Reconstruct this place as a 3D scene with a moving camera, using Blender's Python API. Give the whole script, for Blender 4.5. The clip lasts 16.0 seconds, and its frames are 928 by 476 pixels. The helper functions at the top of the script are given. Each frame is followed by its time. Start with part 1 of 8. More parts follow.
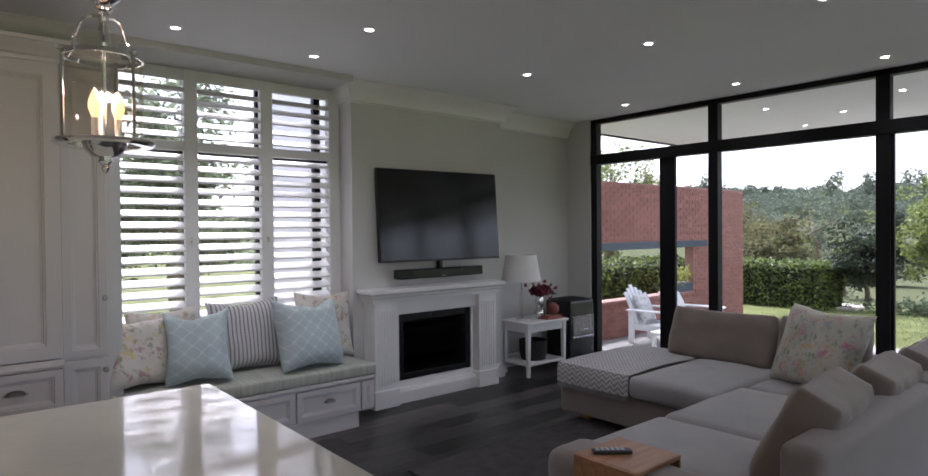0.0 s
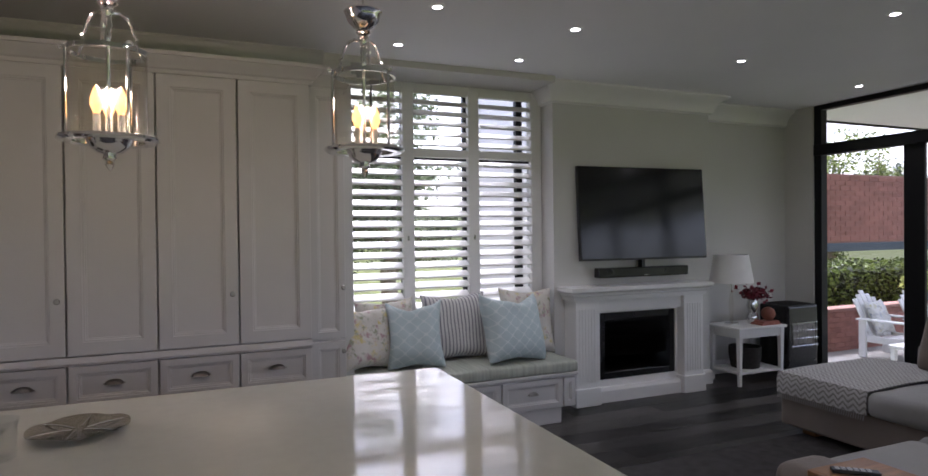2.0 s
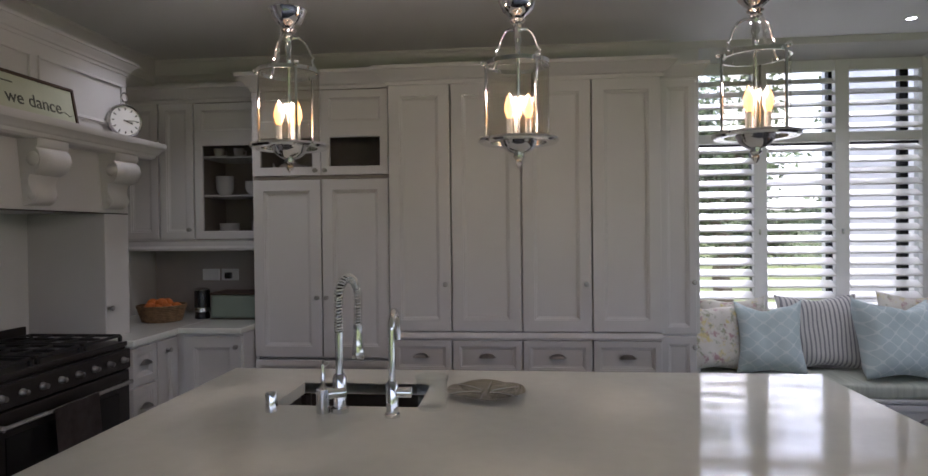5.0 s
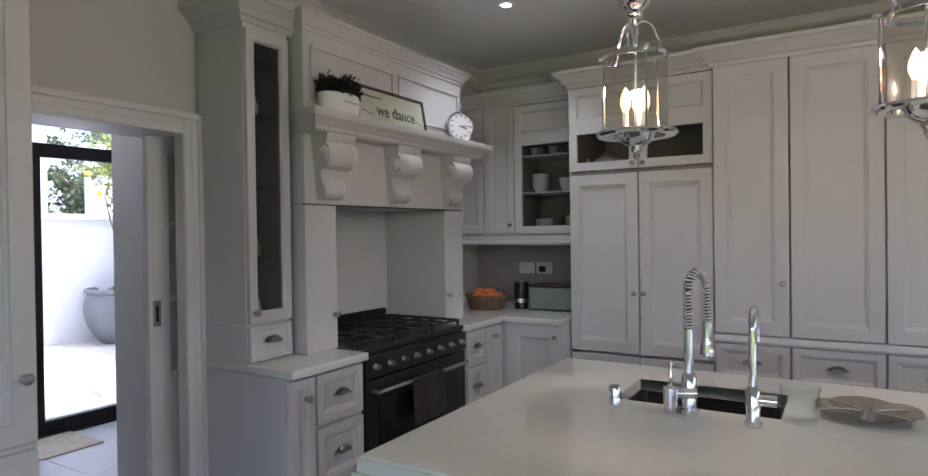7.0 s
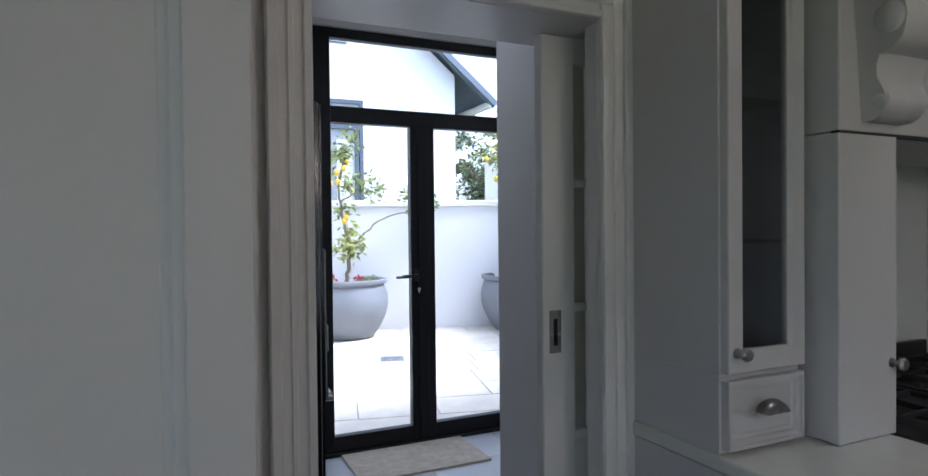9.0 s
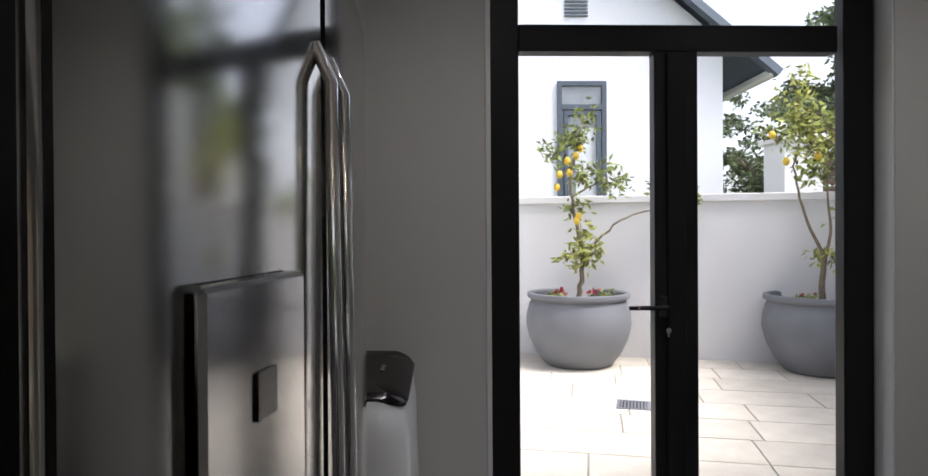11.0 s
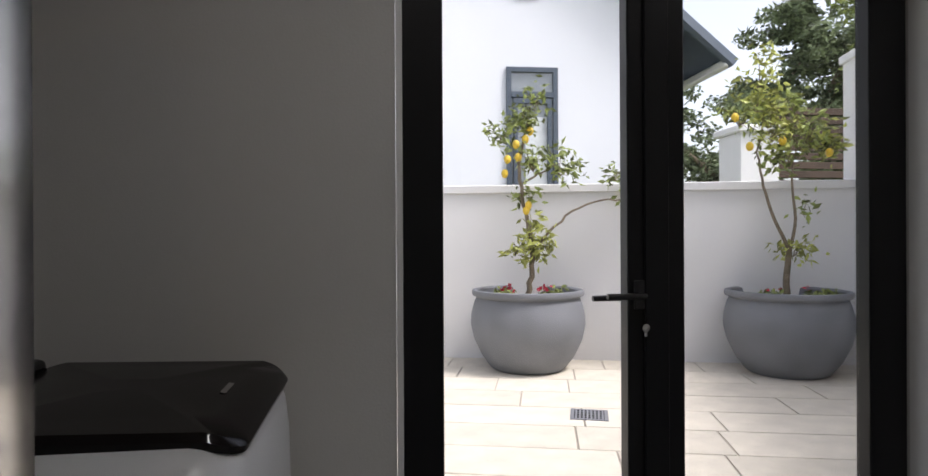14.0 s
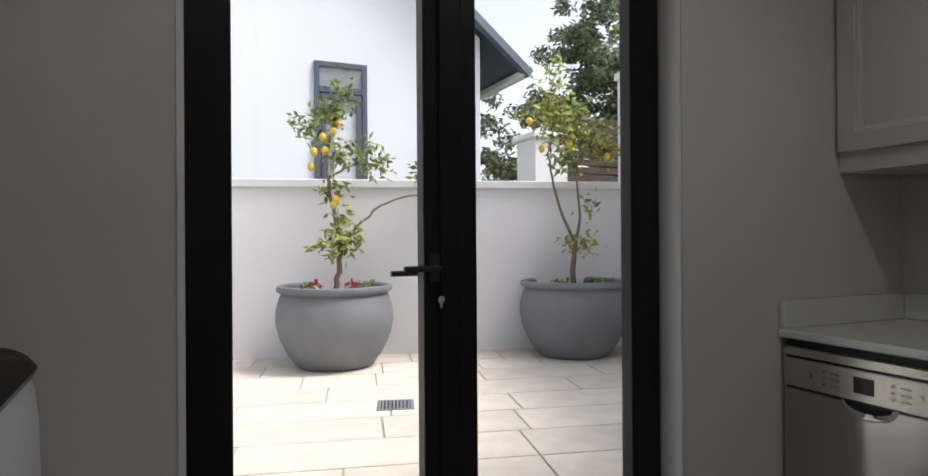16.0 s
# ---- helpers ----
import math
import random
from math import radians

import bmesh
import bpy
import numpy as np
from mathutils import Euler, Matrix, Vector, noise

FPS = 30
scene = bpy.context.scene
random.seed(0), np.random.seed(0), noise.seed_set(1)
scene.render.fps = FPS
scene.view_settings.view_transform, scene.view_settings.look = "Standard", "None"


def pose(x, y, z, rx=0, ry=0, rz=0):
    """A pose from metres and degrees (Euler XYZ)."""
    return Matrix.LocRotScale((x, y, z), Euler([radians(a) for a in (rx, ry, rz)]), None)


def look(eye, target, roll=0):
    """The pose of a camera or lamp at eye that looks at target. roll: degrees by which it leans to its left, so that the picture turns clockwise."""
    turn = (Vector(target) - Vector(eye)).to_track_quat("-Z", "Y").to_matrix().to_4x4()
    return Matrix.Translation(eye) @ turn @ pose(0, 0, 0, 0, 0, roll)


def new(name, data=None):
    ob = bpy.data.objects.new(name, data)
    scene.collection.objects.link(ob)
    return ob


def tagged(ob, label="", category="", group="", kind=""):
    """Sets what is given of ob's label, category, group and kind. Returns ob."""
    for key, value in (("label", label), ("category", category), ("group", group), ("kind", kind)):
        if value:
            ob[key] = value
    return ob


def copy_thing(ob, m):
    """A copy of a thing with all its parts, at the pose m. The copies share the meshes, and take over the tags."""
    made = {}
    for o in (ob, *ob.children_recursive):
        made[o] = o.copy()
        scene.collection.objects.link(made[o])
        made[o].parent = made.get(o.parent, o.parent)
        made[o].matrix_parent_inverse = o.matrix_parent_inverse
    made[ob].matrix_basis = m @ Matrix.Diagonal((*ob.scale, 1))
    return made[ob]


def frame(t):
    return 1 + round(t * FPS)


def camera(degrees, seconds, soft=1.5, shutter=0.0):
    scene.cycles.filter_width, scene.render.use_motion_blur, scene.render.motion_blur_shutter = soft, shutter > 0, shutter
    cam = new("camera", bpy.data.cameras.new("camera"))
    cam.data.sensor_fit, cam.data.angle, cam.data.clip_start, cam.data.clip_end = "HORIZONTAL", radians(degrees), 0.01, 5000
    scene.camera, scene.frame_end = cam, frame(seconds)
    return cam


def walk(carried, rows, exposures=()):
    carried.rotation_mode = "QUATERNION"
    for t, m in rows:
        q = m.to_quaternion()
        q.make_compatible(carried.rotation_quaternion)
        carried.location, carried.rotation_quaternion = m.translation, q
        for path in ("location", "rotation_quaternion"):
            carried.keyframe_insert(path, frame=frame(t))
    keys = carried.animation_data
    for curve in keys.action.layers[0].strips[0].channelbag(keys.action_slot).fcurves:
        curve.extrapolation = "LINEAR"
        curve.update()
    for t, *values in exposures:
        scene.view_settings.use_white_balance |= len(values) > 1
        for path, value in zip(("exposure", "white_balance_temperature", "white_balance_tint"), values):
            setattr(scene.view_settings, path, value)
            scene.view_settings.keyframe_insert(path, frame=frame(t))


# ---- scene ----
cam = camera(73.5, 16.0)
METRES, EYE, TILT, LEAN, TURN = 8.0, 1.5, 0.0, 0.0, -43.5
PATH = [
    (0, (-0.448, -1.031, 1.501), (0.839, 0.5, 1.475), -0.5),
    (0.5, (-0.475, -1.029, 1.492), (0.7, 0.59, 1.47), -0.5),
    (1, (-0.498, -1.043, 1.494), (0.545, 0.664, 1.472), -0.6),
    (1.5, (-0.548, -1.017, 1.486), (0.369, 0.761, 1.466), -0.6),
    (2, (-0.572, -1.019, 1.489), (0.205, 0.823, 1.468), -0.6),
    (2.5, (-0.622, -0.999, 1.48), (0.025, 0.893, 1.461), -0.6),
    (3, (-0.675, -0.978, 1.475), (-0.159, 0.955, 1.456), -0.6),
    (5.5, (-0.815, -1.037, 1.469), (-1.208, 0.924, 1.448), -0.7),
    (6, (-0.86, -1.047, 1.463), (-1.457, 0.862, 1.444), -0.8),
    (6.5, (-0.882, -1.038, 1.458), (-1.696, 0.789, 1.441), -0.8),
    (7, (-0.964, -1.021, 1.45), (-2.008, 0.685, 1.433), -0.8),
    (7.5, (-1.117, -0.983, 1.452), (-2.382, 0.566, 1.432), -0.7),
    (8, (-1.346, -0.836, 1.449), (-2.805, 0.531, 1.424), -0.7),
    (8.5, (-1.726, -0.571, 1.415), (-3.394, 0.532, 1.381), -1.0),
    (9, (-2.149, -0.306, 1.389), (-3.965, 0.531, 1.358), -0.6),
    (9.5, (-2.511, -0.066, 1.41), (-4.416, 0.543, 1.379), -1.3),
    (10, (-2.907, 0.112, 1.388), (-4.876, 0.46, 1.367), -0.7),
    (12.5, (-4.209, 0.339, 1.334), (-6.209, 0.316, 1.32), -0.4),
    (13, (-4.253, 0.38, 1.294), (-6.253, 0.372, 1.286), -0.4),
    (13.5, (-4.265, 0.403, 1.268), (-6.263, 0.472, 1.264), -0.3),
    (14, (-4.267, 0.426, 1.252), (-6.255, 0.641, 1.249), -0.3),
    (14.5, (-4.27, 0.435, 1.231), (-6.234, 0.811, 1.23), -0.3),
    (15, (-4.249, 0.447, 1.214), (-6.178, 0.975, 1.214), -0.3),
    (15.5, (-4.264, 0.452, 1.188), (-6.148, 1.124, 1.191), -0.3),
    (16, (-4.264, 0.466, 1.171), (-6.1, 1.259, 1.175), -0.4),
]
EXPOSURES = [(0, 1.8, 5800, 22), (3, 1.62, 5800, 22), (5.5, 2.0, 5650, 20), (7, 2.55, 5450, 20), (8, 2.5, 5300, 16), (9, 2.02, 5200, 14), (10, 1.6, 5750, 15), (12.3, 1.15, 6350, 15), (16, 1.05, 6350, 15)]
walk(cam, [(t, look(eye, target, roll)) for t, eye, target, roll in PATH], EXPOSURES)

# ---- light ----
world = bpy.data.worlds.new("sky")
scene.world = world
world.use_nodes = True
wn = world.node_tree.nodes
sky = wn.new("ShaderNodeTexSky")
sky.sky_type, sky.sun_disc = "NISHITA", False
sky.sun_elevation, sky.sun_rotation = radians(58), radians(30)
sky.air_density, sky.dust_density = 1.0, 3.0
wn["Background"].inputs["Strength"].default_value = 0.15
pale = wn.new("ShaderNodeHueSaturation")
pale.inputs["Saturation"].default_value = 0.4
world.node_tree.links.new(sky.outputs["Color"], pale.inputs["Color"])
world.node_tree.links.new(pale.outputs["Color"], wn["Background"].inputs["Color"])
sun = new("sun", bpy.data.lights.new("sun", "SUN"))
sun.data.energy, sun.data.angle, sun.data.color = 1.5, radians(14), (1.0, 0.98, 0.95)
sun.matrix_world = look((0, 0, 20), (Vector((0, 0, 20)) - Vector((0.26, 0.46, 0.85))))

CEIL = 2.75


# ---- materials ----
def mat(name, col, rough=0.5, metal=0.0, var=0.06, scale=6.0, bump=0.0, bscale=60.0, fine=0.0, stretch=(1, 1, 1), rand=0.0, island=0.0, spec=0.5, coat=0.0, trans=0.0, ior=1.45, sheen=0.0, through_light=0.0):
    """A surface with variation at two scales, roughness wear and relief."""
    m = bpy.data.materials.new(name)
    m.use_nodes = True
    n, l = m.node_tree.nodes, m.node_tree.links
    b = n["Principled BSDF"]
    b.inputs["Roughness"].default_value, b.inputs["Metallic"].default_value = rough, metal
    b.inputs["Specular IOR Level"].default_value = spec
    b.inputs["Coat Weight"].default_value = coat
    b.inputs["Coat Roughness"].default_value = 0.08
    b.inputs["Transmission Weight"].default_value, b.inputs["IOR"].default_value = trans, ior
    b.inputs["Sheen Weight"].default_value = sheen
    tc = n.new("ShaderNodeTexCoord")
    mp = n.new("ShaderNodeMapping")
    mp.inputs["Scale"].default_value = stretch
    l.new(tc.outputs["Object"], mp.inputs["Vector"])
    big = n.new("ShaderNodeTexNoise")
    big.inputs["Scale"].default_value, big.inputs["Detail"].default_value = scale, 4
    l.new(mp.outputs[0], big.inputs["Vector"])
    small = n.new("ShaderNodeTexNoise")
    small.inputs["Scale"].default_value, small.inputs["Detail"].default_value = bscale, 3
    l.new(mp.outputs[0], small.inputs["Vector"])
    add = n.new("ShaderNodeMath")
    add.operation = "MULTIPLY_ADD"
    l.new(small.outputs["Fac"], add.inputs[0])
    add.inputs[1].default_value = fine
    l.new(big.outputs["Fac"], add.inputs[2])
    src = add.outputs[0]
    if rand or island:
        info = n.new("ShaderNodeObjectInfo") if rand else n.new("ShaderNodeNewGeometry")
        k = n.new("ShaderNodeMath")
        k.operation = "MULTIPLY_ADD"
        l.new(info.outputs["Random" if rand else "Random Per Island"], k.inputs[0])
        k.inputs[1].default_value = (rand or island)
        l.new(src, k.inputs[2])
        src = k.outputs[0]
    total = 0.5 + fine * 0.5 + (rand or island) * 0.5
    ramp = n.new("ShaderNodeMapRange")
    ramp.inputs["From Min"].default_value, ramp.inputs["From Max"].default_value = total - 0.35, total + 0.35
    ramp.inputs["To Min"].default_value, ramp.inputs["To Max"].default_value = 1 - var * 2, 1 + var * 2
    l.new(src, ramp.inputs["Value"])
    mul = n.new("ShaderNodeMix")
    mul.data_type, mul.blend_type = "RGBA", "MULTIPLY"
    mul.inputs["Factor"].default_value = 1
    mul.inputs["A"].default_value = (*col, 1)
    l.new(ramp.outputs[0], mul.inputs["B"])
    l.new(mul.outputs["Result"], b.inputs["Base Color"])
    rr = n.new("ShaderNodeMapRange")
    rr.inputs["To Min"].default_value, rr.inputs["To Max"].default_value = max(0.02, rough - 0.06), min(1, rough + 0.06)
    l.new(big.outputs["Fac"], rr.inputs["Value"])
    l.new(rr.outputs[0], b.inputs["Roughness"])
    if bump:
        bp = n.new("ShaderNodeBump")
        bp.inputs["Strength"].default_value, bp.inputs["Distance"].default_value = min(1, bump), 0.004
        l.new(small.outputs["Fac"], bp.inputs["Height"])
        l.new(bp.outputs[0], b.inputs["Normal"])
    if through_light:
        tr, mx = n.new("ShaderNodeBsdfTranslucent"), n.new("ShaderNodeMixShader")
        l.new(mul.outputs["Result"], tr.inputs["Color"])
        mx.inputs["Fac"].default_value = through_light
        l.new(b.outputs[0], mx.inputs[1])
        l.new(tr.outputs[0], mx.inputs[2])
        l.new(mx.outputs[0], n["Material Output"].inputs["Surface"])
    return m


def glow(name, col, strength):
    m = bpy.data.materials.new(name)
    m.use_nodes = True
    b = m.node_tree.nodes["Principled BSDF"]
    b.inputs["Base Color"].default_value = (0.9, 0.9, 0.9, 1)
    b.inputs["Emission Color"].default_value = (*col, 1)
    b.inputs["Emission Strength"].default_value = strength
    return m


def clear(name, tint=(1, 1, 1), rough=0.0):
    """Thin clear glass: a window pane that shows what lies behind it and a faint reflection."""
    m = bpy.data.materials.new(name)
    m.use_nodes = True
    n, l = m.node_tree.nodes, m.node_tree.links
    out = n["Material Output"]
    n.remove(n["Principled BSDF"])
    t, g, mx = n.new("ShaderNodeBsdfTransparent"), n.new("ShaderNodeBsdfGlossy"), n.new("ShaderNodeMixShader")
    t.inputs["Color"].default_value = (*tint, 1)
    g.inputs["Roughness"].default_value = rough
    f, pw, mr = n.new("ShaderNodeLayerWeight"), n.new("ShaderNodeMath"), n.new("ShaderNodeMapRange")
    f.inputs["Blend"].default_value = 0.5
    pw.operation, pw.inputs[1].default_value = "POWER", 4.0
    mr.inputs["To Min"].default_value, mr.inputs["To Max"].default_value = 0.02, 0.45
    l.new(f.outputs["Facing"], pw.inputs[0])
    l.new(pw.outputs[0], mr.inputs["Value"])
    l.new(mr.outputs[0], mx.inputs["Fac"])
    l.new(t.outputs[0], mx.inputs[1])
    l.new(g.outputs[0], mx.inputs[2])
    l.new(mx.outputs[0], out.inputs["Surface"])
    return m


WALL = mat("wall_paint", (0.60, 0.59, 0.565), 0.85, var=0.025, scale=1.2, bump=0.12, bscale=140)
CEILING = mat("ceiling_paint", (0.83, 0.83, 0.83), 0.9, var=0.02, scale=0.8, bump=0.05, bscale=120)
TRIM = mat("white_gloss_paint", (0.78, 0.77, 0.75), 0.35, var=0.02, scale=3, bump=0.04)
CAB = mat("grey_cabinet_paint", (0.585, 0.568, 0.56), 0.42, var=0.02, scale=2.5, bump=0.05, bscale=90)
# Darker than the door paint: the shade behind the glass is in this colour.
CABIN = mat("shaded_cabinet_inside", (0.30, 0.27, 0.24), 0.6, var=0.05)
STONE = mat("white_quartz", (0.685, 0.695, 0.64), 0.06, var=0.02, scale=20, fine=0.3, bscale=300, spec=0.8)
CHROME = mat("chrome", (0.75, 0.75, 0.75), 0.08, 1.0, var=0.03, scale=30)
PEWTER = mat("pewter", (0.38, 0.36, 0.34), 0.3, 1.0, var=0.1, scale=60)
STEEL = mat("brushed_steel", (0.55, 0.54, 0.53), 0.26, 1.0, var=0.03, scale=2, bump=0.015, bscale=160, stretch=(1, 1, 12))
MIRROR_STEEL = mat("fridge_steel", (0.46, 0.45, 0.44), 0.13, 1.0, var=0.02, scale=1.0)
DARKSTEEL = mat("dark_steel", (0.055, 0.05, 0.048), 0.34, 0.7, var=0.06, scale=8)
BLACK = mat("black_enamel", (0.012, 0.012, 0.013), 0.25, var=0.1, scale=10)
BLACKIRON = mat("cast_iron", (0.02, 0.02, 0.02), 0.6, var=0.2, scale=40, bump=0.2, bscale=200)
ALU = mat("black_aluminium", (0.010, 0.010, 0.011), 0.42, 0.0, var=0.1, scale=4, bump=0.03, bscale=250, spec=0.25)
GLASS = clear("window_glass")
LGLASS = clear("lantern_glass", (0.95, 0.94, 0.91))
CGLASS = clear("cabinet_glass", (0.85, 0.85, 0.85))
SCREEN = mat("tv_screen", (0.008, 0.008, 0.009), 0.12, var=0.02, spec=0.6)
PLASTIC = mat("black_plastic", (0.02, 0.02, 0.021), 0.4, var=0.05)
WHITEPLASTIC = mat("white_enamel", (0.75, 0.76, 0.77), 0.3, var=0.01)
FLOORWOOD = mat("dark_oak", (0.042, 0.038, 0.036), 0.30, var=0.45, scale=3.0, bump=0.25, bscale=55, fine=0.8, stretch=(1, 9, 1), rand=0.8)
TILEFLOOR = mat("pale_floor", (0.46, 0.47, 0.48), 0.35, var=0.06, scale=3, bump=0.05, rand=0.15)
SOFA = mat("taupe_linen", (0.205, 0.175, 0.157), 0.95, var=0.08, scale=5, bump=0.5, bscale=420, fine=0.5, sheen=0.3)
SOFASEAT = mat("light_linen", (0.31, 0.31, 0.305), 0.95, var=0.07, scale=5, bump=0.5, bscale=420, fine=0.5, sheen=0.3)
CUSHIONTAUPE = mat("taupe_cushion", (0.185, 0.148, 0.122), 0.95, var=0.1, scale=6, bump=0.5, bscale=380, fine=0.5, sheen=0.3)
WOOD = mat("oak", (0.33, 0.17, 0.08), 0.45, var=0.2, scale=4, bump=0.15, bscale=50, fine=0.5, stretch=(1, 10, 10))
RUG = mat("charcoal_rug", (0.045, 0.042, 0.042), 0.98, var=0.3, scale=14, bump=0.8, bscale=300, fine=0.8)
BRICK = mat("red_brick", (0.33, 0.155, 0.122), 0.85, var=0.11, scale=9, bump=0.3, bscale=120, fine=0.4, rand=0.5)
BRICKFAR = mat("red_brick_joined", (0.33, 0.155, 0.122), 0.85, var=0.11, scale=9, bump=0.3, bscale=120, fine=0.4, island=0.5)
MORTAR = mat("mortar", (0.37, 0.21, 0.17), 0.95, var=0.1, scale=20, bump=0.3)
RENDERWALL = mat("white_render", (0.74, 0.73, 0.72), 0.9, var=0.035, scale=0.9, bump=0.15, bscale=90, fine=0.1)
HOUSEWALL = mat("white_house_render", (0.76, 0.77, 0.79), 0.9, var=0.02, scale=0.6, bump=0.1, bscale=80)
PAVER = mat("cream_paver", (0.60, 0.55, 0.46), 0.8, var=0.08, scale=5, bump=0.2, bscale=90, fine=0.3, rand=0.3)
PATIOSTONE = mat("grey_patio_paver", (0.27, 0.26, 0.24), 0.8, var=0.1, scale=4, bump=0.2, bscale=90, fine=0.3, rand=0.2)
JOINT = mat("paver_joint", (0.40, 0.355, 0.29), 0.95, var=0.15, scale=20)
POTGREY = mat("grey_pot", (0.18, 0.185, 0.20), 0.75, var=0.12, scale=4, bump=0.12, bscale=70, fine=0.3)
SOIL = mat("soil", (0.05, 0.035, 0.025), 0.95, var=0.3, scale=30, bump=0.8, bscale=80)
BARK = mat("bark", (0.20, 0.16, 0.11), 0.9, var=0.25, scale=14, bump=0.6, bscale=60)
LEAF = mat("lemon_leaf", (0.235, 0.275, 0.085), 0.45, var=0.3, scale=8, island=1.2, through_light=0.35)
LEAFYELLOW = mat("young_leaf", (0.40, 0.42, 0.12), 0.45, var=0.25, scale=8, island=1.0, through_light=0.35)
LEAFDARK = mat("tree_leaf", (0.185, 0.225, 0.125), 0.6, var=0.28, scale=0.8, island=1.0, through_light=0.4)
LEAFLIGHT = mat("bright_tree_leaf", (0.19, 0.23, 0.07), 0.6, var=0.28, scale=0.8, island=1.0, through_light=0.4)
LEAFOLIVE = mat("olive_thicket_leaf", (0.17, 0.165, 0.07), 0.7, var=0.3, scale=0.7, island=0.9, through_light=0.35)
# Greyer, paler green: the valley's haze is mixed into this leaf colour.
LEAFHAZE = mat("hazed_valley_leaf", (0.155, 0.18, 0.125), 0.8, var=0.2, scale=0.3, island=0.8, through_light=0.4)
LEAFDEEP = mat("deep_green_leaf", (0.035, 0.055, 0.025), 0.5, var=0.35, scale=1.5, island=1.0, through_light=0.25)
HEDGE = mat("hedge_leaf", (0.12, 0.165, 0.035), 0.5, var=0.4, scale=4, island=1.2, through_light=0.25)
LEMON = mat("lemon_peel", (0.76, 0.52, 0.05), 0.45, var=0.1, scale=30, bump=0.2, bscale=200)
GRASS = mat("lawn", (0.135, 0.153, 0.058), 0.95, var=0.3, scale=1.5, bump=0.8, bscale=40, fine=0.7, spec=0.05)


def rough_meadow(m, col, edge):
    """Beyond the mown lawn the ground turns to dull rough meadow."""
    n, l = m.node_tree.nodes, m.node_tree.links
    b = n["Principled BSDF"]
    old = b.inputs["Base Color"].links[0].from_socket
    tc, sep, nz, add, rng_, mix = (n.new(k) for k in ("ShaderNodeTexCoord", "ShaderNodeSeparateXYZ", "ShaderNodeTexNoise", "ShaderNodeMath", "ShaderNodeMapRange", "ShaderNodeMix"))
    l.new(tc.outputs["Object"], sep.inputs[0])
    nz.inputs["Scale"].default_value, nz.inputs["Detail"].default_value = 0.25, 5
    l.new(tc.outputs["Object"], nz.inputs["Vector"])
    add.operation, add.inputs[1].default_value = "MULTIPLY_ADD", 5.0
    l.new(nz.outputs["Fac"], add.inputs[0])
    l.new(sep.outputs["X"], add.inputs[2])
    rng_.inputs["From Min"].default_value, rng_.inputs["From Max"].default_value = edge, edge + 1.5
    l.new(add.outputs[0], rng_.inputs["Value"])
    mix.data_type = "RGBA"
    mix.inputs["B"].default_value = (*col, 1)
    l.new(rng_.outputs[0], mix.inputs["Factor"])
    l.new(old, mix.inputs["A"])
    l.new(mix.outputs["Result"], b.inputs["Base Color"])


rough_meadow(GRASS, (0.085, 0.095, 0.045), 21.0)
SLATE = mat("blue_grey_metal", (0.085, 0.105, 0.13), 0.5, 0.2, var=0.08, scale=5)
TIMBER = mat("dark_fence_timber", (0.07, 0.045, 0.032), 0.8, var=0.25, scale=4, bump=0.2)


# ---- builders ----
def box(bm, a, b, bev=0.0, seg=1):
    """Adds a box between two corners, its edges rounded by bev."""
    a, b = Vector(a), Vector(b)
    r = bmesh.ops.create_cube(bm, size=1, matrix=Matrix.Translation((a + b) / 2) @ Matrix.Diagonal((*(abs(q) for q in (b - a)), 1)))
    if bev:
        e = list({e for v in r["verts"] for e in v.link_edges})
        bmesh.ops.bevel(bm, geom=e, offset=bev, segments=seg, affect="EDGES", profile=0.5)
    return bm


def boxes(*many, bev=0.0, seg=1):
    bm = bmesh.new()
    for a, b in many:
        box(bm, a, b, bev, seg)
    return bm


def lathe(profile, n=24, at=(0, 0, 0), bm=None):
    """Turns (radius, height) points about the upright axis."""
    bm = bm or bmesh.new()
    rings = []
    for r, z in profile:
        rings.append([bm.verts.new((at[0] + max(r, 1e-4) * math.cos(2 * math.pi * k / n), at[1] + max(r, 1e-4) * math.sin(2 * math.pi * k / n), at[2] + z)) for k in range(n)])
    for p, q in zip(rings, rings[1:]):
        for k in range(n):
            bm.faces.new((p[k], p[(k + 1) % n], q[(k + 1) % n], q[k]))
    bmesh.ops.recalc_face_normals(bm, faces=bm.faces)
    return bm


def tube(points, radius, n=8, bm=None, taper=1.0):
    """A round bar along points; its radius runs to radius * taper."""
    bm = bm or bmesh.new()
    pts = [Vector(p) for p in points]
    rings, side = [], None
    for k, p in enumerate(pts):
        d = (pts[min(k + 1, len(pts) - 1)] - pts[max(k - 1, 0)]).normalized()
        side = (side - d * side.dot(d)) if side else d.orthogonal()
        side.normalize()
        up = d.cross(side)
        r = radius * (1 + (taper - 1) * k / max(1, len(pts) - 1))
        rings.append([bm.verts.new(p + r * (side * math.cos(2 * math.pi * j / n) + up * math.sin(2 * math.pi * j / n))) for j in range(n)])
    for p, q in zip(rings, rings[1:]):
        for j in range(n):
            bm.faces.new((p[j], p[(j + 1) % n], q[(j + 1) % n], q[j]))
    bm.faces.new(rings[0][::-1])
    bm.faces.new(rings[-1])
    return bm


def ball(bm, at, r, squash=(1, 1, 1), n=12):
    bmesh.ops.create_uvsphere(bm, u_segments=n, v_segments=max(6, n // 2 + 2), radius=r, matrix=Matrix.Translation(at) @ Matrix.Diagonal((*squash, 1)))
    return bm


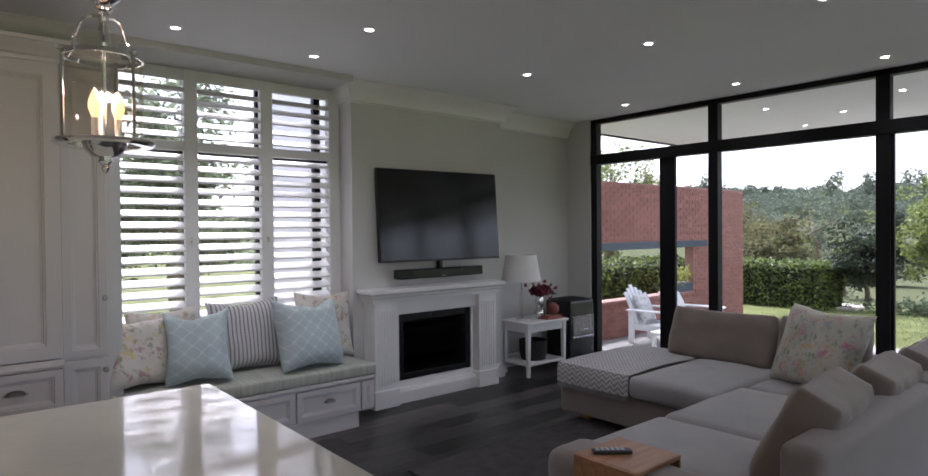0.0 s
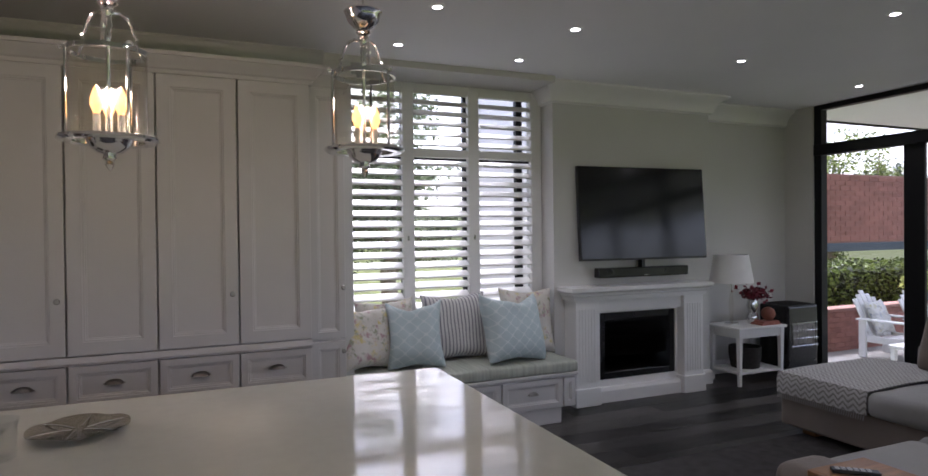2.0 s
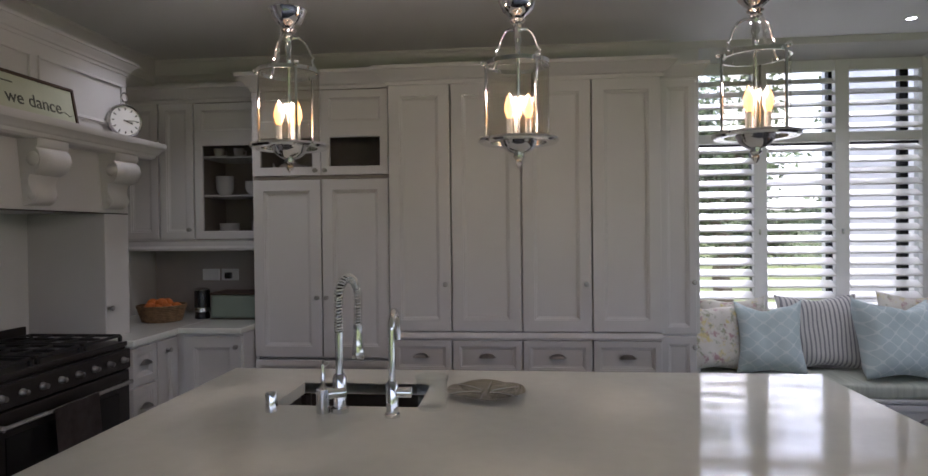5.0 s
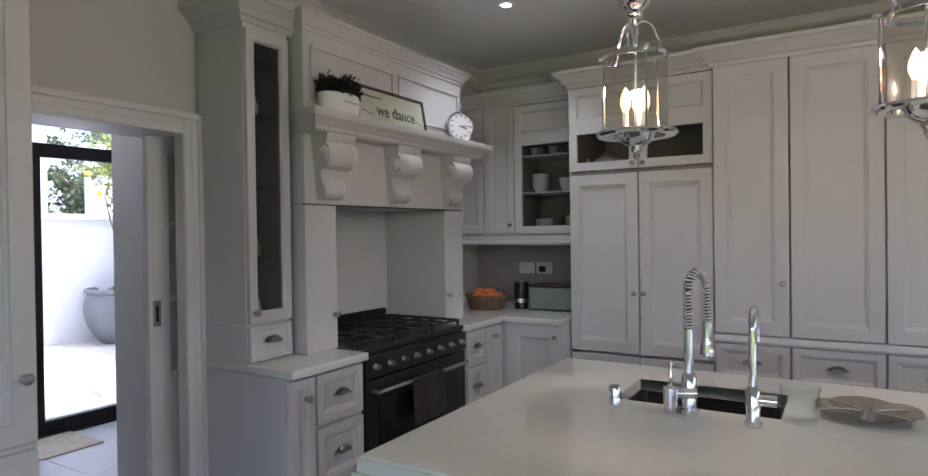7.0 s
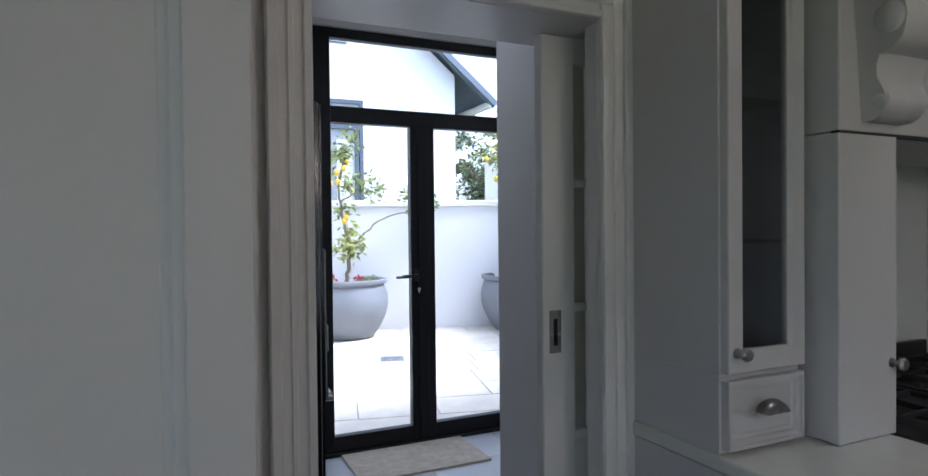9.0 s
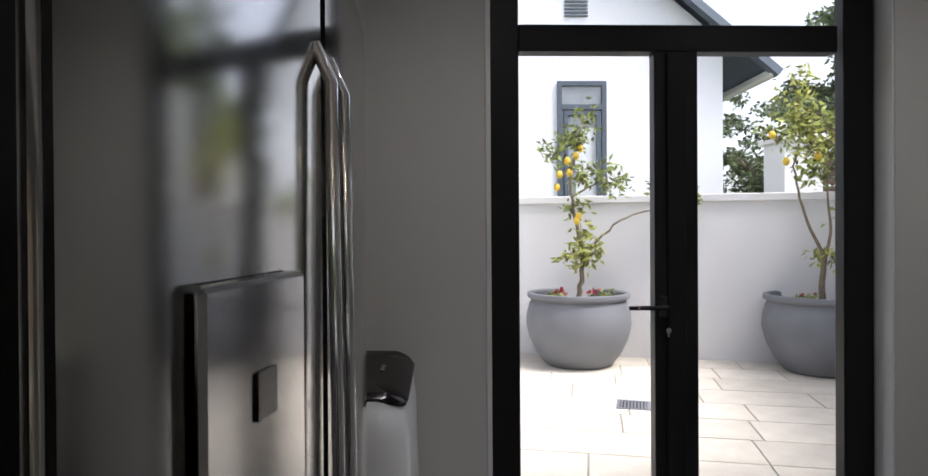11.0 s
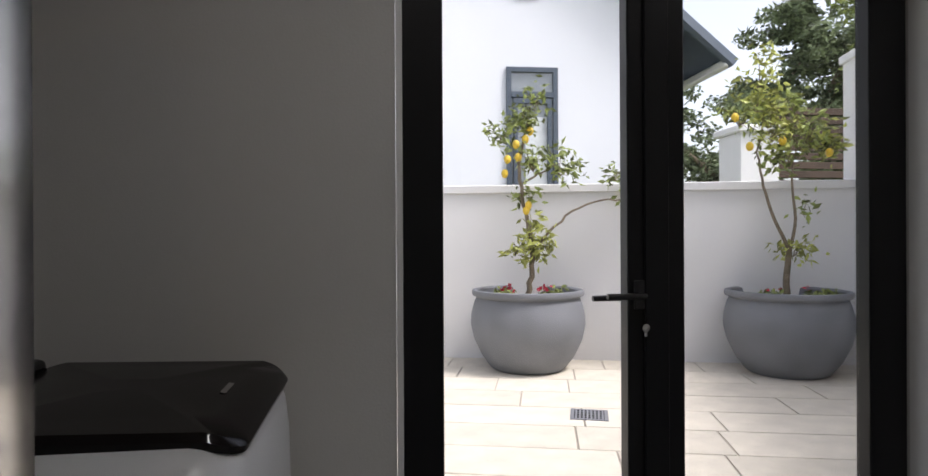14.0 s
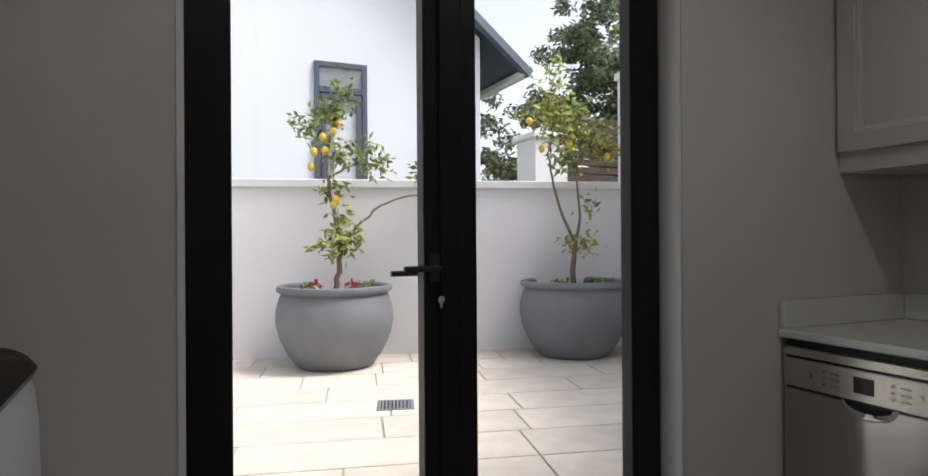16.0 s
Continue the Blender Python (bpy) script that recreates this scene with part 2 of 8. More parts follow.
def sweep(path, profile, bm=None, closed=False):
    """Runs a profile of (out, z) points along a plan line with mitred corners; out lies to the line's right."""
    bm = bm or bmesh.new()
    pts = [Vector(p) for p in path]
    rows = []
    for k, p in enumerate(pts):
        a = (p - pts[k - 1]).normalized() if k or closed else None
        b = (pts[(k + 1) % len(pts)] - p).normalized() if k < len(pts) - 1 or closed else None
        a, b = a or b, b or a
        na, nb = Vector((a.y, -a.x)), Vector((b.y, -b.x))
        m = (na + nb) / max(0.2, 1 + na.dot(nb))
        rows.append([bm.verts.new((p.x + m.x * o, p.y + m.y * o, z)) for o, z in profile])
    loop = list(zip(rows, rows[1:] + rows[:1])) if closed else list(zip(rows, rows[1:]))
    for p, q in loop:
        for j in range(len(profile)):
            i = (j + 1) % len(profile)
            bm.faces.new((p[j], p[i], q[i], q[j]))
    if not closed:
        bm.faces.new(rows[0])
        bm.faces.new(rows[-1][::-1])
    bmesh.ops.recalc_face_normals(bm, faces=bm.faces)
    return bm


def moved(bm, m):
    bmesh.ops.transform(bm, matrix=m, verts=bm.verts)
    return bm


def mesh(name, bm, material, smooth=None):
    me = bpy.data.meshes.new(name)
    bm.to_mesh(me)
    bm.free()
    me.materials.append(material)
    if smooth:
        me.shade_smooth()
        me.set_sharp_from_angle(angle=radians(smooth))
    return me


def part(name, bm, material, parent, label="", smooth=None):
    """One mesh as a part under a thing or under a part; the mesh is given in the world's metres."""
    ob = new(name, mesh(name, bm, material, smooth))
    ob.parent = parent
    ob.matrix_parent_inverse = rest(parent).inverted()
    return tagged(ob, label)


def rest(ob):
    m = ob.matrix_basis.copy()
    return rest(ob.parent) @ ob.matrix_parent_inverse @ m if ob.parent else m


def thing(name, label, category, at=(0, 0, 0), group="", turn=0):
    ob = tagged(new(name), label, category, group)
    ob.empty_display_size = 0.1
    ob.matrix_basis = pose(*at, 0, 0, turn)
    return ob


def solid(name, bm, material, label, category, group="", smooth=None):
    return tagged(new(name, mesh(name, bm, material, smooth)), label, category, group)


def structure(name, bm, material, label="", category="", smooth=None):
    return tagged(new(name, mesh(name, bm, material, smooth)), label, category, "", "structure")


FACE_S = Matrix.Identity(4)
FACE_E = pose(0, 0, 0, 0, 0, 90)


def at(x, y, z=0, turn=0):
    return pose(x, y, z, 0, 0, turn)


def loops(bm, w, h, steps, fill=True):
    """Rectangles one inside another, joined into one surface; steps: (inset, y)."""
    rows = [[bm.verts.new((x, y, z)) for x, z in ((i, i), (w - i, i), (w - i, h - i), (i, h - i))] for i, y in steps]
    for p, q in zip(rows, rows[1:]):
        for k in range(4):
            bm.faces.new((p[k], p[(k + 1) % 4], q[(k + 1) % 4], q[k]))
    if fill:
        bm.faces.new(rows[-1])
    return bm


def shaker(w, h, rail=0.07, t=0.022, gap=0.0045):
    """A framed door front: x along, z up, facing -y, its back at y = 0."""
    steps = [(gap, 0), (gap, -t + 0.002), (gap + 0.002, -t), (rail, -t), (rail + 0.002, -t * 0.72), (rail + 0.010, -t * 0.66), (rail + 0.013, -t * 0.36), (rail + 0.019, -t * 0.30), (rail + 0.021, -t * 0.2)]
    return loops(bmesh.new(), w, h, steps)


def glazed_frame(w, h, rail=0.055, t=0.022, gap=0.003):
    return loops(bmesh.new(), w, h, [(gap, 0), (gap, -t + 0.002), (gap + 0.002, -t), (rail - 0.008, -t), (rail - 0.002, -t * 0.7), (rail, -t * 0.65), (rail, 0)], False)


def cup_pull(w=0.085):
    """A half-bowl drawer pull with a back plate, facing -y."""
    bm = bmesh.new()
    n = 10
    rows = []
    for i in range(5):
        f = i / 4 * math.pi / 2
        rows.append([bm.verts.new((math.cos(math.pi * k / n) * w / 2 * (1 - 0.25 * (1 - math.cos(f))), -0.026 * math.sin(f) - 0.002, 0.014 * math.cos(f) * math.sin(math.pi * k / n) * 1.6 + 0.0 - 0.012 * math.sin(f) * 0.3)) for k in range(n + 1)])
    for p, q in zip(rows, rows[1:]):
        for k in range(n):
            bm.faces.new((p[k], p[k + 1], q[k + 1], q[k]))
    bmesh.ops.solidify(bm, geom=bm.faces[:], thickness=0.0025)
    box(bm, (-w / 2 - 0.008, -0.003, -0.006), (w / 2 + 0.008, 0, 0.004), 0.001)
    return bm


def knob():
    return moved(lathe([(0.0, 0), (0.011, 0), (0.011, 0.003), (0.005, 0.006), (0.005, 0.016), (0.013, 0.02), (0.015, 0.026), (0.011, 0.032), (0, 0.033)], 14), pose(0, 0, 0, 90))


def front(cab, m, kind, x0, x1, z0, z1, handle=None, rail=None):
    """A door or drawer front on a cabinet; m puts the cabinet's front plane (y = 0) into the world."""
    w, h = x1 - x0, z1 - z0
    here = m @ Matrix.Translation((x0, 0, z0))
    if kind == "glass":
        d = part("door", moved(glazed_frame(w, h, rail or 0.055), here), CAB, cab)
        r = rail or 0.055
        p = part("pane", moved(boxes(((r - 0.006, -0.012, r - 0.006), (w - r + 0.006, -0.008, h - r + 0.006))), here), CGLASS, d, "clear glass pane")
        p.visible_shadow = False
    else:
        d = part("door" if kind == "door" else "drawer", moved(shaker(w, h, rail or (0.07 if kind == "door" else 0.04)), here), CAB, cab)
    if handle == "cup":
        part("handle", moved(cup_pull(), here @ Matrix.Translation((w / 2, -0.022, h / 2 + 0.005))), PEWTER, d, "pewter cup pull", 40)
    elif handle:
        part("knob", moved(knob(), here @ Matrix.Translation((handle[0] - x0, -0.022, handle[1] - z0))), PEWTER, d, "pewter round knob", 40)
    return d


def pillow(w, h, t, puff=0.55, n=20, chop=0.0):
    """A stuffed cushion with drawn-out corners: x along, z up, thickness in y, standing on z = 0; chop dents its top edge."""
    bm = bmesh.new()
    faces = []
    for s in (-1, 1):
        g = []
        for i in range(n + 1):
            row = []
            for j in range(n + 1):
                u, v = 2 * i / n - 1, 2 * j / n - 1
                d = max(0.0, (1 - u ** 4) * (1 - v ** 4)) ** puff
                k = 1 - (0.15 + chop * (v > 0)) * (1 - abs(u) ** 1.3) * abs(v) ** 2.5
                q = 1 - 0.15 * (1 - abs(v) ** 1.3) * abs(u) ** 2.5
                wob = noise.noise((u * 1.7 + w * 9, v * 1.7 + h * 7, s + t * 5)) * 0.05
                crease = 0.012 * abs(noise.noise((u * 3.1 + t * 11, v * 2.3 + w * 3, s * 2)))
                row.append(bm.verts.new((u * w / 2 * q + wob * 0.15, s * (t / 2 * d * (1 + wob * 3) + 0.004 - crease * d), h / 2 + v * h / 2 * k + wob * 0.25 * (v > 0))))
            g.append(row)
        faces.append(g)
        for i in range(n):
            for j in range(n):
                q4 = (g[i][j], g[i + 1][j], g[i + 1][j + 1], g[i][j + 1])
                bm.faces.new(q4 if s < 0 else q4[::-1])
    a, b = faces
    rim = [(i, 0) for i in range(n)] + [(n, j) for j in range(n)] + [(i, n) for i in range(n, 0, -1)] + [(0, j) for j in range(n, 0, -1)]
    for (i, j), (k, l) in zip(rim, rim[1:] + rim[:1]):
        bm.faces.new((a[i][j], b[i][j], b[k][l], a[k][l]))
    bmesh.ops.recalc_face_normals(bm, faces=bm.faces)
    return bm


def slab_cushion(a, b, r=0.05, crown=0.02):
    """A seat cushion between two corners, soft-edged and slightly domed."""
    bm = boxes((a, b), bev=r, seg=3)
    bmesh.ops.subdivide_edges(bm, edges=[e for e in bm.edges if e.calc_length() > 0.25], cuts=5, use_grid_fill=True)
    cx, cy = (a[0] + b[0]) / 2, (a[1] + b[1]) / 2
    wx, wy = abs(b[0] - a[0]) / 2, abs(b[1] - a[1]) / 2
    top = max(a[2], b[2])
    for v in bm.verts:
        if v.co.z > top - r * 1.1:
            v.co.z += crown * max(0, 1 - ((v.co.x - cx) / wx) ** 2) * max(0, 1 - ((v.co.y - cy) / wy) ** 2) + noise.noise(v.co * 4) * 0.006
    return bm


def leaves(points, size, aspect=0.45, seed=1, droop=0.3):
    """Many bent leaves about points (n, 3); returns vertices and faces."""
    rng = np.random.default_rng(seed)
    n = len(points)
    d = rng.normal(size=(n, 3))
    d[:, 2] = d[:, 2] * 0.6 - droop
    d /= np.linalg.norm(d, axis=1)[:, None]
    s = np.cross(d, rng.normal(size=(n, 3)))
    s /= np.linalg.norm(s, axis=1)[:, None]
    up = np.cross(s, d)
    L = size * rng.uniform(0.6, 1.3, (n, 1))
    v = np.stack([points, points + d * L * 0.45 + s * L * aspect / 2 + up * L * 0.06, points + d * L - up * L * 0.1, points + d * L * 0.45 - s * L * aspect / 2 + up * L * 0.06], 1).reshape(-1, 3)
    f = np.arange(4 * n).reshape(-1, 4)
    return v, f


def cloud(name, v, f, material):
    me = bpy.data.meshes.new(name)
    me.from_pydata(v.tolist(), [], f.tolist())
    me.materials.append(material)
    return me


def cloud_part(name, v, f, material, parent, label=""):
    ob = new(name, cloud(name, v, f, material))
    ob.parent = parent
    ob.matrix_parent_inverse = rest(parent).inverted()
    return tagged(ob, label)


# ---- the shell of the rooms ----
def wall_box(name, a, b, material=WALL, label="plain painted plaster wall"):
    return structure(name, boxes((a, b)), material, label, "wall")


XE, YN, YW, YS = 5.30, 3.58, 3.84, -4.2     # glass wall, chimney wall, window wall, wall behind the start
XW = -3.50                                  # kitchen's west wall
YQ = 3.86                                   # alcove beside the chimney breast
wall_box("wall_north_chimney", (2.20, YN, 0), (3.93, 4.05, CEIL + 0.1))
wall_box("wall_north_alcove", (3.93, YQ, 0), (5.36, 4.05, CEIL + 0.1))
wall_box("wall_north_kitchen", (-3.62, 3.36, 0), (0.23, 3.6, CEIL + 0.1))
wall_box("wall_north_return", (0.23, 3.37, 0), (0.42, 4.0, CEIL + 0.1))
wall_box("wall_above_window", (0.44, YW, 2.70), (2.20, 4.0, CEIL + 0.1))
wall_box("wall_below_window", (0.44, YW, 0), (2.20, 4.0, 0.74))
wall_box("wall_east_stub", (XE - 0.02, 3.52, 0), (5.44, YQ, CEIL + 0.1))
wall_box("wall_south", (-3.62, YS - 0.15, 0), (-2.6, YS, CEIL + 0.1))
wall_box("wall_south_end", (5.2, YS - 0.15, 0), (5.5, YS, CEIL + 0.1))
wall_box("wall_south_above", (-2.6, YS - 0.15, 2.40), (5.2, YS, CEIL + 0.1))
# West of x 0.2 this glazing is unseen, added to let in more daylight.
sw = tagged(new("window_south"), "black aluminium glazed doors to the lawn", "window", "", "structure")
for x in (-2.55, -1.0, 0.5, 2.05, 3.6, 5.15):
    part("mullion", boxes(((x - 0.05, YS - 0.12, 0), (x + 0.05, YS - 0.04, 2.40))), ALU, sw)
part("head", boxes(((-2.5, YS - 0.12, 2.32), (5.1, YS - 0.04, 2.40))), ALU, sw)
p = part("pane", boxes(((-2.6, YS - 0.083, 0.0), (5.2, YS - 0.077, 2.36))), GLASS, sw, "clear glass pane")
p.visible_shadow = False
wall_box("wall_west_kitchen", (XW - 0.12, 0.71, 0), (XW, 3.4, CEIL + 0.1))
XD = -3.40                                  # face of the wall round the scullery door
wall_box("wall_west_south", (XW - 0.12, YS, 0), (XD, -0.066, CEIL + 0.1))
wall_box("wall_west_above_door", (XW - 0.12, -0.066, 1.905), (XD, 0.71, CEIL + 0.1))
wall_box("wall_west_door_nib", (XW + 0.045, 0.652, 0), (XD, 0.71, 1.905))
# scullery
wall_box("wall_scullery_west_south", (-6.12, -0.75, 0), (-5.90, 0.424, CEIL + 0.1))
wall_box("wall_scullery_west_north", (-6.12, 1.905, 0), (-5.90, 3.2, CEIL + 0.1))
wall_box("wall_scullery_above_door", (-6.12, 0.40, 2.62), (-5.90, 1.97, CEIL + 0.1))
wall_box("wall_scullery_nib", (-4.21, 0.785, 0), (-3.62, 0.90, CEIL + 0.1))
wall_box("wall_scullery_south", (-6.0, -0.87, 0), (-3.6, -0.75, CEIL + 0.1))
wall_box("wall_scullery_north", (-6.0, 3.02, 0), (-3.6, 3.2, CEIL + 0.1))

structure("ceiling", boxes(((-3.6, YS - 0.1, CEIL), (XE + 0.1, 4.0, CEIL + 0.12))), CEILING, "smooth white painted ceiling", "ceiling")
structure("ceiling_scullery", boxes(((-6.1, -0.8, CEIL), (-3.6, 3.1, CEIL + 0.12))), CEILING, "smooth white painted ceiling", "ceiling")
floor = structure("floor", boxes(((-3.56, YS, -0.12), (XE + 0.05, 4.0, -0.012))), BLACKIRON, "dark grey oak plank floor", "floor")
floor_scullery = structure("floor_scullery", boxes(((-6.1, -0.8, -0.12), (-3.56, 3.1, -0.006))), JOINT, "pale tiled scullery floor", "floor")

# cornice round the living room and over the kitchen cabinets
CORNICE = [(0, CEIL), (0.14, CEIL), (0.14, CEIL - 0.018), (0.12, CEIL - 0.035), (0.09, CEIL - 0.05), (0.055, CEIL - 0.09), (0.032, CEIL - 0.135), (0.032, CEIL - 0.155), (0, CEIL - 0.17)]
structure("trim_cornice_living", sweep([(2.20, YW), (2.20, YN), (3.93, YN), (3.93, YQ), (5.279, YQ)], CORNICE), TRIM, "white moulded ceiling cornice", "cornice", 30)
structure("trim_cornice_window", boxes(((0.235, 3.365, 2.701), (2.10, 3.838, CEIL))), WALL, "flat painted bulkhead over the window", "trim")
KCORNICE = [(0, CEIL), (0.045, CEIL), (0.045, CEIL - 0.018), (0.036, CEIL - 0.03), (0.03, CEIL - 0.07), (0.022, CEIL - 0.11), (0.03, CEIL - 0.125), (0.03, CEIL - 0.15), (0.018, CEIL - 0.165), (0.018, CEIL - 0.31), (0, CEIL - 0.31)]

# skirting
BASE = [(0, 0), (0.02, 0), (0.02, 0.11), (0.012, 0.13), (0, 0.14)]
structure("baseboard_chimney", sweep([(3.70, YN), (3.93, YN), (3.93, YQ), (5.28, YQ), (5.28, 3.52)], BASE), TRIM, "white moulded skirting board", "skirting")
structure("baseboard_south", sweep([(-2.62, YS), (XD, YS), (XD, -1.46)], BASE), TRIM, "white moulded skirting board", "skirting")
structure("baseboard_scullery_nib", sweep([(-4.21, 0.90), (-4.21, 0.785), (-3.63, 0.785)], BASE), TRIM, "white moulded skirting board", "skirting")
structure("baseboard_scullery", sweep([(-5.9, -0.2), (-5.9, 0.36)], BASE), TRIM, "white moulded skirting board", "skirting")

# ---- glass wall to the garden ----
glass_wall = tagged(new("window_garden"), "black aluminium sliding glass wall with top lights", "window", "", "structure")
TR0, TR1 = 2.235, 2.345
posts = [3.49, 2.04, 0.615, -0.81, -2.235, -3.66]
for y in posts:
    part("mullion", boxes(((XE, y - 0.05, 0), (XE + 0.09, y + 0.05, CEIL)), bev=0.004), ALU, glass_wall)
part("transom", boxes(((XE - 0.01, YS, TR0), (XE + 0.10, 3.53, TR1)), bev=0.004), ALU, glass_wall)
part("head", boxes(((XE, YS, CEIL - 0.05), (XE + 0.09, 3.53, CEIL)), bev=0.004), ALU, glass_wall)
part("sill", boxes(((XE - 0.02, YS, -0.01), (XE + 0.12, 3.53, 0.035)), bev=0.004), ALU, glass_wall)
part("sliding_stile", boxes(((XE + 0.035, 2.47, 0.03), (XE + 0.075, 2.65, TR0)), bev=0.004), ALU, glass_wall)
part("sliding_stile", boxes(((XE + 0.02, 0.54, 0.03), (XE + 0.06, 0.60, TR0)), bev=0.004), ALU, glass_wall)
for y0, y1 in zip(posts[1:] + [YS], posts):
    for z0, z1 in ((0.035, TR0), (TR1, CEIL - 0.05)):
        if y1 - y0 > 0.3:
            p = part("pane", boxes(((XE + 0.05, y0 + 0.05, z0), (XE + 0.056, y1 - 0.05, z1))), GLASS, glass_wall, "clear glass pane")
            p.visible_shadow = False


# ---- kitchen: north wall ----
def carcass(a, b, t=0.018, back=True, open_side="y-", shelves=()):
    """A hollow cabinet body open to one side."""
    (x0, y0, z0), (x1, y1, z1) = a, b
    bm = bmesh.new()
    box(bm, (x0, y0, z0), (x1, y1, z0 + t)), box(bm, (x0, y0, z1 - t), (x1, y1, z1))
    if open_side == "y-":
        box(bm, (x0, y0, z0 + t), (x0 + t, y1, z1 - t)), box(bm, (x1 - t, y0, z0 + t), (x1, y1, z1 - t))
        box(bm, (x0 + t, y1 - t, z0 + t), (x1 - t, y1, z1 - t))
    else:
        box(bm, (x0, y0, z0 + t), (x1, y0 + t, z1 - t)), box(bm, (x0, y1 - t, z0 + t), (x1, y1, z1 - t))
        box(bm, (x0, y0 + t, z0 + t), (x0 + t, y1 - t, z1 - t))
    return bm


def half_glass(cab, m, x0, x1, z0, z1, zs, knobx=None):
    """A door with a solid upper panel and a glazed lower half."""
    w, h = x1 - x0, z1 - z0
    here = m @ Matrix.Translation((x0, 0, z0))
    k = zs - z0
    bm = loops(bmesh.new(), w, k + 0.04, [(0.003, 0), (0.003, -0.022), (0.052, -0.022), (0.055, -0.014), (0.055, 0)], False)
    up2 = loops(bmesh.new(), w, h - k - 0.04, [(0.003, 0), (0.003, -0.022), (0.05, -0.022), (0.055, -0.014), (0.065, -0.006)])
    moved(up2, Matrix.Translation((0, 0, k + 0.034)))
    tmp = bpy.data.meshes.new("upper")
    up2.to_mesh(tmp)
    up2.free()
    bm.from_mesh(tmp)
    d = part("door", moved(bm, here), CAB, cab)
    p = part("pane", moved(boxes(((0.05, -0.012, 0.05), (w - 0.05, -0.008, zs - z0))), here), CGLASS, d, "clear glass pane")
    p.visible_shadow = False
    if knobx is not None:
        part("knob", moved(knob(), here @ Matrix.Translation((knobx - x0, -0.022, 0.03))), PEWTER, d, "pewter round knob", 40)


CROWN = [(0, 2.345), (0.012, 2.345), (0.016, 2.365), (0.030, 2.372), (0.042, 2.395), (0.068, 2.415), (0.075, 2.425), (0.085, 2.428), (0.085, 2.448), (0, 2.448)]
YT, YF = 2.65, 2.69
m = at(0, YT)
tall = thing("tall_cupboard", "tall pale grey shaker pantry cupboard with drawers beneath", "cupboard", (-0.78, 3.0, 0))
part("body", boxes(((-1.56, YT + 0.03, 0.09), (-0.01, 3.35, 2.44))), CAB, tall)
for x in (-1.58, -0.01):
    part("side_panel", boxes(((x, YT + 0.001, 0.09), (x + 0.02, 3.35, 2.44))), CAB, tall)
part("head_panel", boxes(((-1.56, YT + 0.001, 2.345), (-0.01, YT + 0.029, 2.44))), CAB, tall)
part("plinth", boxes(((-1.57, YT + 0.05, 0), (0.0, 3.3, 0.09))), CAB, tall)
edges = [-1.58, -1.205, -0.79, -0.385, 0.01]
for k in range(4):
    hx = edges[k + 1] - 0.035 if k in (0, 2) else None
    front(tall, m, "door", edges[k], edges[k + 1], 0.875, 2.345, (hx, 1.16) if hx else None)
    front(tall, m, "drawer", edges[k], edges[k + 1], 0.615, 0.83, "cup")
    front(tall, m, "drawer", edges[k], edges[k + 1], 0.36, 0.61, "cup")
    front(tall, m, "drawer", edges[k], edges[k + 1], 0.10, 0.355, "cup")
part("rail_moulding", sweep([(-1.58, YT), (0.01, YT)], [(0, 0.832), (0.03, 0.832), (0.034, 0.845), (0.026, 0.86), (0.022, 0.872), (0, 0.872)]), CAB, tall)
part("cornice", sweep([(-1.58, 3.3), (-1.58, YT), (0.01, YT), (0.01, 3.3)], CROWN), CAB, tall, "stepped grey cornice moulding", 25)

# the narrow end unit, set back
YE, XE1 = 2.74, 0.228
end = thing("end_cupboard", "narrow set-back grey cupboard closing the pantry run", "cupboard", (0.12, 3.0, 0))
part("body", boxes(((0.012, YE, 0.0), (XE1, 3.36, 2.42))), CAB, end)
me = at(0, YE)
front(end, me, "door", 0.014, XE1, 0.85, 2.345, (XE1 - 0.02, 1.16), 0.045)
front(end, me, "door", 0.014, XE1, 0.10, 0.842, (XE1 - 0.02, 0.78), 0.045)
part("cornice", sweep([(0.012, YE), (XE1, YE), (XE1, 3.36)], [(o * 0.8, z - 0.01) for o, z in CROWN]), CAB, end, "stepped grey cornice moulding", 25)

# cupboard unit round the built-in fridge, with small glazed doors above
fr = thing("fridge_cupboard", "pale grey two-door cupboard with small glazed top doors", "cupboard", (-2.0, 3.0, 0))
m = at(0, YF)
part("body", boxes(((-2.42, YF + 0.03, 0.09), (-1.60, 3.35, 1.80))), CAB, fr)
for x in (-2.44, -1.602):
    part("side_panel", boxes(((x, YF + 0.001, 0.09), (x + 0.02, 3.35, 1.80))), CAB, fr)
part("plinth", boxes(((-2.43, YF + 0.05, 0), (-1.59, 3.3, 0.09))), CAB, fr)
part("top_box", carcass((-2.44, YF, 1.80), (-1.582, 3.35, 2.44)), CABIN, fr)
part("side_panel", boxes(((-2.445, YF, 1.8), (-2.44, 3.35, 2.44))), CAB, fr)
part("head_panel", boxes(((-2.44, YF - 0.005, 2.345), (-1.582, YF, 2.44))), CAB, fr)
for x0, x1, kx in ((-2.44, -2.005, -2.035), (-2.005, -1.585, -1.975)):
    front(fr, m, "door", x0, x1, 0.705, 1.80, (kx, 1.075))
    half_glass(fr, m, x0, x1, 1.82, 2.345, 2.065, kx)
    front(fr, m, "drawer", x0, x1, 0.45, 0.695, "cup")
    front(fr, m, "drawer", x0, x1, 0.10, 0.44, "cup")
part("cornice", sweep([(-2.44, 3.3), (-2.44, YF), (-1.582, YF)], CROWN), CAB, fr, "stepped grey cornice moulding", 25)

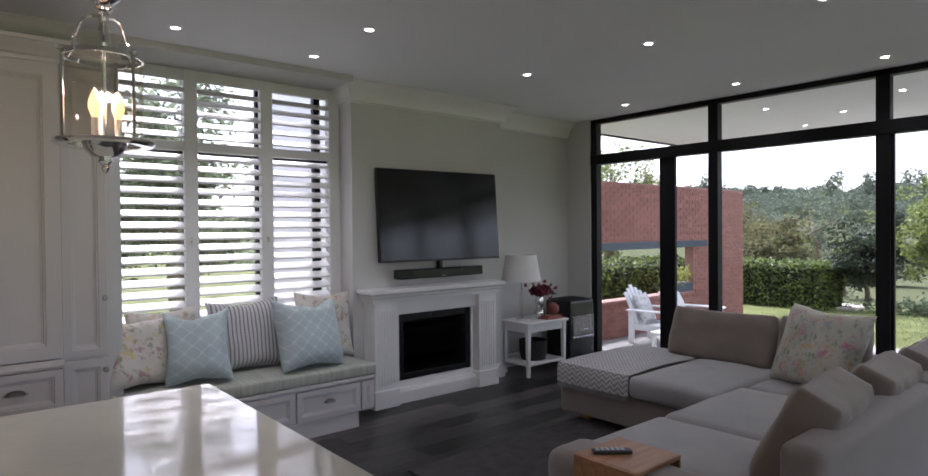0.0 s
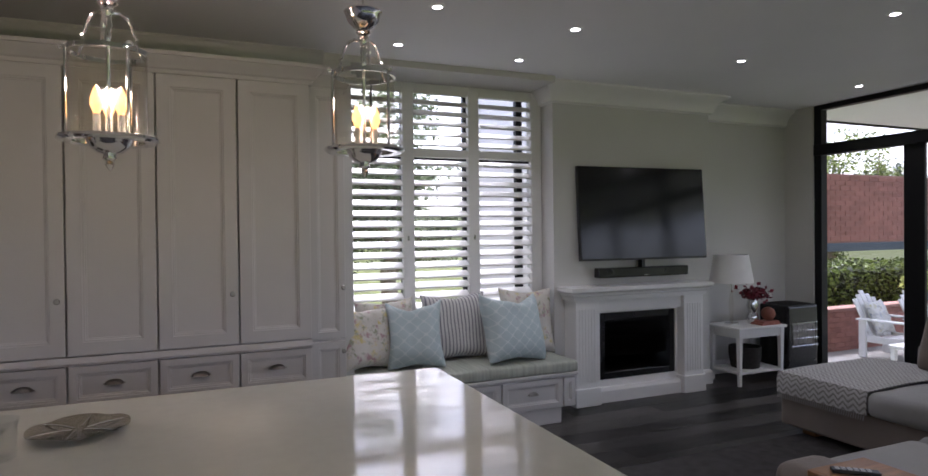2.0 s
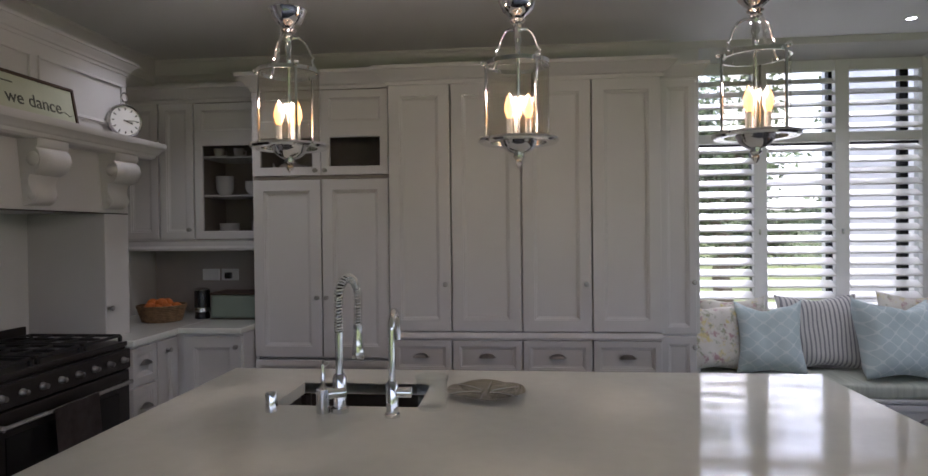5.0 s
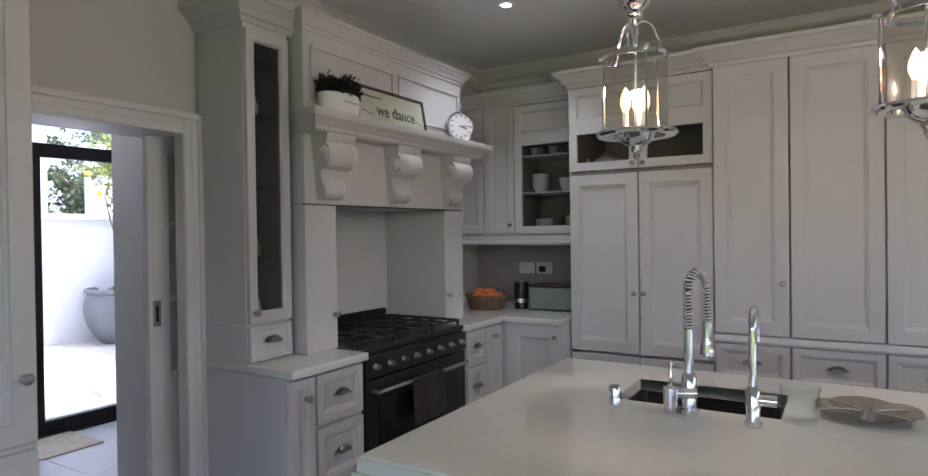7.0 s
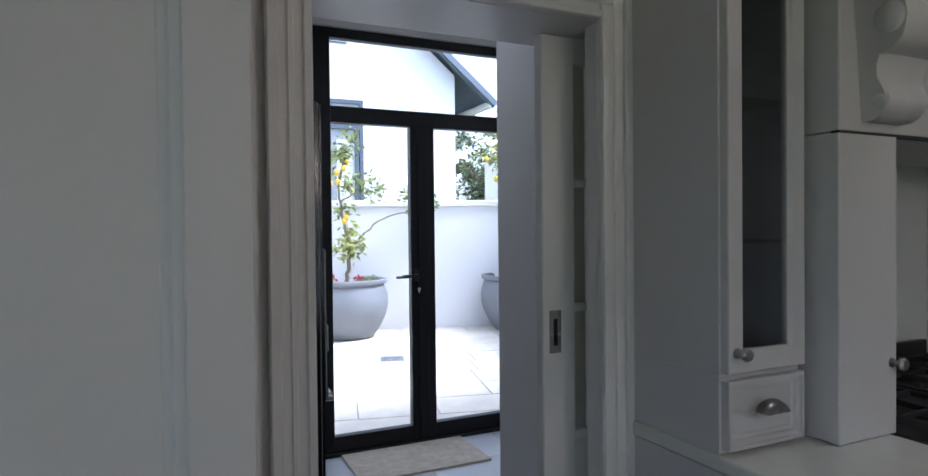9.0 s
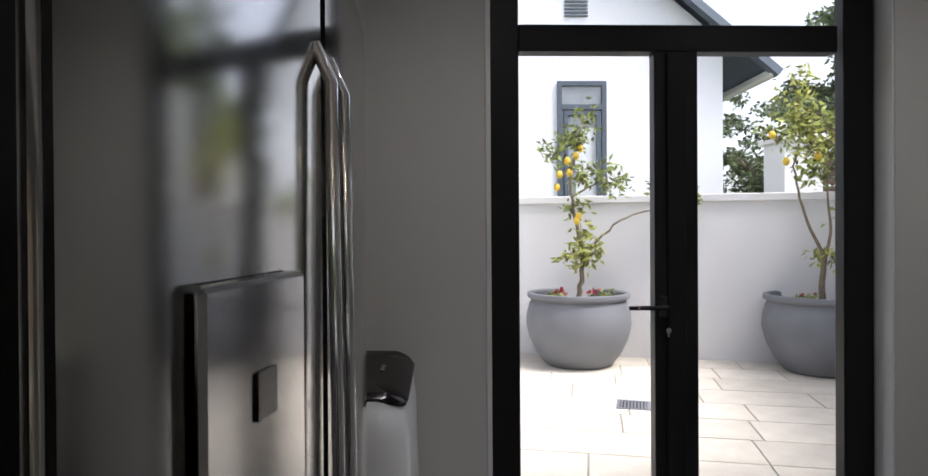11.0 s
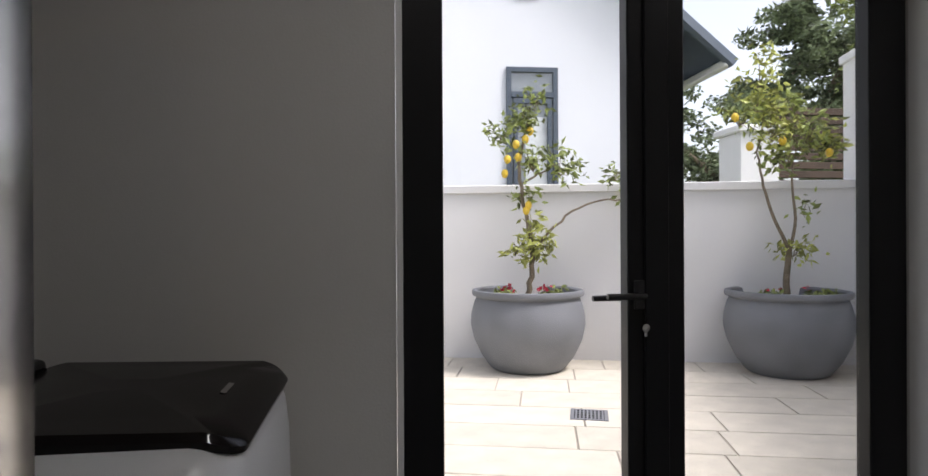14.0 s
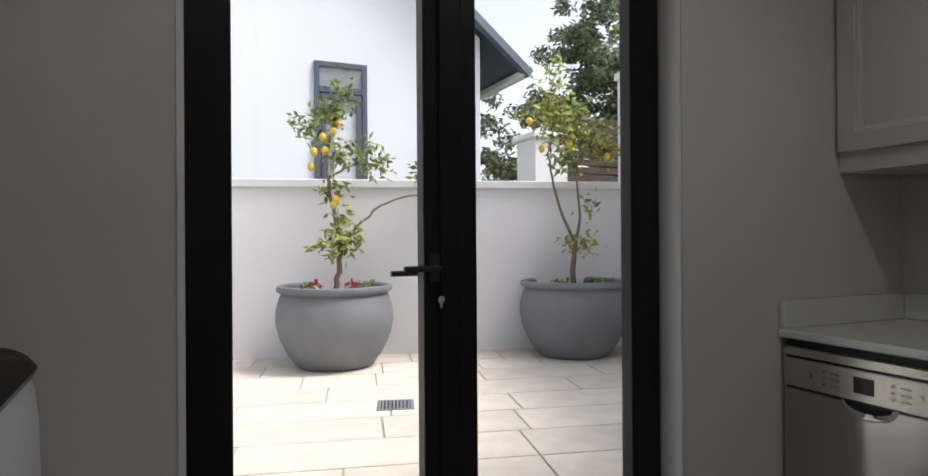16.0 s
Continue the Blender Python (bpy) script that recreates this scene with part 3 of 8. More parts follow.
# wall cupboard in the corner
YU = 2.95
up = thing("wall_cupboard", "grey wall cupboard with a glazed door showing crockery", "cupboard", (-2.9, 3.1, 1.4))
part("body", boxes(((-3.49, YU, 1.43), (-2.96, 3.355, 2.44))), CAB, up)
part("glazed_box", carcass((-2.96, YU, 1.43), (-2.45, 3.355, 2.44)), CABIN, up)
part("head_panel", boxes(((-2.96, YU - 0.005, 2.345), (-2.45, YU, 2.44))), CAB, up)
m = at(0, YU)
front(up, m, "door", -3.46, -3.21, 1.435, 2.345, None, 0.05)
front(up, m, "door", -3.205, -2.96, 1.435, 2.345, (-2.99, 1.50), 0.05)
half_glass(up, m, -2.955, -2.452, 1.435, 2.345, 2.07)
for z in (1.72, 1.98):
    part("shelf", boxes(((-2.94, YU + 0.03, z), (-2.47, 3.33, z + 0.012))), CAB, up)
part("light_rail", sweep([(-3.49, YU), (-2.45, YU)], [(0, 1.36), (0.02, 1.36), (0.024, 1.375), (0.014, 1.39), (0.014, 1.42), (0.02, 1.432), (0, 1.432)]), CAB, up)
part("cornice", sweep([(-3.49, YU), (-2.45, YU)], CROWN), CAB, up, "stepped grey cornice moulding", 25)
structure("trim_cornice_kitchen", sweep([(XW, 0.74), (XW, 3.36), (0.22, 3.36)], KCORNICE), CAB, "moulded ceiling cornice", "cornice", 30)
structure("trim_backsplash", boxes(((-3.49, 3.335, 0.91), (-2.45, 3.358, 1.43))), mat("splashback", (0.36, 0.33, 0.31), 0.5, var=0.04), "plain taupe painted splashback", "splashback")

# base cupboards on the west and north walls
XB = -2.87
mE = at(XB, 0, 0, 90)


def base_unit(name, label, y0, y1, cells):
    c = thing(name, label, "cupboard", (-3.2, (y0 + y1) / 2, 0))
    part("body", boxes(((XW + 0.01, y0, 0.09), (XB, y1, 0.872))), CAB, c)
    part("plinth", boxes(((XW + 0.01, y0 + 0.01, 0), (XB - 0.05, y1 - 0.01, 0.09))), CAB, c)
    for kind, a, b, z0, z1, h in cells:
        front(c, mE, kind, a, b, z0, z1, h)
    return c


base_unit("drawer_unit", "pale grey base unit with three drawers beside the range", 0.714, 1.165,
          [("drawer", 0.716, 0.86, 0.1, 0.865, (0.80, 0.78))] + [("drawer", 0.865, 1.16, z0, z1, "cup") for z0, z1 in ((0.64, 0.865), (0.375, 0.63), (0.10, 0.365))])
base_unit("drawer_unit", "pale grey base unit with drawers in the kitchen corner", 2.075, 3.34,
          [("drawer", 2.08, 2.30, z0, z1, "cup") for z0, z1 in ((0.66, 0.865), (0.40, 0.65), (0.10, 0.39))] + [("door", 2.305, 2.52, 0.1, 0.865, (2.40, 0.80))])
cb = thing("corner_base_unit", "pale grey base cupboard with one shaker door", "cupboard", (-2.6, 3.0, 0))
part("body", boxes(((XB + 0.002, 2.535, 0.09), (-2.447, 3.34, 0.872))), CAB, cb)
part("plinth", boxes(((XB + 0.002, 2.58, 0), (-2.447, 3.3, 0.09))), CAB, cb)
front(cb, at(0, 2.535), "door", XB + 0.05, -2.45, 0.10, 0.865, (-2.48, 0.80))
wt = thing("worktop", "white quartz worktop with bullnose edge", "worktop", (-3.2, 1.0, 0.875), "kitchen worktops")
part("slab", boxes(((XD + 0.026, 0.708, 0.874), (XB + 0.05, 1.168, 0.91)), bev=0.008, seg=3), STONE, wt)
wt = thing("worktop", "white quartz corner worktop with bullnose edge", "worktop", (-3.2, 2.7, 0.875), "kitchen worktops")
part("slab", boxes(((XW + 0.005, 2.072, 0.874), (XB + 0.035, 3.333, 0.91)), bev=0.008, seg=3), STONE, wt)
part("slab", boxes(((XB + 0.025, 2.50, 0.8745), (-2.447, 3.333, 0.9095)), bev=0.008, seg=3), STONE, wt)

# slim glazed dresser standing on the worktop
XG = -3.10
dr = thing("glazed_dresser", "slim tall grey dresser with a glazed door and small drawer", "cupboard", (-3.3, 0.8, 0.91))
part("glazed_box", carcass((XW + 0.01, 0.714, 1.075), (XG, 0.955, 2.44), open_side="x+"), CAB, dr)
part("lining", boxes(((XW + 0.03, 0.733, 1.095), (XW + 0.036, 0.936, 2.42)), ((XW + 0.036, 0.9305, 1.095), (XG - 0.01, 0.9365, 2.42))), mat("dark_lining", (0.33, 0.345, 0.375), 0.5, var=0.05), dr, "dark grey back lining")
part("drawer_box", boxes(((XW + 0.01, 0.714, 0.911), (XG, 0.955, 1.074))), CAB, dr)
mG = at(XG, 0, 0, 90)
front(dr, mG, "glass", 0.716, 0.953, 1.078, 2.32, (0.742, 1.125), 0.05)
front(dr, mG, "drawer", 0.716, 0.953, 0.915, 1.07, "cup", 0.012)
part("head_panel", boxes(((XG, 0.714, 2.322), (XG + 0.006, 0.955, 2.44))), CAB, dr)
for z in (1.35, 1.66, 1.97, 2.2):
    part("glass_shelf", boxes(((XW + 0.037, 0.734, z), (XG - 0.02, 0.929, z + 0.008))), LGLASS, dr)
part("cornice", sweep([(XD, 0.714), (XG, 0.714), (XG, 0.98)], [(o, z) for o, z in CROWN]), CAB, dr, "stepped grey cornice moulding", 25)

# ---- cooking hearth ----
XH = -3.02
hood = thing("hood_surround", "grey panelled cooker hood surround with mantel shelf on corbels", "cooker hood", (-3.3, 1.65, 0.91))
part("chest", boxes(((XW + 0.01, 0.98, 1.59), (XH, 2.32, 2.44)), bev=0.003), CAB, hood)
for y0, y1, kx in ((0.98, 1.18, 1.16), (2.12, 2.32, 2.14)):
    p = part("pillar", boxes(((XW + 0.01, y0, 0.911), (XH, y1, 1.588)), bev=0.003), CAB, hood)
    part("knob", moved(knob(), at(XH, kx, 1.075, 90)), PEWTER, p, "pewter round knob", 40)
part("niche_back", boxes(((XW + 0.005, 1.18, 0.9), (XW + 0.03, 2.12, 1.589))), mat("niche_panel", (0.66, 0.65, 0.63), 0.35, var=0.02), hood)
bm = bmesh.new()
for y0, y1 in ((1.02, 1.63), (1.67, 2.28)):
    for a, b in (((y0, 2.07), (y1, 2.085)), ((y0, 2.295), (y1, 2.31)), ((y0, 2.085), (y0 + 0.015, 2.295)), ((y1 - 0.015, 2.085), (y1, 2.295))):
        box(bm, (XH, a[0], a[1]), (XH + 0.012, b[0], b[1]), 0.003)
part("panel_moulding", bm, CAB, hood)
part("seam", boxes(((XH - 0.02, 0.981, 1.585), (XH + 0.001, 2.319, 1.591))), BLACKIRON, hood)
shelf = [(0, 1.905), (0.10, 1.905), (0.115, 1.915), (0.12, 1.93), (0.135, 1.94), (0.145, 1.955), (0.16, 1.965), (0.165, 1.975), (0.165, 2.0), (0, 2.0)]
part("mantel_shelf", sweep([(XH - 0.01, 1.05), (XH, 1.05), (XH, 2.32), (XH - 0.3, 2.32)], [(o * 0.9, z) for o, z in shelf]), CAB, hood, "", 25)
part("cornice", sweep([(XW, 0.98), (XH, 0.98), (XH, 2.32), (XW, 2.32)], [(o * 0.6, 2.448 - (2.448 - z) * 0.75) for o, z in CROWN]), CAB, hood, "stepped grey cornice moulding", 25)


def corbel(y, w=0.19):
    """A carved scroll bracket: fat volute above, small volute below."""
    prof = [(0, 1.905), (0.12, 1.905), (0.12, 1.875), (0.108, 1.865), (0.128, 1.845), (0.135, 1.81), (0.122, 1.772), (0.095, 1.752), (0.062, 1.745), (0.052, 1.725), (0.05, 1.70), (0.06, 1.68), (0.068, 1.66), (0.066, 1.64), (0.052, 1.622), (0.03, 1.612), (0, 1.612)]
    bm = bmesh.new()
    rows = []
    for s, k in ((-1, 0.82), (-0.78, 0.97), (-0.3, 1.0), (0.3, 1.0), (0.78, 0.97), (1, 0.82)):
        rows.append([bm.verts.new((XH + o * k, y + s * w / 2 * (1 - 0.32 * max(0, (1.80 - z) / 0.2)), z)) for o, z in prof])
    for p, q in zip(rows, rows[1:]):
        for j in range(len(prof)):
            i = (j + 1) % len(prof)
            bm.faces.new((p[j], p[i], q[i], q[j]))
    bm.faces.new(rows[0]), bm.faces.new(rows[-1][::-1])
    for s in (-1, 1):
        for z, r in ((1.815, 0.034), (1.655, 0.022)):
            ball(bm, (XH + (0.075 if z > 1.7 else 0.042), y + s * w / 2 * (0.95 if z > 1.7 else 0.7), z), r, (1, 0.45, 1), 10)
    bmesh.ops.recalc_face_normals(bm, faces=bm.faces)
    return bm


for y in (1.12, 1.64, 2.17):
    part("corbel", corbel(y), CAB, hood, "carved scroll corbel", 50)

# range cooker
XR = -2.875
rg = thing("range_cooker", "black and dark steel gas range cooker with towel on the rail", "cooker", (-3.15, 1.62, 0))
part("body", boxes(((XW + 0.06, 1.175, 0.10), (XR, 2.065, 0.885)), bev=0.004), DARKSTEEL, rg)
part("hob", boxes(((XW + 0.05, 1.172, 0.886), (XR + 0.01, 2.068, 0.912)), bev=0.006, seg=2), DARKSTEEL, rg)
part("splash_rail", boxes(((XW + 0.04, 1.172, 0.912), (XW + 0.06, 2.068, 0.985)), bev=0.003), DARKSTEEL, rg)
part("control_panel", moved(boxes(((-0.44, -0.03, 0), (0.44, 0, 0.10)), bev=0.004), at(XR, 1.62, 0.775, 90)), DARKSTEEL, rg)
for k in range(8):
    part("control_knob", moved(moved(lathe([(0, 0), (0.017, 0), (0.017, 0.008), (0.013, 0.012), (0.011, 0.03), (0, 0.032)], 16), pose(0, 0, 0, 90)), at(XR + 0.03, 1.24 + k * 0.108, 0.825, 90)), PEWTER, rg, "steel control knob", 40)
od = part("oven_door", boxes(((XR, 1.18, 0.25), (XR + 0.022, 2.06, 0.765)), bev=0.005, seg=2), DARKSTEEL, rg)
part("window", boxes(((XR + 0.022, 1.27, 0.31), (XR + 0.026, 1.97, 0.66))), BLACK, od, "black oven glass")
part("handle", tube([(XR + 0.06, 1.22, 0.71), (XR + 0.06, 2.02, 0.71)], 0.012, 10), STEEL, od, "steel bar handle", 40)
for y in (1.23, 2.01):
    part("bracket", boxes(((XR + 0.02, y - 0.012, 0.70), (XR + 0.06, y + 0.012, 0.72)), bev=0.002), STEEL, od)
part("drawer", boxes(((XR, 1.18, 0.10), (XR + 0.02, 2.06, 0.243)), bev=0.004), DARKSTEEL, rg)
for y in (1.23, 2.01):
    part("foot", lathe([(0, 0), (0.025, 0), (0.02, 0.1), (0, 0.1)], 12, (XR - 0.06, y, 0)), DARKSTEEL, rg)
for k, y in enumerate((1.32, 1.62, 1.92)):
    bm = bmesh.new()
    x0, x1 = XW + 0.1, XR - 0.02
    for yy in (y - 0.13, y + 0.13):
        box(bm, (x0, yy - 0.006, 0.935), (x1, yy + 0.006, 0.949), 0.002)
    for xx in (x0, (x0 + x1) / 2, x1):
        box(bm, (xx - 0.006, y - 0.13, 0.935), (xx + 0.006, y + 0.13, 0.949), 0.002)
    for xx in (x0 + 0.13, x1 - 0.13):
        box(bm, (xx - 0.005, y - 0.12, 0.937), (xx + 0.005, y + 0.12, 0.951), 0.002)
        box(bm, (xx - 0.11, y - 0.005, 0.937), (xx + 0.11, y + 0.005, 0.951), 0.002)
    for xx in (x0, x1):
        for yy in (y - 0.13, y + 0.13):
            box(bm, (xx - 0.007, yy - 0.007, 0.911), (xx + 0.007, yy + 0.007, 0.94))
    part("pan_support", bm, BLACKIRON, rg, "cast iron pan support")
    for xx in (x0 + 0.13, x1 - 0.13):
        part("burner", lathe([(0, 0.911), (0.05, 0.911), (0.05, 0.922), (0.035, 0.926), (0.035, 0.932), (0, 0.933)], 18, (xx, y, 0)), BLACKIRON, rg, "", 40)
tw = thing("tea_towel", "dark grey tea towel hanging over the oven rail", "towel", (XR + 0.07, 1.62, 0.5))
bm = bmesh.new()
g = [[bm.verts.new((XR + 0.075 + 0.004 * math.sin(i * 1.3) + 0.002 * j, 1.47 + i * 0.028, 0.722 - j * 0.028)) for j in range(9)] for i in range(11)]
for i in range(10):
    for j in range(8):
        bm.faces.new((g[i][j], g[i + 1][j], g[i + 1][j + 1], g[i][j + 1]))
bmesh.ops.solidify(bm, geom=bm.faces[:], thickness=0.004)
part("cloth", bm, mat("towel_cloth", (0.10, 0.085, 0.085), 0.95, var=0.2, scale=20, bump=0.5, bscale=300), tw, "", 60)

# ---- island ----
isl = thing("island_unit", "dark timber kitchen island base under the quartz top", "kitchen island", (-0.8, 0.8, 0))
DARKWOOD = mat("dark_stained_wood", (0.045, 0.03, 0.022), 0.45, var=0.25, scale=4, bump=0.1, stretch=(1, 1, 8))
part("body", boxes(((-1.90, 0.40, 0.09), (-1.67, 1.40, 0.868)), ((-1.67, 0.40, 0.09), (-1.05, 1.40, 0.62)), ((-1.05, 0.40, 0.09), (0.27, 1.40, 0.868)), ((-1.67, 0.40, 0.62), (-1.05, 0.85, 0.868)), ((-1.67, 1.30, 0.62), (-1.05, 1.40, 0.868))), DARKWOOD, isl)
part("plinth", boxes(((-1.86, 0.45, 0), (0.22, 1.35, 0.09))), DARKWOOD, isl)
for k in range(4):
    front(isl, at(0.22, 1.40, 0, 180), "door", k * 0.52 + 0.02, k * 0.52 + 0.53, 0.10, 0.86, (k * 0.52 + 0.06, 0.78))
it = thing("island_worktop", "large polished white quartz island top with a sink cut-out", "worktop", (-0.8, 0.8, 0.87))
X0, X1, Y0, Y1, sx0, sx1, sy0, sy1 = -1.985, 0.35, 0.13, 1.475, -1.60, -1.12, 0.935, 1.235
bm = bmesh.new()
for a, b in (((X0, Y0), (X1, sy0)), ((X0, sy1), (X1, Y1)), ((X0, sy0), (sx0, sy1)), ((sx1, sy0), (X1, sy1))):
    box(bm, (a[0], a[1], 0.87), (b[0], b[1], 0.91))
bmesh.ops.remove_doubles(bm, verts=bm.verts, dist=1e-4)
inner = [f for f in bm.faces if abs(f.normal.z) < 0.5 and X0 + 0.01 < f.calc_center_median().x < X1 - 0.01 and Y0 + 0.01 < f.calc_center_median().y < Y1 - 0.01 and not (sx0 - 0.01 < f.calc_center_median().x < sx1 + 0.01 and sy0 - 0.01 < f.calc_center_median().y < sy1 + 0.01)]
bmesh.ops.delete(bm, geom=inner, context="FACES_ONLY")
out = [e for e in bm.edges if e.is_manifold and e.calc_face_angle(0) > 1 and all(v.co.z > 0.9 for v in e.verts) and (all(abs(v.co.x - X0) < 1e-3 for v in e.verts) or all(abs(v.co.x - X1) < 1e-3 for v in e.verts) or all(abs(v.co.y - Y0) < 1e-3 for v in e.verts) or all(abs(v.co.y - Y1) < 1e-3 for v in e.verts))]
bmesh.ops.bevel(bm, geom=out, offset=0.008, segments=3, affect="EDGES")
part("slab", bm, STONE, it)
part("edge_moulding", sweep([(X0 + 0.02, Y0 + 0.02), (X0 + 0.02, Y1 - 0.02), (X1 - 0.02, Y1 - 0.02), (X1 - 0.02, Y0 + 0.02)], [(-0.03, 0.845), (-0.012, 0.845), (-0.004, 0.855), (0.0, 0.8695), (-0.03, 0.8695)], closed=True), STONE, it)
sk = thing("sink", "undermounted dark steel sink bowl", "sink", (-1.36, 1.08, 0.7))
bm = boxes(((sx0 - 0.005, sy0 - 0.005, 0.66), (sx1 + 0.005, sy1 + 0.005, 0.868)))
bmesh.ops.delete(bm, geom=[f for f in bm.faces if f.normal.z > 0.5], context="FACES_ONLY")
bmesh.ops.bevel(bm, geom=[e for e in bm.edges if not e.is_boundary], offset=0.03, segments=3, affect="EDGES")
bmesh.ops.solidify(bm, geom=bm.faces[:], thickness=-0.004)
part("bowl", bm, mat("sink_steel", (0.10, 0.09, 0.085), 0.35, 0.7, var=0.1), sk)
part("drain", lathe([(0, 0.667), (0.045, 0.667), (0.045, 0.67), (0.03, 0.6705), (0, 0.668)], 20, (-1.36, 1.08, 0)), STEEL, sk)


def spring_tap(x, y):
    t = thing("spring_tap", "tall chrome kitchen tap with coiled spring spout", "tap", (x, y, 0.91))
    part("base", lathe([(0, 0.91), (0.028, 0.91), (0.028, 0.925), (0.022, 0.93), (0.022, 1.02), (0.016, 1.03), (0, 1.03)], 18, (x, y, 0)), CHROME, t, "", 40)
    part("riser", tube([(x, y, 1.02), (x, y, 1.16)], 0.013, 12), CHROME, t, "", 40)
    arc = [(x, y + 0.0, 1.16), (x, y + 0.0, 1.23), (x + 0.001, y + 0.003, 1.265)]
    arc += [(x + 0.018 - 0.018 * math.cos(a), y + 0.045 - 0.045 * math.cos(a), 1.265 + 0.062 * math.sin(a)) for a in np.linspace(0.15, math.pi, 12)]
    arc += [(x + 0.036, y + 0.09, 1.23), (x + 0.036, y + 0.09, 1.17)]
    part("hose", tube(arc, 0.007, 8), BLACK, t)
    pts, acc = [], 0.0
    dense = []
    for a, b in zip(arc, arc[1:]):
        q_ = max(2, round((Vector(b) - Vector(a)).length / 0.0019))
        dense += [Vector(a).lerp(Vector(b), k / q_) for k in range(q_)]
    for k, p in enumerate(dense):
        d = (dense[min(k + 1, len(dense) - 1)] - dense[max(0, k - 1)]).normalized()
        u = d.cross(Vector((1, -0.45, 0))).normalized()
        w = d.cross(u)
        pts.append(p + 0.0125 * (u * math.cos(k * 1.25) + w * math.sin(k * 1.25)))
    part("spring", tube(pts, 0.0036, 6), CHROME, t, "", 60)
    part("spray_head", moved(lathe([(0, 0), (0.02, 0), (0.022, 0.01), (0.018, 0.05), (0.014, 0.075), (0.016, 0.11), (0, 0.115)], 14), at(x + 0.036, y + 0.09, 1.06)), CHROME, t, "", 40)
    part("lever", tube([(x + 0.02, y - 0.005, 0.975), (x - 0.03, y - 0.03, 0.975)], 0.018, 12), CHROME, t, "", 40)
    return t


spring_tap(-1.355, 0.87)
bt = thing("boiling_tap", "slim chrome filter tap with a swan neck and side lever", "tap", (-1.18, 0.83, 0.91))
part("base", lathe([(0, 0.91), (0.024, 0.91), (0.024, 0.92), (0.019, 0.925), (0.019, 1.01), (0.012, 1.02), (0, 1.02)], 18, (-1.18, 0.83, 0)), CHROME, bt, "", 40)
part("spout", tube([(-1.18, 0.83, 1.0), (-1.18, 0.83, 1.17)] + [(-1.18 + 0.0, 0.83 + 0.045 - 0.045 * math.cos(a), 1.17 + 0.055 * math.sin(a)) for a in np.linspace(0.2, math.pi, 9)] + [(-1.18, 0.92, 1.13)], 0.0105, 10), CHROME, bt, "", 40)
part("lever", tube([(-1.165, 0.83, 0.985), (-1.12, 0.83, 0.985)], 0.016, 12), CHROME, bt, "", 40)
sd = thing("soap_dispenser", "chrome built-in soap pump", "soap dispenser", (-1.405, 0.86, 0.91))
part("body", lathe([(0, 0.91), (0.022, 0.91), (0.022, 0.985), (0.012, 0.99), (0.006, 1.0), (0.005, 1.06), (0, 1.06)], 16, (-1.405, 0.86, 0)), CHROME, sd, "", 40)
part("nozzle", tube([(-1.405, 0.86, 1.055), (-1.405, 0.90, 1.055)], 0.006, 8), CHROME, sd)
ab = thing("air_switch", "small chrome waste-disposer button", "button", (-1.575, 0.865, 0.91))
part("button", lathe([(0, 0.91), (0.019, 0.91), (0.019, 0.965), (0.016, 0.97), (0.006, 0.97), (0, 0.968)], 16, (-1.575, 0.865, 0)), CHROME, ab, "", 40)
gl = thing("drinking_glass", "clear cut-glass tumbler on the island", "glass", (-1.073, 0.93, 0.91))
part("tumbler", lathe([(0, 0.911), (0.045, 0.911), (0.05, 0.93), (0.047, 0.95), (0.052, 0.97), (0.049, 0.99), (0.055, 1.012), (0.051, 1.012), (0.045, 0.95), (0.042, 0.922), (0, 0.921)], 12, (-1.073, 0.93, 0)), clear("cut_glass", (0.95, 0.96, 0.96), 0.03), gl)
dbl = thing("fruit_bowl", "low wide shallow silver dish with fluted petals", "dish", (-0.91, 1.09, 0.91))
bm = bmesh.new()
N = 60
rows = []
for r, z in ((0.0, 0.913), (0.03, 0.913), (0.06, 0.914), (0.095, 0.916), (0.125, 0.920), (0.133, 0.922)):
    rows.append([bm.verts.new((-0.91 + max(r, 1e-3) * math.cos(2 * math.pi * k / N), 1.09 + max(r, 1e-3) * math.sin(2 * math.pi * k / N), z + 0.003 + 0.009 * (r / 0.13) ** 1.5 * abs(math.sin(2 * math.pi * k / N * 2.5 + 0.4)) ** 0.6)) for k in range(N)])
for p, q in zip(rows, rows[1:]):
    for k in range(N):
        bm.faces.new((p[k], p[(k + 1) % N], q[(k + 1) % N], q[k]))
bmesh.ops.solidify(bm, geom=bm.faces[:], thickness=-0.003)
part("dish", bm, mat("worn_silver", (0.68, 0.65, 0.60), 0.2, 1.0, var=0.08, scale=25), dbl, "", 60)
# Thin chrome tubes added for the bright highlights along the petals.
for k in range(6):
    a = math.pi * k / 3 + 0.35
    part("highlight_rib", tube([(-0.91 + r * math.cos(a + 0.6 * r), 1.09 + r * math.sin(a + 0.6 * r), 0.921 + 0.05 * r + 0.004 * math.sin(r * 24)) for r in (0.02, 0.05, 0.08, 0.11, 0.132)], 0.0028, 6), CHROME, dbl, "thin chrome rib drawn for a highlight", 40)

# ---- lanterns over the island ----
BULB = glow("warm_bulb", (1.0, 0.42, 0.08), 0.95)


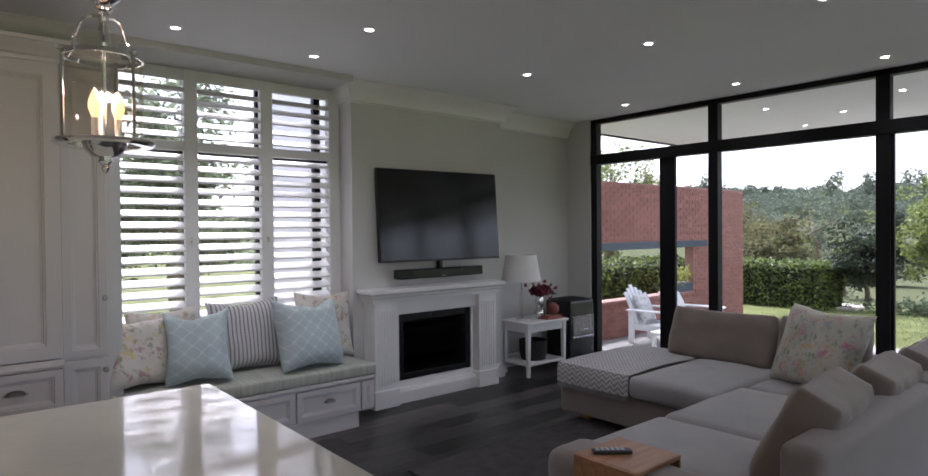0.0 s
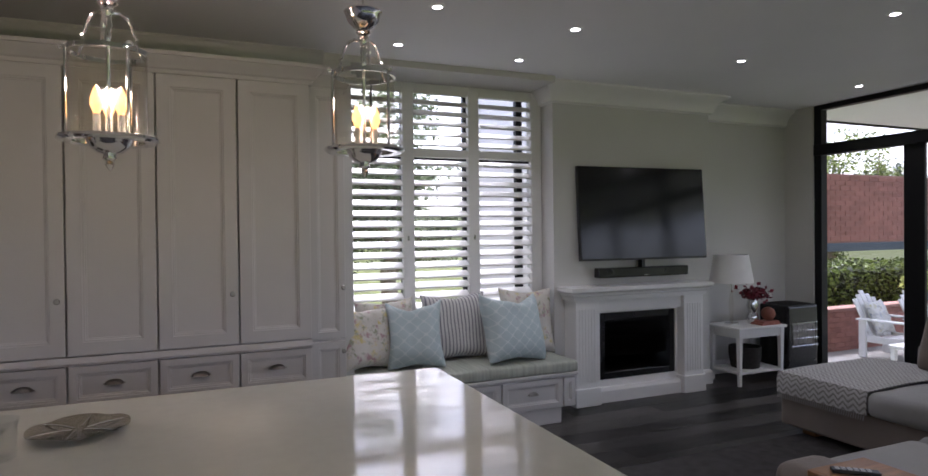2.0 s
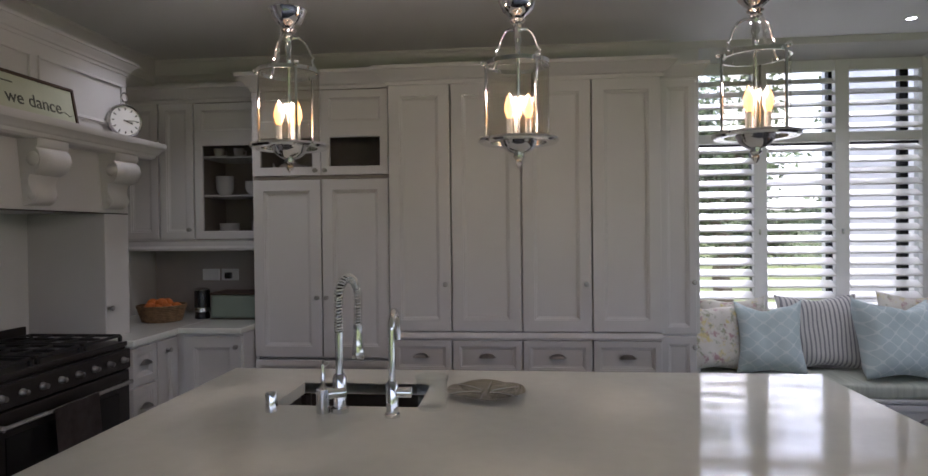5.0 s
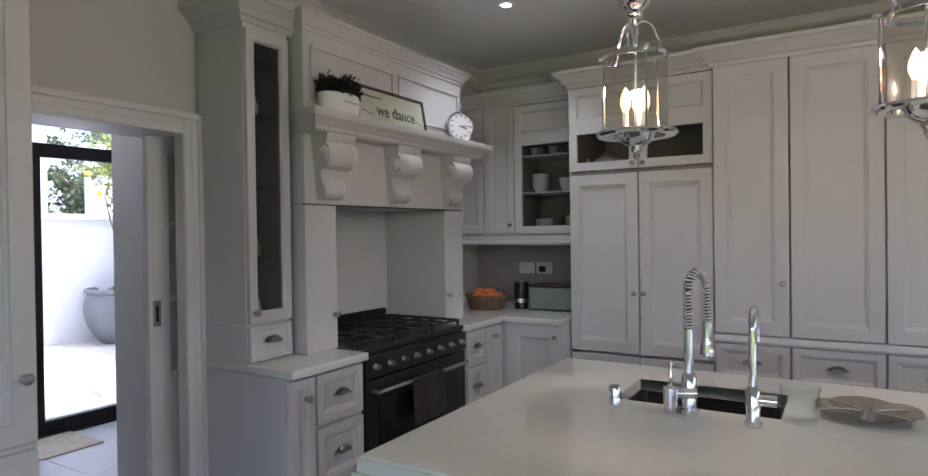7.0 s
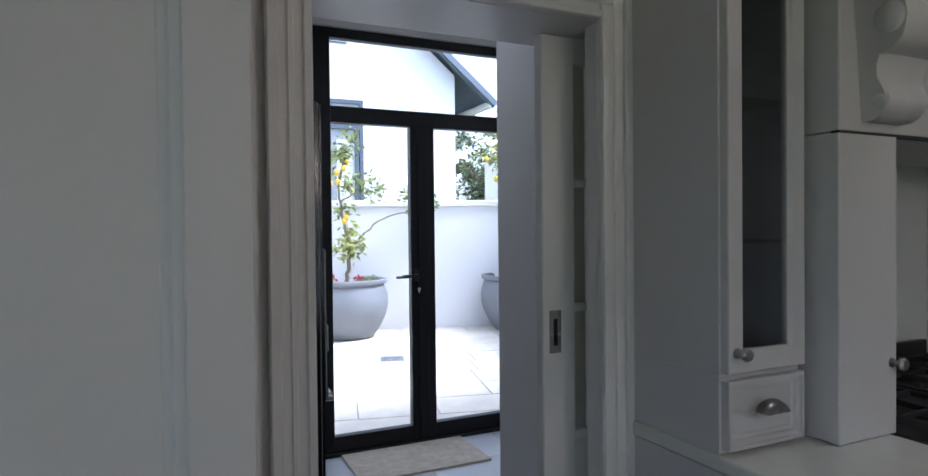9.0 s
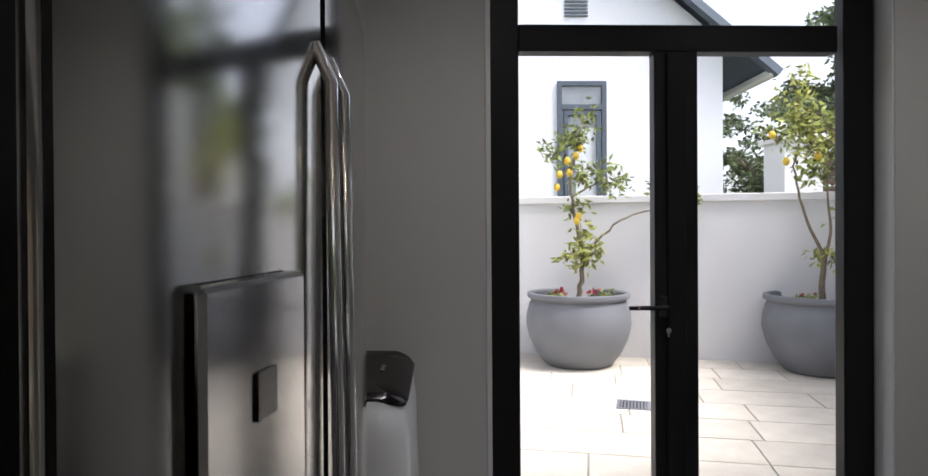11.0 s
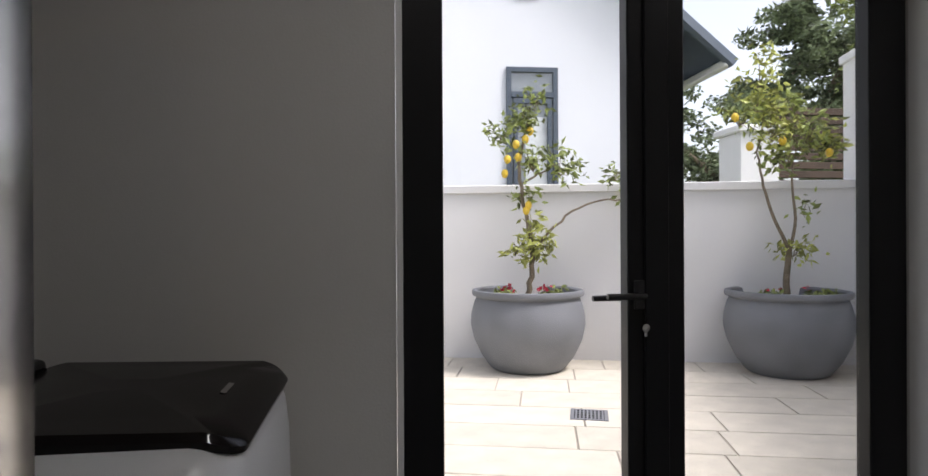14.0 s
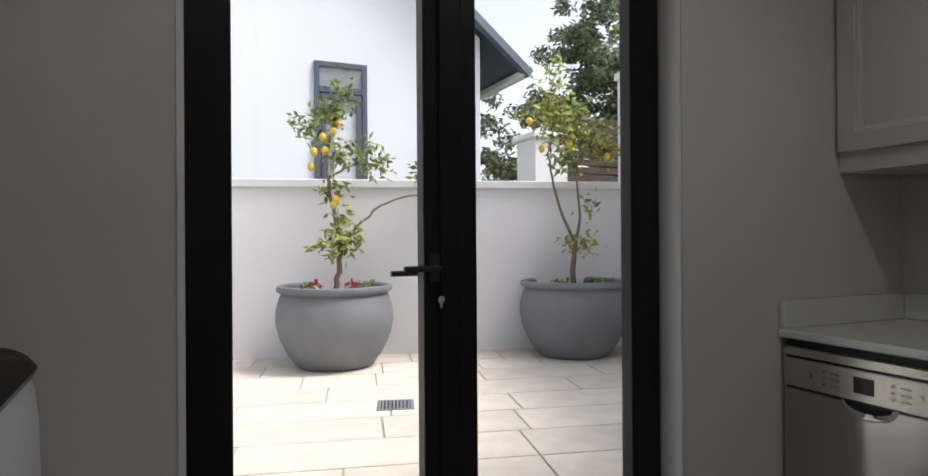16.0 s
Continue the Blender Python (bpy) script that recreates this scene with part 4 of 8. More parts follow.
def lantern(x, y=0.83):
    t = thing("lantern_pendant", "chrome cylinder lantern pendant with three lit candle bulbs", "pendant lamp", (x, y, CEIL), "lanterns over the island")
    R = 0.092
    c = lambda prof, n=28: lathe(prof, n, (x, y, 0))
    part("rod", tube([(x, y, 2.16), (x, y, CEIL)], 0.003, 6), CHROME, t)
    part("cap", c([(0, 2.158), (0.052, 2.158), (0.058, 2.152), (0.054, 2.146), (0.052, 2.138), (0.045, 2.122), (0.032, 2.109), (0.022, 2.102), (0.019, 2.096), (0.024, 2.091), (0.018, 2.085), (0, 2.08)]), CHROME, t, "", 40)
    part("stem", c([(0, 2.082), (0.014, 2.082), (0.016, 2.076), (0.009, 2.07), (0.012, 2.065), (0.008, 2.05), (0.012, 2.035), (0.007, 2.02), (0.01, 2.005), (0.005, 1.99), (0.005, 1.75), (0, 1.75)], 12), CHROME, t, "", 40)
    for k in range(3):
        a = 2 * math.pi * k / 3 + 0.5
        pts = [(0.012, 2.068), (0.03, 2.072), (0.048, 2.064), (0.060, 2.046), (0.067, 2.022), (0.076, 2.014), (0.072, 2.004), (0.077, 1.985), (0.088, 1.962)]
        part("arm", tube([(x + r * math.cos(a), y + r * math.sin(a), z) for r, z in pts], 0.0045, 6), CHROME, t, "", 60)
    part("top_ring", c([(R - 0.004, 1.968), (R + 0.003, 1.968), (R + 0.003, 1.956), (R - 0.004, 1.956), (R - 0.004, 1.968)], 36), CHROME, t, "", 30)
    for k in range(3):
        a = 2 * math.pi * k / 3 + 1.1
        px, py = x + (R + 0.004) * math.cos(a), y + (R + 0.004) * math.sin(a)
        bm = tube([(px, py, 1.735), (px, py, 1.972)], 0.004, 6)
        ball(bm, (px + 0.008 * math.cos(a), py + 0.008 * math.sin(a), 1.968), 0.009, n=8)
        part("upright", bm, CHROME, t, "", 60)
    g = part("glass_cylinder", c([(R, 1.745), (R, 1.96), (R - 0.003, 1.96), (R - 0.003, 1.745), (R, 1.745)], 40), LGLASS, t, "clear glass cylinder", 30)
    g.visible_shadow = False
    part("bottom_ring", c([(R - 0.008, 1.745), (R + 0.026, 1.742), (R + 0.028, 1.735), (R + 0.02, 1.729), (R - 0.008, 1.731), (R - 0.008, 1.745)], 40), CHROME, t, "", 30)
    gb = part("glass_base", c([(0.05, 1.738), (R - 0.007, 1.738), (R - 0.007, 1.741), (0.05, 1.741), (0.05, 1.738)], 40), LGLASS, t, "clear glass base")
    gb.visible_shadow = False
    part("candle_plate", c([(0, 1.729), (0.052, 1.729), (0.055, 1.735), (0.052, 1.741), (0, 1.741)], 28), CHROME, t, "", 30)
    part("finial", c([(0.052, 1.73), (0.046, 1.715), (0.03, 1.702), (0.014, 1.697), (0.018, 1.688), (0.009, 1.68), (0.012, 1.672), (0.006, 1.662), (0, 1.655)], 18), CHROME, t, "", 40)
    for k in range(3):
        a = 2 * math.pi * k / 3 - 0.4
        bx, by = x + 0.032 * math.cos(a), y + 0.032 * math.sin(a)
        cd = part("candle", lathe([(0, 1.74), (0.014, 1.74), (0.014, 1.75), (0.009, 1.753), (0.009, 1.80), (0, 1.80)], 10, (bx, by, 0)), TRIM, t)
        part("bulb", lathe([(0, 1.80), (0.007, 1.80), (0.0155, 1.824), (0.0145, 1.842), (0.007, 1.864), (0, 1.876)], 12, (bx, by, 0)), BULB, cd, "warm glowing candle bulb", 60)
    lp = bpy.data.lights.new("lantern_light", "POINT")
    lp.energy, lp.color, lp.shadow_soft_size = 2.2, (1.0, 0.76, 0.53), 0.02
    lo = new("lantern_light", lp)
    lo.parent = t
    lo.matrix_parent_inverse = rest(t).inverted()
    lo.location = (x, y, 1.89)
    return t


for x in (-1.49, -0.79, -0.115):
    lantern(x)

# ---- window seat ----
win = tagged(new("window_shutters"), "white plantation shutters with tilted louvres before a black-framed window", "window", "", "structure")
YP = 3.80
for x0, x1 in ((0.42, 0.50), (0.925, 1.02), (1.50, 1.60), (2.10, 2.20)):
    part("stile", boxes(((x0, YP - 0.02, 0.76), (x1, YP + 0.03, 2.70)), bev=0.004), TRIM, win)
for z0, z1 in ((0.76, 0.84), (2.10, 2.17), (2.62, 2.70)):
    for x0, x1 in ((0.50, 0.925), (1.02, 1.50), (1.60, 2.10)):
        part("rail", boxes(((x0, YP - 0.015, z0), (x1, YP + 0.025, z1)), bev=0.004), TRIM, win)
lou = moved(boxes(((0, -0.043, -0.006), (1, 0.043, 0.006)), bev=0.005, seg=2), pose(0, 0, 0, 34))
lm = mesh("louvre", lou, TRIM)
for x0, x1 in ((0.50, 0.925), (1.02, 1.50), (1.60, 2.10)):
    zs = [0.885 + k * 0.0835 for k in range(15)] + [2.215 + k * 0.0835 for k in range(5)]
    for z in zs:
        ob = new("louvre", lm)
        ob.parent = win
        ob.matrix_basis = Matrix.Translation((x0 + 0.002, YP + 0.005, z)) @ Matrix.Diagonal((x1 - x0 - 0.004, 1, 1, 1))
for x in (0.965, 1.55):
    part("catch", boxes(((x - 0.008, YP - 0.028, 1.42), (x + 0.008, YP - 0.02, 1.46)), bev=0.002), STEEL, win)
for x in (0.46, 0.99, 1.55, 2.06):
    part("window_bar", boxes(((x - 0.03, 3.93, 0.74), (x + 0.03, 3.98, 2.70))), ALU, win, "black aluminium bar")
for z in (0.76, 2.12, 2.68):
    part("window_bar", boxes(((0.44, 3.932, z - 0.025), (2.20, 3.978, z + 0.025))), ALU, win, "black aluminium bar")
p = part("pane", boxes(((0.44, 3.952, 0.74), (2.20, 3.956, 2.70))), GLASS, win, "clear glass pane")
p.visible_shadow = False
part("sill", boxes(((0.44, 3.72, 0.735), (2.195, 3.95, 0.76)), bev=0.005), TRIM, win)

be = thing("window_seat", "built-in grey window bench with panelled drawers", "bench", (1.2, 3.4, 0))
YBf = 3.12
part("body", boxes(((0.24, YBf, 0.12), (2.10, 3.83, 0.365))), CAB, be)
part("plinth", boxes(((0.33, YBf + 0.0, 0), (1.98, 3.8, 0.12)), bev=0.004), CAB, be)
part("seat_board", boxes(((0.33, YBf - 0.03, 0.365), (2.12, 3.83, 0.388)), bev=0.005), CAB, be)
mB = at(0, YBf)
front(be, mB, "drawer", 0.80, 1.45, 0.13, 0.355, "cup")
front(be, mB, "drawer", 1.46, 1.98, 0.13, 0.355, "cup")
front(be, mB, "drawer", 1.99, 2.10, 0.13, 0.355)
seatm = mat("sage_stripe_cotton", (0.40, 0.42, 0.36), 0.95, var=0.14, scale=3, bump=0.4, bscale=300, stretch=(14, 1, 1))
sc = thing("seat_cushion", "long pale sage striped box cushion on the window bench", "cushion", (1.2, 3.4, 0.425))
part("pad", slab_cushion((0.34, YBf - 0.03, 0.389), (2.12, 3.62, 0.475), 0.02, 0.01), seatm, sc, "", 50)


def pattern(name, base, kind, cols, scale):
    """Printed cotton: stripes, scallops or scattered flowers."""
    m = mat(name, base, 0.95, var=0.05, scale=5, bump=0.4, bscale=350, fine=0.3, sheen=0.2)
    n, l = m.node_tree.nodes, m.node_tree.links
    b = n["Principled BSDF"]
    old = b.inputs["Base Color"].links[0].from_socket
    tc = n.new("ShaderNodeTexCoord")
    for k, col in enumerate(cols):
        mix = n.new("ShaderNodeMix")
        mix.data_type = "RGBA"
        mix.inputs["B"].default_value = (*col, 1)
        ramp = n.new("ShaderNodeValToRGB")
        if kind == "stripe":
            t = n.new("ShaderNodeTexWave")
            t.inputs["Scale"].default_value = scale
            ramp.color_ramp.elements[0].position, ramp.color_ramp.elements[1].position = 0.62, 0.70
            fac = t.outputs["Fac"]
        elif kind == "scale":
            # a lattice of rounded lozenges: the lines where two crossed waves cancel
            t = n.new("ShaderNodeSeparateXYZ")
            wave = []
            for axis, freq in (("X", scale), ("Z", scale * 1.15)):
                mul, cosine = n.new("ShaderNodeMath"), n.new("ShaderNodeMath")
                mul.operation, mul.inputs[1].default_value, cosine.operation = "MULTIPLY", freq, "COSINE"
                l.new(t.outputs[axis], mul.inputs[0])
                l.new(mul.outputs[0], cosine.inputs[0])
                wave.append(cosine)
            both, bow, size = n.new("ShaderNodeMath"), n.new("ShaderNodeMath"), n.new("ShaderNodeMath")
            both.operation, both.inputs[2].default_value, bow.operation, size.operation = "MULTIPLY_ADD", 1.0, "ADD", "ABSOLUTE"
            l.new(wave[0].outputs[0], both.inputs[0])
            l.new(wave[1].outputs[0], both.inputs[1])
            l.new(wave[0].outputs[0], bow.inputs[0])
            l.new(wave[1].outputs[0], bow.inputs[1])
            less = n.new("ShaderNodeMath")
            less.operation, less.inputs[1].default_value = "MULTIPLY_ADD", 0.22
            l.new(both.outputs[0], less.inputs[0])
            l.new(bow.outputs[0], less.inputs[2])
            l.new(less.outputs[0], size.inputs[0])
            ramp.color_ramp.elements[0].position, ramp.color_ramp.elements[1].position = 0.14, 0.28
            ramp.color_ramp.elements[0].color, ramp.color_ramp.elements[1].color = (1, 1, 1, 1), (0, 0, 0, 1)
            fac = size.outputs[0]
        else:
            t = n.new("ShaderNodeTexNoise")
            t.inputs["Scale"].default_value, t.inputs["Detail"].default_value, t.inputs["Roughness"].default_value = scale * (1 + 0.17 * k), 5, 0.68
            mp = n.new("ShaderNodeMapping")
            mp.inputs["Location"].default_value = (k * 7.3, k * 3.1, k)
            l.new(tc.outputs["Object"], mp.inputs["Vector"])
            l.new(mp.outputs[0], t.inputs["Vector"])
            ramp.color_ramp.elements[0].position, ramp.color_ramp.elements[1].position = 0.555, 0.645
            fac = t.outputs["Fac"]
        if kind != "flower":
            l.new(tc.outputs["Object"], t.inputs[0])
        l.new(fac, ramp.inputs["Fac"])
        l.new(ramp.outputs["Color"], mix.inputs["Factor"])
        l.new(old, mix.inputs["A"])
        old = mix.outputs["Result"]
    l.new(old, b.inputs["Base Color"])
    return m


AQUA = pattern("aqua_scallop_cotton", (0.47, 0.555, 0.57), "scale", [(0.60, 0.655, 0.655)], 62)
STRIPE = pattern("ticking_stripe", (0.62, 0.60, 0.58), "stripe", [(0.26, 0.25, 0.27)], 11)
FLORAL = pattern("yellow_floral_cotton", (0.66, 0.62, 0.56), "flower", [(0.64, 0.54, 0.24), (0.44, 0.27, 0.28), (0.33, 0.34, 0.23)], 12)
PINKFLORAL = pattern("pink_floral_cotton", (0.44, 0.43, 0.36), "flower", [(0.47, 0.19, 0.24), (0.48, 0.34, 0.16), (0.17, 0.25, 0.13), (0.27, 0.29, 0.33)], 12)


def cushion(label, material, at_, w, h, t, lean, turn, group="", roll=0, chop=0.0):
    c = thing("scatter_cushion", label, "cushion", at_, group)
    part("cover", moved(pillow(w, h, t, chop=chop), pose(*at_, -lean, roll, turn)), material, c, "", 80)
    return c


for lab, mt, p, w, h, t, lean, turn, roll, chop in (
    ("cream cushion with yellow and plum flowers on the window seat", FLORAL, (0.54, 3.42, 0.478), 0.46, 0.47, 0.20, 16, 14, 2, 0.0),
    ("cream floral cushion propped behind the aqua one", FLORAL, (0.74, 3.58, 0.478), 0.46, 0.50, 0.14, 12, -6, -3, 0.0),
    ("pale aqua scallop-print cushion on the window seat", AQUA, (0.86, 3.29, 0.484), 0.43, 0.52, 0.26, 20, -22, -4, 0.28),
    ("grey and white ticking stripe cushion", STRIPE, (1.29, 3.50, 0.478), 0.54, 0.53, 0.18, 14, -4, -2, 0.0),
    ("cream floral cushion with tassels behind the aqua one", FLORAL, (1.90, 3.48, 0.478), 0.54, 0.54, 0.14, 10, 8, 3, 0.0),
    ("pale aqua scallop-print cushion leaning at the bench end", AQUA, (1.66, 3.21, 0.478), 0.545, 0.55, 0.27, 20, 10, 3, 0.28),
):
    cushion(lab, mt, p, w, h, t, lean, turn, "window seat cushions", roll, chop)

# ---- fireplace ----
fp = thing("fireplace_surround", "white painted timber fireplace surround with fluted pilasters", "fireplace", (3.0, 3.5, 0))
YA = 3.40
for x0 in (2.30, 3.455):
    p = part("pilaster", boxes(((x0, YA, 0.14), (x0 + 0.225, YN, 0.90)), bev=0.004), TRIM, fp)
    for k in range(6):
        part("flute", boxes(((x0 + 0.03 + k * 0.03, YA - 0.008, 0.2), (x0 + 0.045 + k * 0.03, YA, 0.82)), bev=0.003), TRIM, p)
    part("plinth_block", boxes(((x0 - 0.015, YA - 0.018, 0), (x0 + 0.24, YN, 0.155)), bev=0.005), TRIM, fp)
part("frieze", boxes(((2.525, YA + 0.04, 0.78), (3.455, YN, 0.90)), bev=0.003), TRIM, fp)
part("inner_panel", boxes(((2.525, 3.49, 0.12), (2.60, YN, 0.78)), ((3.43, 3.49, 0.12), (3.455, YN, 0.78)), ((2.60, 3.49, 0.765), (3.43, YN, 0.78)), ((2.60, 3.49, 0.12), (3.43, YN, 0.18))), TRIM, fp)
part("hearth_rail", sweep([(2.54, YA + 0.05), (3.44, YA + 0.05)], [(-0.1, 0), (0.02, 0), (0.02, 0.1), (0.005, 0.125), (-0.1, 0.125)]), TRIM, fp)
part("mantel", sweep([(2.29, YN), (2.29, YA), (3.69, YA), (3.69, YN)], [(0, 0.89), (0.012, 0.89), (0.016, 0.925), (0.03, 0.935), (0.035, 0.955), (0.055, 0.965), (0.06, 0.975), (0.06, 1.005), (-0.2, 1.005), (-0.2, 0.89)]), TRIM, fp, "", 25)
fb = thing("gas_fire", "black cast gas fire set in the surround", "fireplace insert", (3.0, 3.6, 0.18))
part("frame", boxes(((2.601, 3.50, 0.182), (2.66, 3.53, 0.764)), ((3.37, 3.50, 0.182), (3.429, 3.53, 0.764)), ((2.66, 3.50, 0.70), (3.37, 3.53, 0.764)), ((2.66, 3.50, 0.182), (3.37, 3.53, 0.24)), bev=0.003), BLACK, fb)
bm = boxes(((2.64, 3.53, 0.2), (3.39, 3.575, 0.74)))
bmesh.ops.delete(bm, geom=[f for f in bm.faces if f.normal.y < -0.5], context="FACES_ONLY")
part("firebox", bm, BLACKIRON, fb)
bm = bmesh.new()
rs = random.Random(4)
for k in range(26):
    ball(bm, (2.78 + rs.random() * 0.45, 3.545 + rs.random() * 0.012, 0.25 + rs.random() * 0.05), 0.024, n=8)
part("coals", bm, BLACKIRON, fb, "", 60)
part("glass_front", boxes(((2.66, 3.512, 0.24), (3.37, 3.517, 0.70))), clear("smoked_glass", (0.12, 0.12, 0.12)), fb, "smoked glass front")

# television, soundbar
tvt = thing("television", "large black flat television on a swivelled wall bracket", "television", (3.11, 3.56, 1.63), "", 0)
mt = pose(3.088, 3.49, 1.64, -4, 0, -3)
part("cabinet", moved(boxes(((-0.668, 0.0, -0.418), (0.668, 0.04, 0.408)), bev=0.004), mt), PLASTIC, tvt)
part("screen", moved(boxes(((-0.659, -0.003, -0.402), (0.659, 0.0, 0.40))), mt), SCREEN, tvt, "glossy black screen")
part("bezel", moved(boxes(((-0.659, -0.004, -0.416), (0.659, 0.0, -0.404))), mt), PLASTIC, tvt)
part("bracket", boxes(((3.0, 3.52, 1.5), (3.24, 3.579, 1.75))), PLASTIC, tvt)
sb = thing("soundbar", "slim black soundbar hung under the television", "soundbar", (3.11, 3.58, 1.1))
part("body", boxes(((2.585, 3.465, 1.07), (3.57, 3.55, 1.157)), bev=0.012, seg=2), BLACK, sb)
part("bracket", boxes(((3.07, 3.50, 1.15), (3.10, 3.56, 1.24)), ((3.04, 3.55, 1.08), (3.14, 3.579, 1.15))), PLASTIC, sb)
part("badge", boxes(((3.06, 3.463, 1.082), (3.11, 3.465, 1.089))), PEWTER, sb)

# side table with lamp
stb = thing("side_table", "white painted side table with tapered legs and low shelf", "side table", (4.34, 3.5, 0))
ax0, ax1, ay0, ay1 = 4.05, 4.63, 3.33, 3.71
part("tabletop", boxes(((ax0 - 0.02, ay0 - 0.02, 0.53), (ax1 + 0.02, ay1 + 0.02, 0.555)), bev=0.006, seg=2), TRIM, stb)
part("apron", boxes(((ax0 + 0.02, ay0 + 0.015, 0.45), (ax1 - 0.02, ay0 + 0.03, 0.53)), ((ax0 + 0.02, ay1 - 0.03, 0.45), (ax1 - 0.02, ay1 - 0.015, 0.53)), ((ax0 + 0.015, ay0 + 0.02, 0.45), (ax0 + 0.03, ay1 - 0.02, 0.53)), ((ax1 - 0.03, ay0 + 0.02, 0.45), (ax1 - 0.015, ay1 - 0.02, 0.53))), TRIM, stb)
part("shelf", boxes(((ax0 + 0.01, ay0 + 0.01, 0.11), (ax1 - 0.01, ay1 - 0.01, 0.135)), bev=0.003), TRIM, stb)
for x in (ax0, ax1 - 0.045):
    for y in (ay0, ay1 - 0.045):
        bm = boxes(((x, y, 0), (x + 0.045, y + 0.045, 0.53)), bev=0.002)
        for v in bm.verts:
            k = 1 - 0.35 * (1 - v.co.z / 0.53)
            v.co.x, v.co.y = x + 0.0225 + (v.co.x - x - 0.0225) * k, y + 0.0225 + (v.co.y - y - 0.0225) * k
        part("leg", bm, TRIM, stb)
lp = thing("table_lamp", "clear glass table lamp with a white drum shade", "lamp", (4.19, 3.56, 0.555))
c = lambda prof, n=24: lathe(prof, n, (4.19, 3.56, 0))
part("foot", c([(0, 0.556), (0.065, 0.556), (0.065, 0.57), (0.02, 0.578), (0, 0.578)]), CHROME, lp, "", 40)
part("column", c([(0.012, 0.578), (0.022, 0.60), (0.014, 0.63), (0.022, 0.70), (0.026, 0.76), (0.014, 0.83), (0.012, 0.88), (0, 0.88)], 16), LGLASS, lp, "clear glass column", 50)
part("shade", c([(0.205, 0.965), (0.158, 1.235), (0.154, 1.235), (0.201, 0.965), (0.205, 0.965)], 32), mat("white_linen_shade", (0.80, 0.79, 0.77), 0.9, var=0.03, scale=8, bump=0.3, bscale=300), lp, "white fabric drum shade", 40)
part("stem", tube([(4.19, 3.56, 0.87), (4.19, 3.56, 1.15)], 0.005, 6), CHROME, lp)
vs = thing("flower_vase", "mirrored vase with dark red flowers", "vase", (4.40, 3.50, 0.555))
part("vase", lathe([(0, 0.556), (0.04, 0.556), (0.06, 0.60), (0.05, 0.65), (0.035, 0.67), (0.055, 0.74), (0.034, 0.80), (0.032, 0.80), (0, 0.75)], 18, (4.40, 3.50, 0)), CHROME, vs, "", 50)
rng = np.random.default_rng(5)
pts = rng.normal(size=(260, 3)) * (0.06, 0.06, 0.028) + (4.40, 3.47, 0.862)
v, f = leaves(pts, 0.045, 0.8, 6)
cloud_part("flowers", v, f, mat("dark_red_petals", (0.16, 0.02, 0.035), 0.7, var=0.3, island=1.0), vs)
orn = thing("terracotta_ornament", "round terracotta ornament on a stack of books", "ornament", (4.52, 3.42, 0.555))
bm = bmesh.new()
ball(bm, (4.52, 3.42, 0.655), 0.066, n=20)
part("sphere", bm, mat("terracotta", (0.22, 0.075, 0.05), 0.7, var=0.2, scale=14, bump=0.3), orn, "", 60)
part("books", boxes(((4.36, 3.345, 0.556), (4.60, 3.49, 0.575)), ((4.38, 3.35, 0.575), (4.59, 3.48, 0.592)), bev=0.002), mat("book_cover", (0.30, 0.11, 0.08), 0.6, var=0.2), orn)
gh = thing("gas_heater", "black portable gas heater with wire guard", "heater", (4.95, 3.45, 0))
part("cabinet", boxes(((4.74, 3.38, 0.05), (5.17, 3.73, 0.72)), bev=0.03, seg=3), BLACK, gh)
part("top_grille", boxes(*(((4.78 + k * 0.045, 3.43, 0.72), (4.80 + k * 0.045, 3.69, 0.728)) for k in range(8))), BLACKIRON, gh)
part("burner_panel", boxes(((4.80, 3.372, 0.33), (5.11, 3.38, 0.53)), bev=0.003), mat("ceramic_plaque", (0.30, 0.28, 0.26), 0.8, var=0.15, scale=40), gh)
bm = bmesh.new()
for k in range(6):
    tube([(4.79 + k * 0.065, 3.355, 0.30), (4.79 + k * 0.065, 3.355, 0.56)], 0.003, 5, bm)
for k in range(4):
    tube([(4.77, 3.355, 0.32 + k * 0.075), (5.13, 3.355, 0.32 + k * 0.075)], 0.003, 5, bm)
part("wire_guard", bm, CHROME, gh)
for x in (4.79, 5.12):
    for y in (3.42, 3.69):
        part("castor", lathe([(0, 0), (0.02, 0), (0.024, 0.02), (0.012, 0.05), (0, 0.05)], 10, (x, y, 0)), PLASTIC, gh)
bn = thing("log_basket", "dark woven basket under the side table", "basket", (4.32, 3.45, 0.135))
part("basket", lathe([(0, 0.137), (0.13, 0.137), (0.15, 0.25), (0.15, 0.34), (0.14, 0.34), (0.13, 0.15), (0, 0.15)], 20, (4.32, 3.52, 0)), mat("dark_wicker", (0.03, 0.026, 0.024), 0.8, var=0.3, scale=50, bump=0.6, bscale=100), bn, "", 40)

